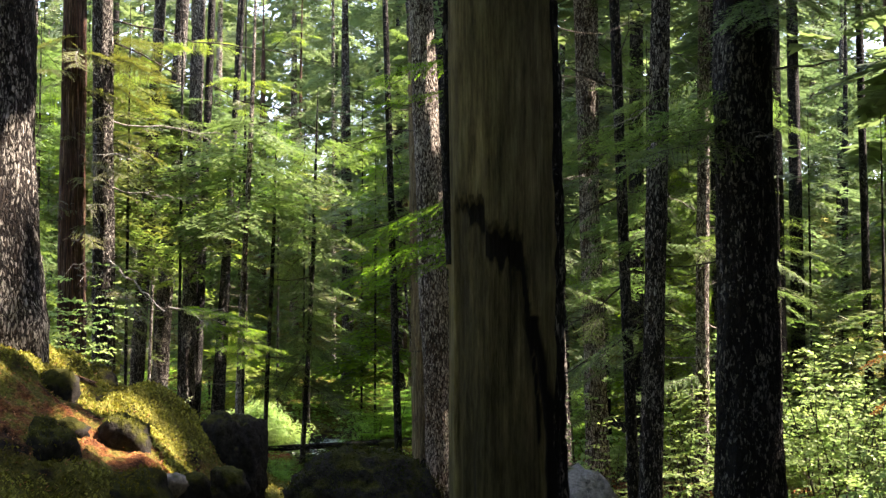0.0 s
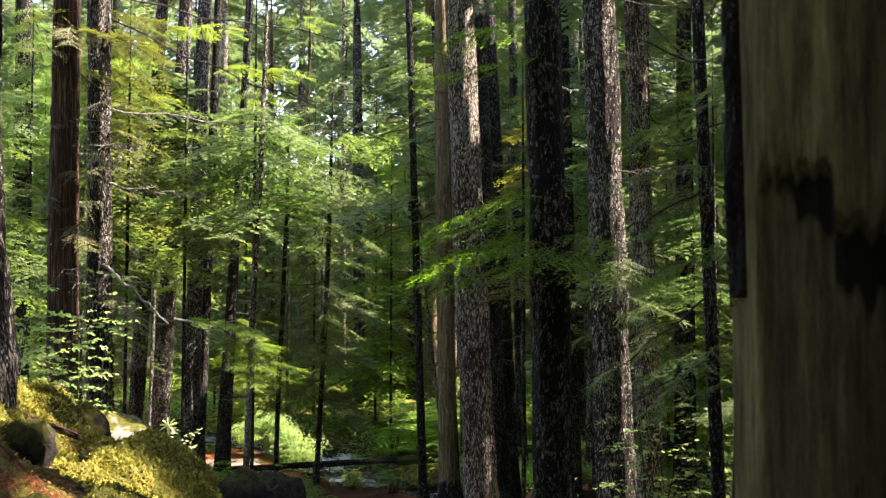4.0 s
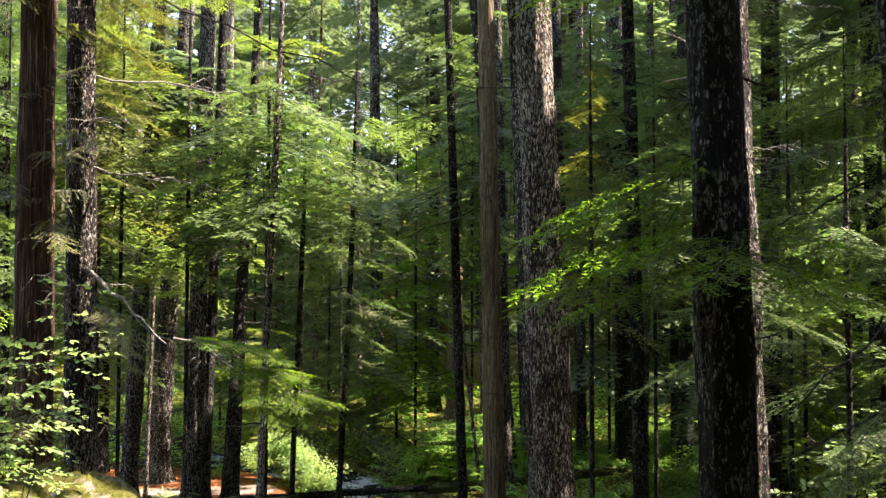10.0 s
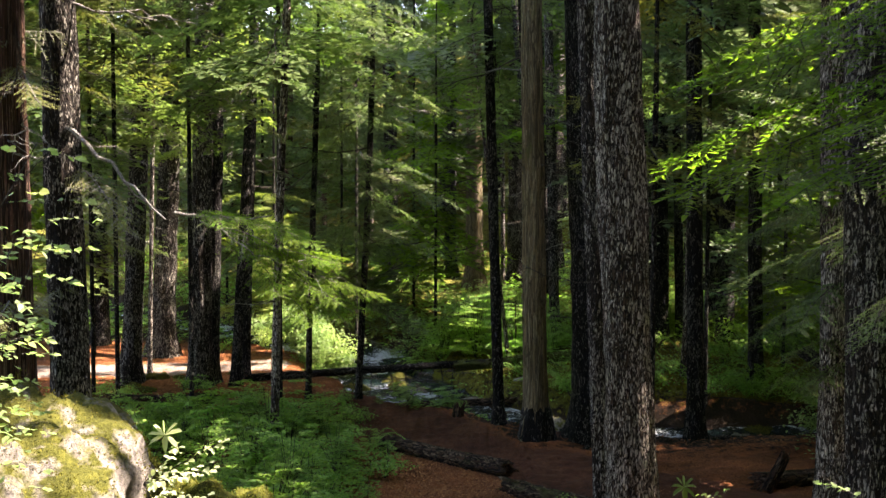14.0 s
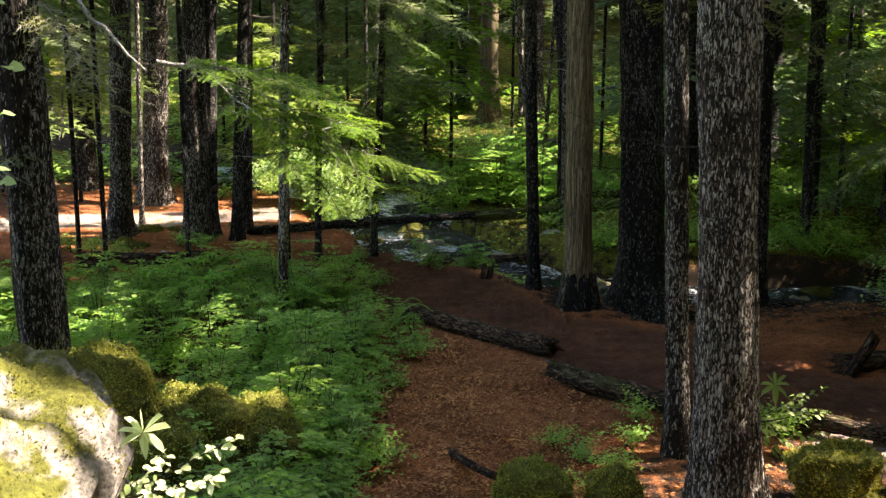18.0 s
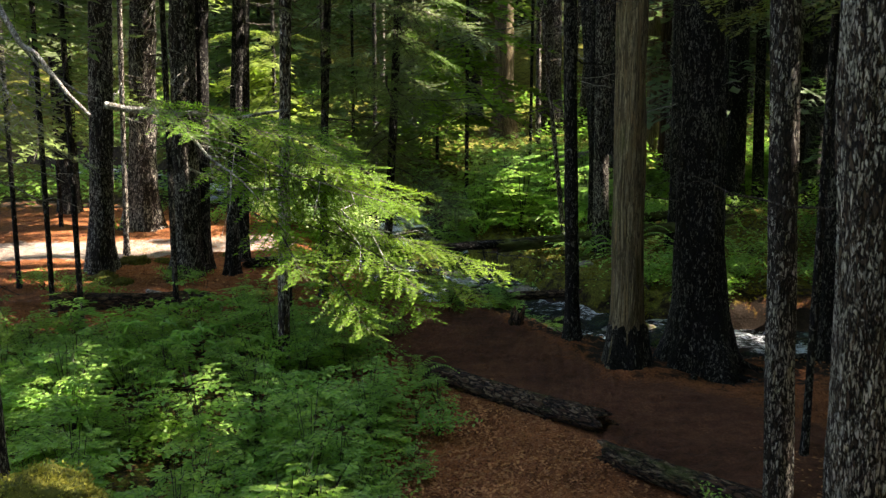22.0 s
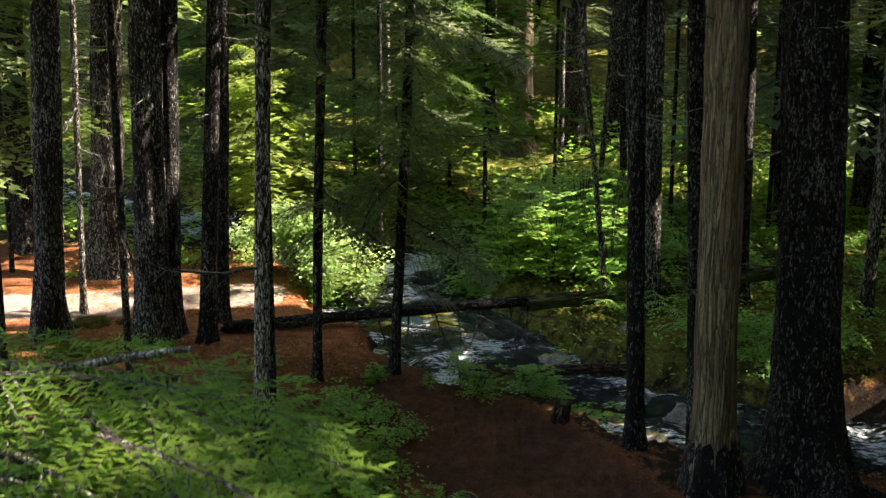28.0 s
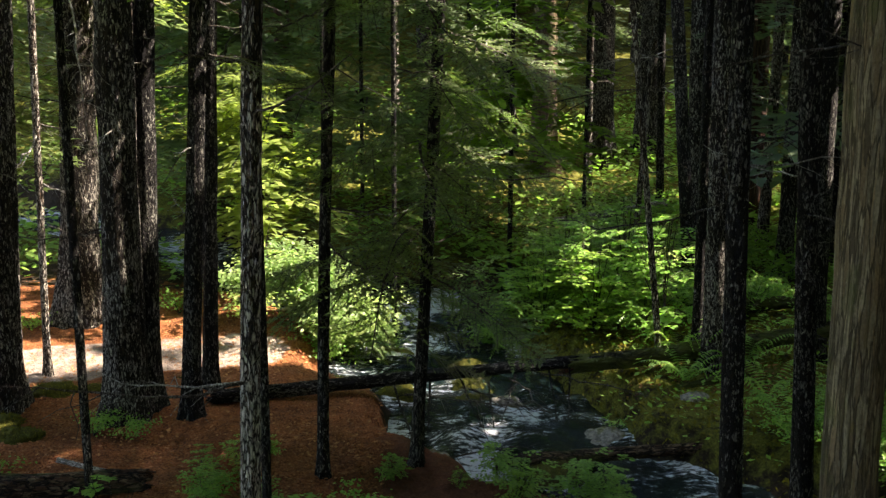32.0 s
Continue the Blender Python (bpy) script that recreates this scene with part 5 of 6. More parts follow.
# ---- understory hemlocks ----
def hemlock(x, y, height, reach, count, seed, low=0.5, dia=0.08, templates=BOUGH_MID, mat=M_NEEDLE, slope=0.0, label="young hemlock with flat layered green sprays", gap=1.9):
    z = gz(x, y)
    t = thing("hemlock_tree", (x, y, z), label, "tree", "young hemlocks")
    part("trunk", trunk_mesh(dia, height, slope, M_FIR_DARK, seed, segs=10, step=0.3, flare=0.3), t)
    me = crown_mesh((x, y, z), low, height, reach, count, templates, [mat, M_TWIG], slope, seed, dip=(-4, 18), gap=gap)
    if me:
        part("crown", me, t)
    return t


r = np.random.default_rng(12)
for k, (x, y, h, reach, n, low) in enumerate([
    (-4.2, 37.0, 9, 2.2, 70, 2.0), (-2.3, 40.0, 10, 2.3, 80, 1.5), (-5.2, 44, 12, 2.6, 80, 1.0), (-9.5, 27.5, 11, 2.4, 70, 4.5), (-7.8, 29.0, 12, 2.5, 80, 6.0), (-5.4, 38.5, 11, 2.4, 80, 4.0),
    (-10.5, 36.5, 11, 2.5, 80, 2.5), (-7.2, 41.5, 12, 2.6, 90, 3.0), (-12.5, 33, 11, 2.5, 80, 2.0), (1.5, 40.5, 12, 2.2, 60, 5.5), (5.4, 34, 9, 2.4, 80, 1.5), (7.5, 30, 9, 2.6, 80, 1.2),
    (6.4, 25.0, 8, 2.2, 70, 1.0), (4.2, 32.0, 11, 2.2, 60, 4.6), (8.5, 37, 10, 2.6, 80, 1.0), (3.2, 39.4, 12, 2.2, 60, 5.5), (6.0, 21.0, 7, 1.9, 60, 2.4), (7.6, 17.5, 7, 2.0, 60, 1.6), (10.5, 28, 9, 2.5, 70, 1.0),
    (3.6, 20.6, 8, 1.7, 45, 3.6), (-8.3, 22.5, 9, 1.8, 55, 2.0), (-9.8, 18.5, 8, 1.9, 55, 3.0), (0.9, 24.6, 9, 1.6, 40, 4.3), (-3.0, 43.5, 12, 2.4, 70, 0.8), (12.5, 40, 11, 2.7, 80, 1.0), (-14, 42, 12, 2.7, 80, 1.5),
    (-6.6, 29.5, 14, 2.4, 85, 5.2), (-4.9, 28.9, 13, 2.2, 75, 6.2), (-8.6, 30.2, 14, 2.4, 80, 5.4),
    (-6.4, 38.3, 8, 1.9, 80, 1.3), (-9.6, 31.6, 13, 2.4, 80, 4.4), (-11.5, 27, 12, 2.3, 80, 3.0),
    (-7.6, 35.8, 13, 2.3, 80, 4.6), (5.6, 29.0, 10, 2.2, 80, 2.6), (8.8, 22.0, 8, 2.1, 70, 1.0), (9.5, 33.5, 10, 2.4, 80, 1.0), (2.0, 33.5, 12, 2.1, 60, 5.8), (6.8, 40.5, 11, 2.4, 80, 1.0),
    (-0.6, 43.5, 12, 2.2, 70, 5.0), (-8.8, 44.5, 13, 2.5, 80, 1.5), (4.3, 25.5, 9, 1.7, 50, 3.2), (-12.8, 38, 12, 2.4, 80, 2.0), (3.0, 30.8, 11, 2.0, 60, 4.8), (5.2, 23.8, 9, 1.8, 60, 2.0), (10.5, 25.5, 10, 2.3, 70, 4.2), (12.0, 31.0, 10, 2.4, 70, 1.0),
]):
    # two hemlocks get the paler needles, which paint the sun on them
    young = hemlock(x, y, h, reach, int(n * 1.15), 900 + k, low, templates=BOUGH_MID if y < 36.6 else BOUGH_LO, mat=M_NEEDLE_SUNLIT if (x, y) in ((-6.4, 38.3), (-7.6, 35.8)) else M_NEEDLE_OLIVE if k % 9 == 4 else M_NEEDLE_FRESH if k % 4 == 1 else M_NEEDLE)
    if (x, y) == (8.8, 22.0):
        for at, hd in (((8.7, 21.95, 3.35), 185), ((8.75, 21.9, 2.5), 195)):
            dead = part("bough", ME_BOUGH_DEAD, young, "dead orange-brown spray")
            dead.matrix_basis = Matrix.Translation(-Vector(young.location)) @ pose(*at, 0, 14, hd) @ Matrix.Scale(1.0, 4)


# ---- shrubs and ferns ----
def rhododendron(stems, seed):
    """A low evergreen bush: whorls of long drooping leaves at the stem ends."""
    r = np.random.default_rng(seed)
    V, L, S = [], [], []
    for _ in range(stems):
        az, reach, high = r.uniform(0, 6.28), r.uniform(0.1, 0.45), r.uniform(0.25, 0.65)
        tip = np.array((math.cos(az) * reach, math.sin(az) * reach, high))
        i = len(V)
        V.extend([np.array((-0.006, 0, 0)), np.array((0.006, 0, 0)), tip + (0.004, 0, 0), tip - (0.004, 0, 0)])
        S.append((i, i + 1, i + 2, i + 3))
        for k in range(9):
            a = 6.28 * k / 9 + r.uniform(-0.3, 0.3)
            d = np.array((math.cos(a), math.sin(a), r.uniform(-0.35, 0.35)))
            w = np.array((-math.sin(a), math.cos(a), 0)) * r.uniform(0.020, 0.028)
            ln = r.uniform(0.11, 0.18)
            i = len(V)
            V.extend([tip, tip + d * ln * 0.55 - w + (0, 0, 0.012), tip + d * ln - (0, 0, 0.02), tip + d * ln * 0.55 + w + (0, 0, 0.012)])
            L.extend([(i, i + 1, i + 2), (i, i + 2, i + 3)])
    return np.array(V), np.array(L), np.array(S)


def layered(stems, high, reach, leaf, seed, step=0.16, start=0.28, broad=False):
    """An upright bush whose side shoots carry pairs of leaves in flat layers."""
    r = np.random.default_rng(seed)
    V, L, S = [], [], []

    def strip(a, b, w):
        i = len(V)
        V.extend([a - (w, 0, 0), a + (w, 0, 0), b + (w * 0.7, 0, 0), b - (w * 0.7, 0, 0)])
        S.append((i, i + 1, i + 2, i + 3))

    def blade(c, a, ln, tilt):
        d = np.array((math.cos(a), math.sin(a), tilt))
        side = np.array((-math.sin(a), math.cos(a), r.normal(0, 0.3 if broad else 0.14)))
        i = len(V)
        up = np.array((0, 0, 0.08 * ln))
        if broad:
            V.extend([c, c + d * ln * 0.35 - side * ln * 0.40 + up, c + d * ln * 0.75 - side * ln * 0.26 + up, c + d * ln, c + d * ln * 0.75 + side * ln * 0.26 + up, c + d * ln * 0.35 + side * ln * 0.40 + up])
            L.extend([(i, i + 1, i + 2), (i, i + 2, i + 3), (i, i + 3, i + 4), (i, i + 4, i + 5)])
        else:
            V.extend([c, c + d * ln * 0.5 - side * ln * 0.36 + up, c + d * ln, c + d * ln * 0.5 + side * ln * 0.36 + up])
            L.extend([(i, i + 1, i + 2), (i, i + 2, i + 3)])

    def shoot(p, a, ln, lift):
        e = p + np.array((math.cos(a), math.sin(a), lift)) * ln
        strip(p, e, 0.004)
        n = max(3, int(ln / (leaf * 0.8)))
        for k in range(n):
            u = (k + 0.8) / n
            q = p + (e - p) * u - np.array((0, 0, 0.12 * ln * u * u))
            for sg in (-1, 1):
                if r.random() < (0.62 if broad else 0.85):
                    blade(q, a + sg * r.uniform(0.6, 1.4), leaf * r.uniform(0.6, 1.2), r.normal(-0.12, 0.3 if broad else 0.16))
        blade(e - np.array((0, 0, 0.12 * ln)), a, leaf, -0.1)
        return e

    for _ in range(stems):
        az, out, top = r.uniform(0, 6.28), r.uniform(0.05, 0.45) * high, high * r.uniform(0.65, 1.1)
        spine = lambda t: np.array((math.cos(az) * out * t ** 1.5, math.sin(az) * out * t ** 1.5, top * t))
        for j in range(5):
            strip(spine(j / 5), spine((j + 1) / 5), 0.010 * high ** 0.5 * (1.2 - j / 5))
        z = start * top
        while z < top:
            p = spine(z / top)
            a = r.uniform(0, 6.28)
            ln = reach * r.uniform(0.5, 1.1) * (1.15 - 0.55 * z / top)
            lift = r.uniform(-0.1, 0.25)
            e = shoot(p, a, ln, lift)
            if not broad:
                for sg in (-1, 1):
                    shoot(p + (e - p) * r.uniform(0.25, 0.55), a + sg * r.uniform(0.5, 1.0), ln * r.uniform(0.4, 0.65), lift * 0.5)
            z += step * r.uniform(0.5, 1.3)
    return np.array(V), np.array(L), np.array(S)


VINE = [layered(4, 2.3, 0.80, 0.066, s, 0.125, 0.45, True) for s in (1, 2, 3)]
LAYERED = [layered(8, 0.55, 0.36, 0.062, s, 0.15) for s in (11, 12, 13)]
LAYERED_BIG = [layered(8, 0.85, 0.50, 0.066, s, 0.17, 0.25) for s in (41, 42, 43)]
LAYERED_FINE = [layered(8, 0.42, 0.30, 0.042, s, 0.13) for s in (15, 16)]
SHRUB_BROAD = [shrub(13, 56, 0.62, 0.068, s, 1.0) for s in (1, 2, 6)]
SHRUB_TALL = [shrub(10, 52, 0.75, 0.085, s, 2.5) for s in (7, 8)]
SHRUB_LOW = [shrub(11, 40, 0.5, 0.055, s, 0.62) for s in (3, 4, 5, 9)]
FERN = [fern(11, 4), fern(13, 6)]


def plant_meshes(name, tps, mat):
    """Pairs of meshes: leaves and, where there are any, stems."""
    made = []
    for V, L, S in tps:
        stems = None
        if len(S):
            q = np.unique(S)
            back_to = np.zeros(len(V), int)
            back_to[q] = np.arange(len(q))
            stems = mesh_of("stalk", V[q], [(back_to[S], 0)], [M_TWIG], False)
        q = np.unique(L)
        back_to = np.zeros(len(V), int)
        back_to[q] = np.arange(len(q))
        made.append((mesh_of("foliage", V[q], [(back_to[L], 0)], [mat], False), stems))
    return made


ME_MAPLE = plant_meshes("maple_bush", SHRUB_BROAD, M_LEAF)
ME_TALL = plant_meshes("vine_maple", SHRUB_TALL, M_LEAF)
ME_SHRUB = plant_meshes("low_shrub", SHRUB_LOW, M_LEAF_DARK)
ME_VINE = plant_meshes("vine_maple", VINE, M_LEAF)
ME_LAYERED = plant_meshes("layered_shrub", LAYERED + LAYERED_FINE, M_LEAF_DARK)
ME_BIG = plant_meshes("tall_shrub", LAYERED_BIG, M_LEAF_DARK)
ME_FERN = plant_meshes("fern", FERN, M_LEAF_DARK)
ME_RHODO = plant_meshes("rhododendron", [rhododendron(9, 1), rhododendron(12, 2)], M_LEAF_DARK)


def plant(name, me, x, y, scale, label, category, group, lift=0.0):
    leaves, stems = me
    ob = new(name) if stems else new(name, leaves)
    ob.matrix_basis = pose(x, y, gz(x, y) + lift, random.uniform(-6, 6), random.uniform(-6, 6), random.uniform(0, 360)) @ Matrix.Diagonal((scale, scale, scale * random.uniform(0.85, 1.15), 1))
    if stems:
        part("foliage", leaves, ob)
        part("stalk", stems, ob)
    return tagged(ob, label, category, group)


random.seed(3)
placed = []
tries = 0
while len(placed) < 430 and tries < 9000:
    tries += 1
    x, y = random.uniform(-9.5, -2.6), random.uniform(16.8, 28.6)
    d = line_distance(x, y, TRAIL)[0]
    if d < 0.62 + 0.35 * random.random() or (y > 26 and x > -5.8 and random.random() < 0.7):
        continue
    if waves(x, y, 1.6, 71) < -0.42 or min([math.hypot(x - a, y - b) for a, b in placed] + [9]) < 0.22:
        continue
    placed.append((x, y))
    pick = random.random()
    if pick < 0.24:
        plant("low_shrub", random.choice(ME_SHRUB), x, y, random.uniform(0.75, 1.3) * (0.65 if d < 1.1 else 1), "low leafy shrub with small bright green leaves", "shrub", "low shrubs beside the trail")
    elif pick < 0.50 and d > 1.2 and y > 19.5:
        plant("tall_shrub", random.choice(ME_BIG), x, y, random.uniform(0.7, 1.15), "tall layered shrub with flat tiers of green leaves", "shrub", "tall shrubs beside the trail")
    elif pick < 0.86 or (pick > 0.92 and x > -5.6):
        plant("broad_shrub", random.choice(ME_LAYERED), x, y, random.uniform(0.8, 1.35) * (0.7 if d < 1.1 else 1), "leafy shrub with broad mid-green leaves", "shrub", "broad shrubs beside the trail")
    elif pick < 0.92:
        plant("fern", random.choice(ME_FERN), x, y, random.uniform(0.6, 1.0), "green sword fern with arching fronds", "fern", "ferns beside the trail")
    else:
        plant("rhododendron_bush", random.choice(ME_RHODO), x, y, random.uniform(0.8, 1.1), "low evergreen bush with whorls of long leaves", "bush", "evergreen bushes beside the trail")
for _ in range(36):
    plant("maple_bush", random.choice(ME_MAPLE), random.gauss(-5.3, 0.42), random.gauss(36.1, 0.35), random.uniform(0.65, 1.15), "sunlit leafy maple bush beside the creek", "bush", "maple bushes at the creek", 0.25)
for _ in range(34):
    plant("maple_bush", random.choice(ME_BIG + ME_LAYERED), random.gauss(-1.1, 1.0), random.gauss(37.2, 1.0), random.uniform(0.8, 1.9), "bright green leafy bush on the far bank", "bush", "maple bushes at the creek")
for _ in range(10):
    plant("fern", random.choice(ME_FERN), random.uniform(-2.6, 0.4), random.uniform(35.9, 36.8), random.uniform(0.9, 1.5), "arching green fern on the far bank", "fern", "ferns of the far bank")
for _ in range(9):
    x, y = random.uniform(-5.2, -4.9), random.uniform(35.4, 36.6)
    plant("low_shrub", random.choice(ME_SHRUB), x, y, random.uniform(0.6, 1.3), "light green leafy shrub over the creek", "shrub", "shrubs of the creek bank")
for _ in range(14):
    plant("vine_maple", random.choice(ME_TALL), random.gauss(-1.2, 0.9), random.gauss(37.6, 0.8), random.uniform(0.45, 0.75), "vine maple with layered broad leaves on the far bank", "bush", "maple bushes at the creek")
for _ in range(90):
    x, y = random.uniform(-0.8, 12), random.uniform(31.5, 44)
    if x < 3.2 and y < 35.6:
        y += 4.2
    plant("low_shrub", random.choice(ME_SHRUB), x, y, random.uniform(0.8, 1.7), "low leafy shrub in dim light", "shrub", "shrubs of the far bank")
for _ in range(40):
    x, y = random.uniform(-3, 8), random.uniform(32, 42)
    if line_distance(x, y, CREEK)[0] > 1.2:
        plant("fern", random.choice(ME_FERN), x, y, random.uniform(0.8, 1.3), "green fern on the far bank", "fern", "ferns of the far bank")
for _ in range(70):
    x, y = random.uniform(3.6, 12), random.uniform(14, 27)
    if line_distance(x, y, SPUR)[0] > 0.9:
        plant("maple_bush", random.choice(ME_MAPLE), x, y, random.uniform(0.7, 1.4), "bright leafy undergrowth bush", "bush", "bushes of the open side")
for x, y, k in ((-4.62, 14.05, 0.80), (-5.0, 14.3, 0.85), (-4.36, 13.95, 0.66), (-5.25, 14.8, 0.95), (-5.8, 15.6, 1.0)):
    plant("vine_maple", random.choice(ME_VINE), x, y, k, "sunlit vine maple with flat layers of pale green leaves", "bush", "vine maples on the slope")


def leafy_shoot(x, y, z, mat, label, size=1.0):
    """A sunlit shoot: one whorl of long leaves and thin twigs with pairs of small leaves, leaning to +x."""
    r = np.random.default_rng(int(77 + x * 10))
    V, L, S = [], [], []

    def blade(c, d, ln, wide):
        side = np.cross(d, (r.normal(0, 0.3), -0.35, 1.0))
        side = side / np.linalg.norm(side)
        i = len(V)
        up = np.array((0, 0, 0.07 * ln))
        V.extend([c, c + d * ln * 0.35 - side * ln * wide + up, c + d * ln * 0.75 - side * ln * wide * 0.8 + up, c + d * ln - up, c + d * ln * 0.75 + side * ln * wide * 0.8 + up, c + d * ln * 0.35 + side * ln * wide + up])
        L.extend([(i, i + k, i + k + 1) for k in range(1, 5)])

    def twig(b, w=0.003):
        i = len(V)
        V.extend([b + (0, 0, w * 0.6), b - (0, 0, w * 0.6)])
        S.append((0, 1, i, i + 1))

    V.extend([np.array((0, 0, -0.004)), np.array((0, 0, 0.004))])
    hub = np.array((0.14, -0.06, 0.30))
    twig(hub, 0.005)
    for k in range(8):
        a = 6.28 * k / 8 + r.uniform(-0.2, 0.2)
        d = np.array((math.cos(a), -0.25, 0.25 + math.sin(a)))
        blade(hub, d / np.linalg.norm(d), r.uniform(0.09, 0.135), 0.17)
    for az, dz, ln, z0 in ((0.0, 0.05, 0.46, 0.30), (-0.4, -0.12, 0.42, 0.26), (0.3, -0.28, 0.38, 0.22), (-0.2, -0.5, 0.36, 0.16), (-0.7, 0.2, 0.3, 0.28), (0.1, -0.75, 0.34, 0.10), (-1.1, -0.2, 0.24, 0.18), (-0.5, -0.95, 0.28, 0.05)):
        d = np.array((math.cos(az), math.sin(az), dz))
        p = np.zeros(3)
        e = d * ln + np.array((0.04, -0.03, z0 - 0.04))
        twig(e)
        for k in range(11):
            q = p + (e - p) * (0.25 + 0.07 * k)
            for sg in (-1, 1):
                b = d * r.uniform(0.4, 1.2) + np.array((r.normal(0.1, 0.3), r.normal(-0.2, 0.5), sg * r.uniform(0.1, 0.8)))
                if r.random() < 0.85:
                    blade(q + r.normal(0, 0.012, 3), b / np.linalg.norm(b), r.uniform(0.026, 0.062), r.uniform(0.24, 0.38))
    leaves, stems = plant_meshes("shoot", [(np.array(V), np.array(L), np.array(S))], mat)[0]
    ob = new("leafy_shoot")
    ob.matrix_basis = pose(x, y, z) @ Matrix.Scale(size, 4)
    part("foliage", leaves, ob)
    part("stalk", stems, ob)
    tagged(ob, label, "shrub", "leafy shoots")


leafy_shoot(-3.67, 15.0, 2.64, M_LEAF_SUNLIT, "shoot beside the granite boulder, its leaves coloured pale as in sun")
leafy_shoot(0.62, 22.0, 0.32, M_LEAF, "green shoot with thin leafy twigs at the foot of the fir", 1.5)
for x, y, k in ((-5.2, 19.2, 0.55), (-4.85, 19.3, 0.5), (-5.5, 19.1, 0.6), (-4.5, 19.6, 0.36), (-4.2, 19.8, 0.36), (-4.8, 19.75, 0.38), (-3.9, 20.1, 0.34)):
    plant("vine_maple", random.choice(ME_VINE), x, y, k, "low maple shoot with broad layered leaves before the boulder", "bush", "shoots at the boulder")
for x, y, k in ((1.95, 16.9, 0.95), (2.5, 17.3, 0.8), (3.0, 18.4, 1.0), (3.5, 17.0, 0.9), (4.5, 22.1, 1.25), (4.9, 22.7, 1.4), (5.3, 22.2, 1.2), (5.7, 23.3, 1.4), (4.8, 23.4, 1.3), (6.1, 22.8, 1.2)):
    plant("vine_maple", random.choice(ME_VINE), x, y, k, "thin vine maple with a few sunlit leaves between the trunks", "bush", "bushes of the open side")
for _ in range(34):
    x, y = random.uniform(5.9, 9.6), random.uniform(19.5, 26)
    if line_distance(x, y, SPUR)[0] > 0.7:
        plant("vine_maple", random.choice(ME_VINE), x, y, random.uniform(0.7, 1.35), "tall bright vine maple in full sun", "bush", "bushes of the open side")
for _ in range(16):
    x, y = random.uniform(-2.9, -0.8), random.uniform(30.0, 30.75)
    plant("layered_shrub", random.choice(ME_LAYERED), x, y, random.uniform(0.6, 0.95), "leafy green shrub on the near creek bank", "shrub", "shrubs of the creek bank")
for _ in range(30):
    x, y = random.uniform(-5.9, -3.2), random.uniform(28.4, 31.4)
    if line_distance(x, y, TRAIL)[0] > 0.35 and line_distance(x, y, CREEK)[0] > 1.3:
        plant("layered_shrub", random.choice(ME_LAYERED), x, y, random.uniform(0.35, 0.7), "low thin green shrub on the needle floor", "shrub", "shrubs between the trunks")
for x, y, k in ((-1.3, 22.3, 0.6), (-1.0, 22.0, 0.65), (-0.75, 21.7, 0.7), (-0.55, 22.3, 0.6), (-0.35, 22.9, 0.7), (0.75, 22.6, 0.7), (1.05, 22.3, 0.75), (1.4, 22.5, 0.6), (-1.6, 21.5, 0.45), (-1.1, 21.2, 0.5)):
    plant("low_shrub", random.choice(ME_SHRUB), x, y, k, "small bright green seedling on the trail side", "plant", "seedlings at the tree foot")
for x, y, k in ((-3.9, 29.2, 0.9), (-3.5, 28.8, 0.7), (-4.3, 29.7, 0.8), (-7.3, 31.9, 0.7), (-6.8, 31.8, 0.6), (-5.0, 28.6, 0.8), (-5.7, 29.0, 0.9), (-4.6, 28.2, 0.9), (-8.6, 31.0, 1.0), (-8.0, 30.7, 0.9), (-9.2, 31.6, 1.0), (-7.5, 37.0, 0.9), (-9.4, 35.9, 0.7), (-5.6, 30.1, 0.7), (-5.1, 29.5, 0.7), (-8.9, 37.6, 0.8)):
    plant("low_shrub", random.choice(ME_SHRUB), x, y, k, "low green shrub on the brown forest floor", "shrub", "shrubs between the trunks")
for _ in range(26):
    x, y = random.uniform(0.3, 5.5), random.uniform(31.0, 32.6)
    plant("fern" if _ % 3 == 0 else "low_shrub", random.choice(ME_FERN if _ % 3 == 0 else ME_SHRUB), x, y, random.uniform(0.7, 1.2), "low green plant on the dim creek bank", "plant", "shrubs of the creek bank")
for _ in range(46):
    x, y = random.uniform(-4.5, 6), random.uniform(29, 36)
    if 0.95 < line_distance(x, y, CREEK)[0] < 1.5 and not (x < -1.8 and y > 32.2):
        plant("low_shrub", random.choice(ME_SHRUB), x, y, random.uniform(0.4, 0.8), "leafy shrub hanging over the creek bank", "shrub", "shrubs of the creek bank")


# ---- fine ground cover ----
def scatter(name, n, xr, yr, keep, blade, mat, label, category, seed, lift=0.0, tall=1.0, wide=0.3):
    """Many small leaves or needles on the ground, as one uncountable stuff."""
    r = np.random.default_rng(seed)
    x, y = r.uniform(*xr, n * 3), r.uniform(*yr, n * 3)
    ok = keep(x, y)
    x, y = x[ok][:n], y[ok][:n]
    n = len(x)
    z = ground_z(x, y) + r.uniform(0.0, 1.0, n) * lift + 0.006
    a, el = r.uniform(0, 6.28, n), r.uniform(0.05, 1.2, n) * tall
    ln = blade * r.uniform(0.5, 1.4, n)
    c = np.stack([x, y, z], 1)
    d = np.stack([np.cos(a) * np.cos(el), np.sin(a) * np.cos(el), np.sin(el)], 1) * ln[:, None]
    w = np.stack([-np.sin(a), np.cos(a), r.normal(0, 0.25, n)], 1) * (ln * wide)[:, None]
    V = np.stack([c, c + d * 0.5 - w, c + d, c + d * 0.5 + w], 1).reshape(-1, 3)
    F = np.arange(n * 4).reshape(-1, 4)
    tagged(new(name, mesh_of(name, V, [(F, 0)], [mat], False)), label, category, kind="stuff")


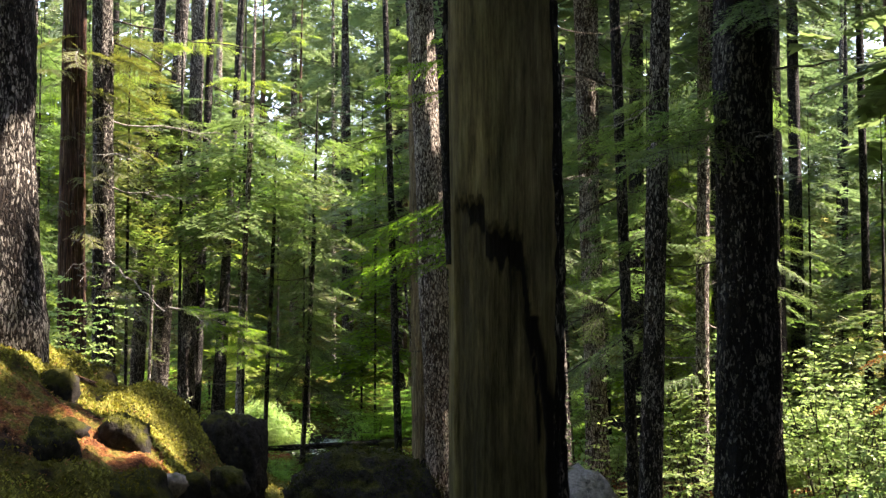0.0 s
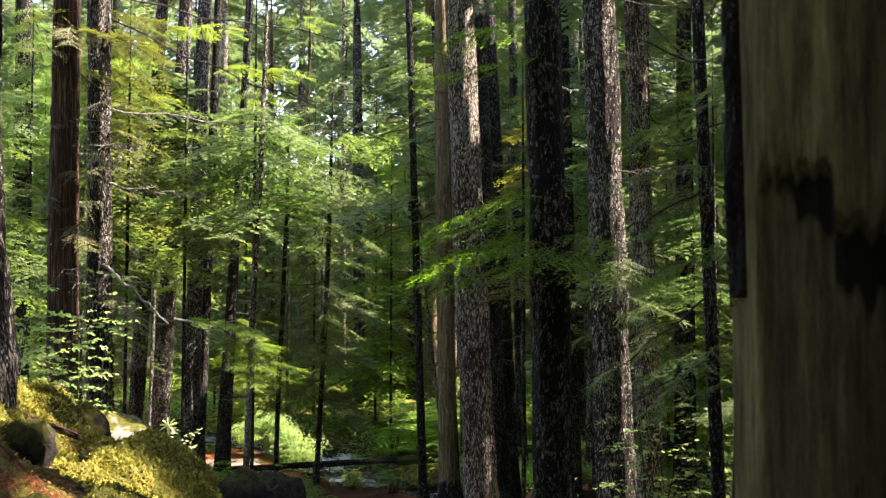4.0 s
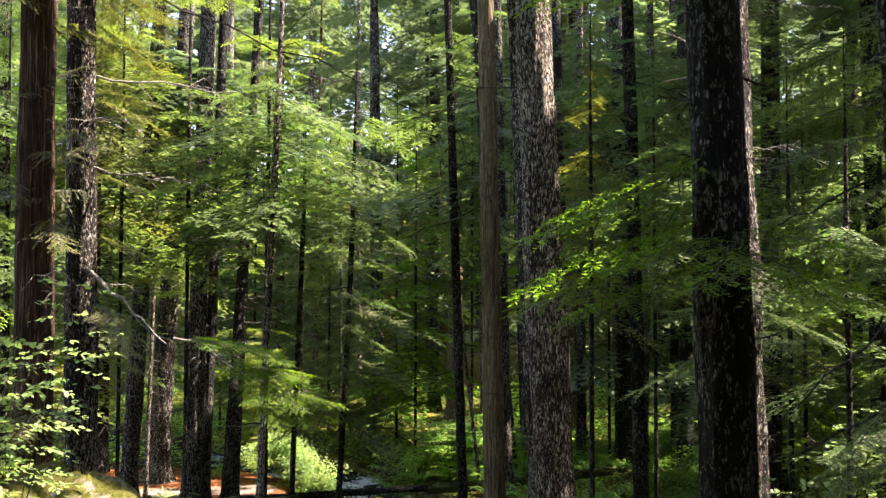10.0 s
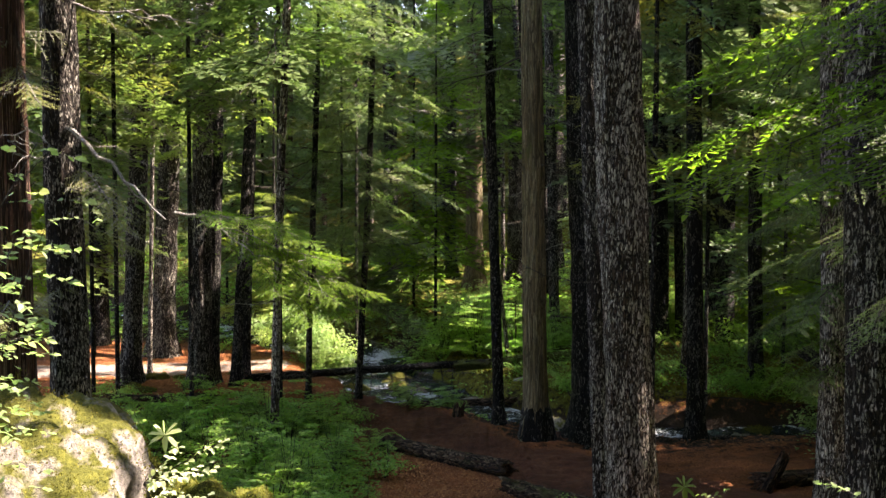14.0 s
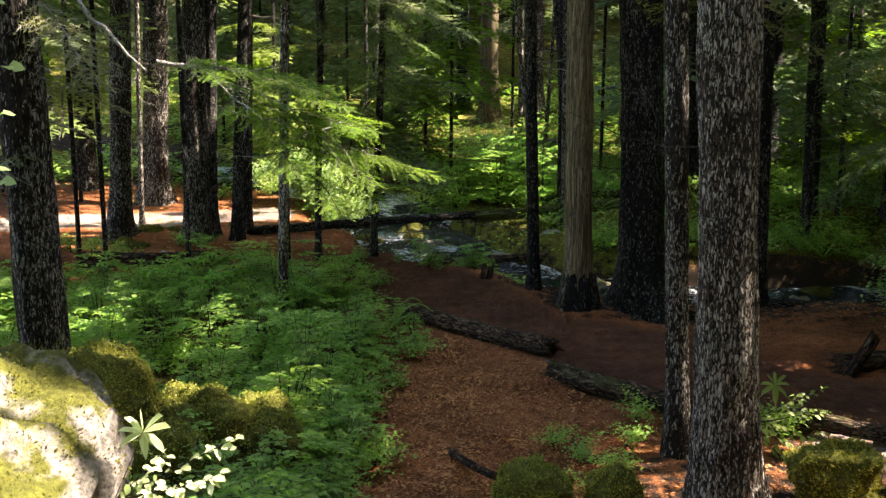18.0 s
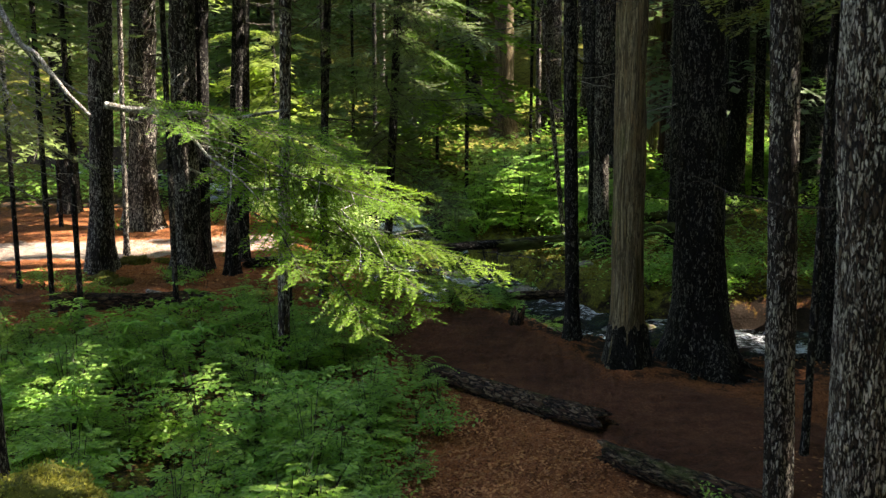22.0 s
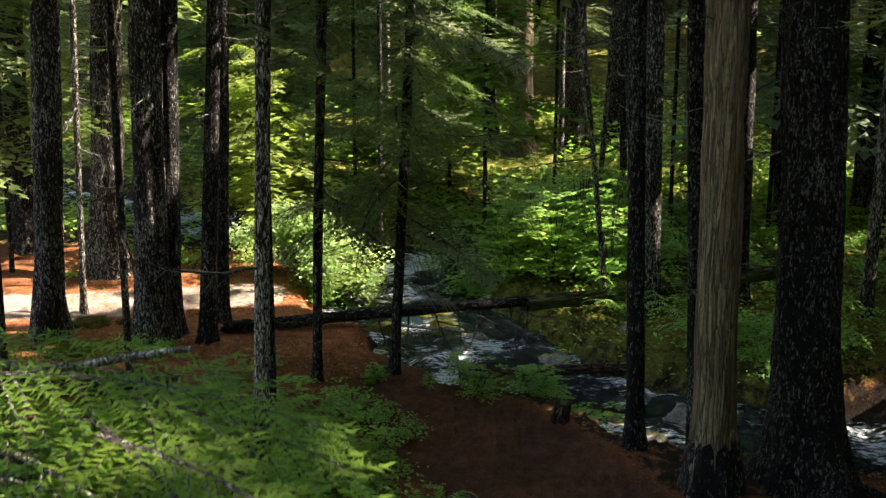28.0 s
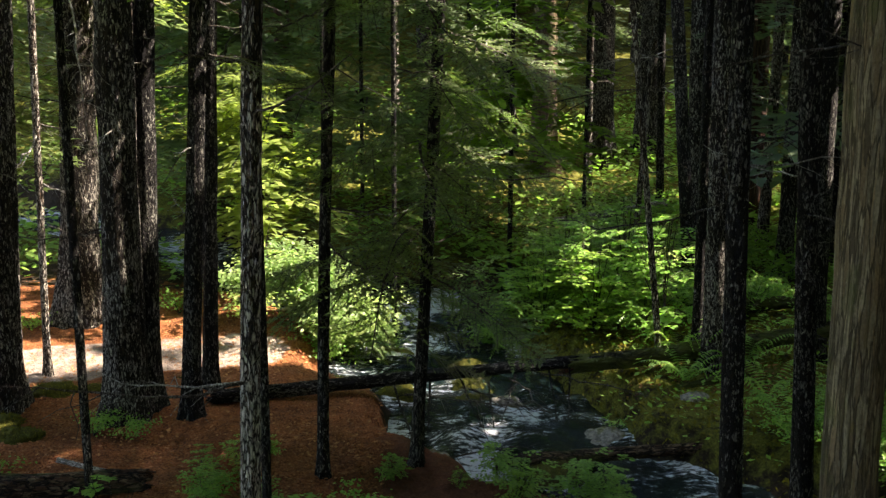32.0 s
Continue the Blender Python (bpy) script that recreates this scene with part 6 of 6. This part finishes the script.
def off_trail(x, y):
    return np.minimum(line_distance(x, y, TRAIL)[0], line_distance(x, y, SPUR)[0])


scatter("moss_tufts", 40000, (-5.5, 0.8), (6, 13.5), lambda x, y: (waves(x, y, 2.4, 33) + 0.6 * waves(x, y, 6.0, 34) > -0.35) | (line_distance(x, y, RIDGE)[0] < 0.3), 0.032, M_MOSS, "yellow-green moss tufts on the slope", "moss", 41, tall=1.0, wide=0.25)
scatter("moss_tufts", 34000, (-4.4, -1.1), (6.6, 11.0), lambda x, y: (waves(x, y, 2.4, 33) + 0.6 * waves(x, y, 6.0, 34) > -0.1) | (line_distance(x, y, RIDGE)[0] < 0.35), 0.026, M_MOSS_BRIGHT, "bright yellow-green moss on the slope's crest", "moss", 46, tall=1.0, wide=0.3)
scatter("moss_tufts", 16000, (-9.5, -2.9), (16.5, 27), lambda x, y: off_trail(x, y) > 0.75, 0.05, M_MOSS, "yellow-green moss between the shrubs", "moss", 42)
scatter("ground_leaves", 6000, (-9.5, -2.7), (16.5, 28), lambda x, y: off_trail(x, y) > 0.7, 0.06, M_LEAF_DARK, "small green leaves of low ground plants", "ground cover", 43, lift=0.28, tall=0.4)
scatter("leaf_litter", 11000, (-3.9, 1.2), (20.3, 26.5), lambda x, y: (off_trail(x, y) < 1.3) & ((x + 3.0) * 0.786 + (y - 27.1) * 0.618 < 0.1), 0.042, M_DUFF_LEAF, "orange needles and leaf litter on the trail", "leaf litter", 50, tall=0.25, wide=0.24)
scatter("leaf_litter", 24000, (-9, 5), (19, 38), lambda x, y: (line_distance(x, y, CREEK)[0] > 1.25) & ~((x > -4.0) & ((x + 3.0) * 0.786 + (y - 27.1) * 0.618 > 0.1) & (waves(x, y, 1.7, 88) < 0.5)), 0.05, M_DUFF_LEAF, "brown needles and leaf litter on the trail", "leaf litter", 44, tall=0.15)
scatter("leaf_litter", 24000, (-5, 1.5), (6, 14), lambda x, y: waves(x, y, 2.4, 33) + 0.6 * waves(x, y, 6.0, 34) < 0.1, 0.028, M_DUFF_LEAF, "brown needle litter on the slope", "leaf litter", 45, tall=0.45, wide=0.16)
scatter("bank_leaves", 14000, (-1.5, 12), (31.5, 46), lambda x, y: line_distance(x, y, CREEK)[0] > 1.1, 0.08, M_LEAF_DARK, "small green plants of the far bank", "ground cover", 46, lift=0.3, tall=0.4)
scatter("far_undergrowth", 26000, (-14, 10), (38.5, 56), lambda x, y: (line_distance(x, y, CREEK)[0] > 1.2) & (waves(x, y, 0.9, 51) > -0.5), 0.16, M_LEAF_DARK, "low dark green undergrowth far among the trees", "ground cover", 48, lift=0.55, tall=0.4)
scatter("moss_tufts", 12000, (-2.5, 7), (31, 37), lambda x, y: line_distance(x, y, CREEK)[0] > 0.9, 0.06, M_MOSS, "moss on the far creek bank", "moss", 49)
scatter("bright_leaves", 9000, (3.6, 13), (13, 27), lambda x, y: line_distance(x, y, SPUR)[0] > 0.8, 0.08, M_LEAF, "bright green leaves of low plants in sun", "ground cover", 47, lift=0.4, tall=0.4)


# ---- rocks ----
def boulder(x, y, top, size, mat, label, seed, moss=True, lump=1.0, block=2.0):
    big = max(size)
    bm = bmesh.new()
    bmesh.ops.create_icosphere(bm, subdivisions=5 if big > 0.4 else 4 if big > 0.2 else 3, radius=1.0)
    off = Vector((seed * 3.1, seed * 1.7, seed * 0.9))
    for v in bm.verts:
        d = v.co.normalized()
        k = 1 + 0.34 * lump * noise.noise(d * 1.2 + off) + 0.20 * lump * noise.noise(d * 2.8 + off) + 0.09 * noise.noise(d * 7 + off) + 0.05 * noise.noise(d * 17 + off)
        flat = 1 - 0.12 * max(0.0, noise.noise(d * 2 - off))
        k *= (abs(d.x) ** block + abs(d.y) ** block + abs(d.z) ** block) ** (-1 / block)
        v.co = Vector((d.x * size[0] * k * flat, d.y * size[1] * k, d.z * size[2] * k * flat))
    bm.normal_update()
    hi = max(v.co.z for v in bm.verts)
    me = bpy.data.meshes.new("boulder")
    for f in bm.faces:
        f.smooth = True
    ups = [(v.co.copy(), v.normal.copy()) for v in bm.verts if v.normal.z > (-0.4 if mat is M_MOSSFULL else 0.62 if mat is M_SHADEMOSS and big < 0.3 else 0.3 if mat is M_SHADEROCK else 0.05)]
    bm.to_mesh(me)
    bm.free()
    me.materials.append(mat)
    ob = new("boulder", me)
    ob.location = (x, y, top - hi)
    tagged(ob, label, "rock", "boulders on the slope")
    if moss and mat is not M_ROCK and big > 0.15:
        r = np.random.default_rng(seed + 5)
        n = int(min(16000, (75000 if mat is M_MOSSFULL else 30000) * size[0] * size[1]))
        V = np.zeros((n, 4, 3))
        for i in range(n):
            c, nn = ups[r.integers(0, len(ups))]
            if noise.noise(c * 5 / big * 0.5 + off) < -0.18:
                c, nn = ups[r.integers(0, len(ups))]
            p = np.array(c) + r.normal(0, 0.018 * big + 0.004, 3)
            d = np.array(nn) * 0.6 + r.normal(0, 0.55, 3)
            d = d / np.linalg.norm(d) * r.uniform(0.007, 0.019) * (1.5 if mat is M_MOSSFULL else 1.0)
            w = np.cross(d, r.normal(0, 1, 3))
            w = w / np.linalg.norm(w) * np.linalg.norm(d) * 0.3
            V[i] = (p, p + d * 0.5 - w, p + d, p + d * 0.5 + w)
        cover = part("moss", mesh_of("moss", V.reshape(-1, 3), [(np.arange(n * 4).reshape(-1, 4), 0)], [M_MOSS_SHADE if mat is M_SHADEROCK else M_MOSS_BRIGHT if mat is M_MOSSFULL else M_MOSS], False), ob, "soft green moss cover")
        tagged(cover, "soft green moss cover", kind="stuff")
    return ob


boulder(-4.62, 15.3, 3.12, (0.86, 0.8, 1.0), M_PALEROCK, "large pale granite boulder with moss on its side", 1, lump=0.5, block=3.0)
boulder(-1.77, 9.95, 3.16, (0.27, 0.28, 0.48), M_SHADEROCK, "blocky boulder with a mossy top, shade in its dark colour", 2, moss=False, lump=0.3, block=3.6)
boulder(-0.62, 9.0, 3.0, (0.60, 0.6, 0.6), M_SHADEROCK, "rounded boulder covered in moss, shade in its dark colour", 3, lump=0.3)
boulder(0.95, 8.0, 2.97, (0.36, 0.4, 0.4), M_ROCK, "pale grey angular rock", 4)
boulder(-5.28, 20.2, 1.70, (0.42, 0.46, 0.60), M_MOSSFULL, "rounded boulder under thick yellow-green moss", 3, lump=0.35)
boulder(-4.62, 20.75, 1.16, (0.46, 0.4, 0.5), M_MOSSFULL, "low moss-covered boulder among shrubs", 6, lump=1.0)
boulder(-4.15, 20.9, 0.98, (0.4, 0.36, 0.42), M_MOSSFULL, "low moss-covered boulder among shrubs", 12, lump=1.2)
boulder(-4.75, 19.9, 1.15, (0.4, 0.36, 0.42), M_MOSSFULL, "low moss-covered boulder among shrubs", 13, lump=1.2)
# rocks whose near-black sides stand for the shaded hollows under the moss
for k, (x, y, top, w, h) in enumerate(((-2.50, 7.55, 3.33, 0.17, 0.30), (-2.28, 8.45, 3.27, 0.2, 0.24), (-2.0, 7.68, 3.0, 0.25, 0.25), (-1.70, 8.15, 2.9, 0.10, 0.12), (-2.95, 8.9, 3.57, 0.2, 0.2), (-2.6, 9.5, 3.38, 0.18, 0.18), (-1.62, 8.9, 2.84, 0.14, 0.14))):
    boulder(x, y, top, (w, w, h), M_SHADEMOSS, "overhanging rock with moss on top, shade in its dark colour", 110 + k, lump=0.8, block=2.8)
boulder(-1.80, 7.85, 2.93, (0.11, 0.1, 0.09), M_ROCK, "small pale grey stone on the slope", 119)
boulder(-1.62, 20.6, 0.5, (0.3, 0.26, 0.25), M_MOSSFULL, "mossy rock at the foot of a fir", 7, block=2.8)
boulder(-0.95, 20.45, 0.55, (0.22, 0.2, 0.22), M_MOSSFULL, "mossy rock at the foot of a fir", 8, block=2.6)
boulder(1.1, 20.8, 0.62, (0.36, 0.3, 0.3), M_MOSSFULL, "mossy rock at the foot of a fir", 9, block=2.8)
random.seed(11)
for k in range(11):
    x, y = random.uniform(-4.4, -1.3), random.uniform(7.2, 12.5)
    q = random.uniform(0.07, 0.17)
    boulder(x, y, gz(x, y) + q * random.uniform(0.5, 0.9), (q * 1.1, q, q * 0.9), M_SHADEMOSS if random.random() < 0.8 else M_ROCK, "small mossy rock on the slope", 20 + k)
for k in range(30):
    u = random.random()
    n = len(CREEK) - 1
    i = min(int(2 + u * 8), n - 1)
    f = random.random()
    x = CREEK[i][0] * (1 - f) + CREEK[i + 1][0] * f + random.gauss(0, 0.85)
    y = CREEK[i][1] * (1 - f) + CREEK[i + 1][1] * f + random.gauss(0, 0.75)
    q = random.uniform(0.1, 0.32)
    boulder(x, y, max(gz(x, y), WATER_Z) + q * random.uniform(0.25, 0.7), (q * 1.3, q, q * 0.8), M_ROCK if random.random() < 0.4 else M_MOSSROCK, "wet dark stone in the creek", 60 + k)
for x, y, q in ((-8.2, 33.3, 0.22), (-7.75, 33.45, 0.14), (-8.5, 32.3, 0.25), (-8.15, 31.9, 0.2), (-6.6, 33.9, 0.16)):
    boulder(x, y, gz(x, y) + q * 0.6, (q * 1.4, q, q * 0.8), M_MOSSROCK, "low dark stone between the trunks", int(x * -37))


# ---- fallen logs ----
def log(a, b, dia, mat, label, seed):
    """A rotten fallen trunk: lumpy, slightly bent, with torn ends and missing flakes of bark."""
    a, b = Vector(a), Vector(b)
    ln = (b - a).length
    segs, rings = 28, int(ln / 0.07) + 4
    V = np.zeros((rings, segs, 3))
    for i in range(rings):
        u = i / (rings - 1)
        bow = 0.03 * ln * math.sin(math.pi * u) * math.sin(seed)
        for j in range(segs):
            th = 2 * math.pi * j / segs
            c, s2 = math.cos(th), math.sin(th)
            n = noise.noise(Vector((c * 2.2 + seed, s2 * 2.2, u * ln * 1.3)))
            flake = noise.noise(Vector((c * 5 + seed, s2 * 5, u * ln * 2.2)))
            rr = dia / 2 * (1.05 - 0.15 * u) * (1 + 0.26 * n + 0.14 * noise.noise(Vector((c * 9, s2 * 9 + seed, u * ln * 6))) - (0.12 if flake > 0.22 else 0.0))
            torn = dia * 0.9 * noise.noise(Vector((c * 2.5, s2 * 2.5, seed + (0.0 if u < 0.5 else 7.0))))
            z = u * ln + torn * (max(0.0, 1 - u * ln / (1.2 * dia)) + max(0.0, 1 - (1 - u) * ln / (1.2 * dia)))
            V[i, j] = (c * rr + bow, s2 * rr, z)
    W = V.reshape(-1, 3)
    ends = [W[:segs].mean(0) + (0, 0, 0.4 * dia), W[-segs:].mean(0) - (0, 0, 0.4 * dia)]
    k = len(W)
    F = np.array([(i * segs + j, i * segs + (j + 1) % segs, (i + 1) * segs + (j + 1) % segs, (i + 1) * segs + j) for i in range(rings - 1) for j in range(segs)])
    o = (rings - 1) * segs
    E = np.array([((j + 1) % segs, j, k) for j in range(segs)] + [(o + j, o + (j + 1) % segs, k + 1) for j in range(segs)])
    ob = new("fallen_log", mesh_of("log", np.concatenate([W, ends]), [(F, 0), (E, 1)], [mat, M_ROT]))
    ob.matrix_basis = Matrix.Translation(a) @ (b - a).to_track_quat("Z", "Y").to_matrix().to_4x4()
    return tagged(ob, label, "log")


log((-1.05, 25.2, 0.12), (-3.0, 27.1, 0.1), 0.26, M_LOG, "rotting mossy log lying along the trail edge", 1)
log((0.32, 22.9, 0.14), (-1.16, 24.45, 0.1), 0.25, M_LOG, "dark rotting log lying along the trail edge", 2)
log((-6.2, 32.9, 0.08), (-1.45, 34.0, 0.24), 0.16, M_FIR_DARK, "thin dark log lying across the creek", 3)
creek_log = bpy.data.objects["fallen_log.002"]
for k, (u, hd, dip, ln) in enumerate(((0.45, -60, 42, 0.8), (0.55, -100, 55, 0.6), (0.62, -40, 48, 0.9), (0.7, -80, 52, 0.7), (0.78, -120, 45, 0.6), (0.86, -70, 50, 0.8), (0.92, -95, 40, 0.9))):
    snapped = part("branch", limb_mesh((-6.2 + 4.75 * u, 32.9 + 1.1 * u, 0.1 + 0.15 * u), hd, ln, dip, 0.018, M_FIR_DARK, 340 + k, 0.0, 5), creek_log, "dark bare snapped branch")
    snapped.matrix_basis = creek_log.matrix_basis.inverted()
log((-1.9, 33.9, 0.17), (2.6, 35.1, 0.46), 0.22, M_MOSSLOG, "thick mossy log on the far bank of the creek", 4)
log((-8.6, 30.2, 0.12), (-6.3, 30.45, 0.1), 0.26, M_LOG, "dark rotting log on the forest floor", 5)
log((1.15, 22.6, 0.2), (2.35, 21.75, 0.24), 0.18, M_LOG, "rotting log beside the trail", 6)
log((-2.85, 31.85, -0.3), (-0.3, 32.2, -0.22), 0.15, M_LOG, "wet dark log lying in the creek", 7)
log((0.2, 28.5, -0.3), (5.5, 28.9, -0.25), 0.14, M_FIR_DARK, "dark log along the creek bank", 8)
log((-0.9, 36.3, 0.05), (3.4, 37.6, 0.2), 0.2, M_MOSSLOG, "mossy log in the far undergrowth", 9)
log((-1.4, 41.6, 0.5), (0.9, 42.4, 0.75), 0.16, M_PALE_TWIG, "pale bleached log in the far undergrowth", 10)
log((-2.35, 21.9, 0.06), (-1.95, 20.9, 0.22), 0.08, M_LOG, "broken stick on the trail", 11)
log((-7.4, 31.0, 0.08), (-6.75, 30.75, 0.05), 0.05, M_PALE_TWIG, "pale broken stick on the forest floor", 12)
log((-1.78, 29.4, -0.1), (-1.74, 29.42, 0.22), 0.22, M_LOG, "short rotten stump on the creek bank", 13)
log((2.5, 24.5, 0.02), (2.72, 24.4, 0.55), 0.16, M_LOG, "broken stub of a rotten trunk", 14)
log((2.4, 24.7, 0.1), (4.4, 24.9, 0.15), 0.24, M_LOG, "fallen rotten trunk beside the trail", 15)
log((3.9, 27.6, 1.5), (5.7, 24.5, 0.3), 0.2, M_FIR_DARK, "leaning dark fallen trunk beside the creek", 16)
log((-1.0, 33.5, -0.12), (0.4, 33.9, 0.1), 0.15, M_MOSSLOG, "mossy branch on the far bank", 17)


log((-3.55, 9.6, 3.66), (-2.75, 9.35, 3.42), 0.045, M_LOG, "thin dark fallen stick on the mossy crest", 18)


def fallen_branch(x, y, z, heading, length, seed, pale=False):
    t = thing("fallen_branch", (x, y, z), "bare twiggy fallen branch over the water" if not pale else "bleached bare fallen branch", "branch", "fallen branches")
    for k, me in enumerate(limb_mesh((0, 0, 0), heading, length, -4, 0.014, M_PALE_TWIG if pale else M_TWIG, seed, -0.03, 9, True)):
        part("twig" if k else "main_stem", me, t)


for k, (x, y, z, hd, ln) in enumerate([(-3.9, 33.2, 0.05, -25, 1.9), (-3.2, 33.6, 0.02, -50, 1.5), (-2.6, 33.8, 0.05, -75, 1.4), (-2.2, 33.9, 0.08, -40, 1.6), (-3.6, 31.6, -0.15, 15, 1.3), (-1.6, 30.0, -0.2, 40, 1.2), (0.6, 34.0, 0.2, 130, 1.4), (-0.6, 35.2, 0.2, 60, 1.6), (2.0, 29.2, -0.15, 10, 1.4)]):
    fallen_branch(x, y, z, hd, ln, 300 + k, k in (7,))
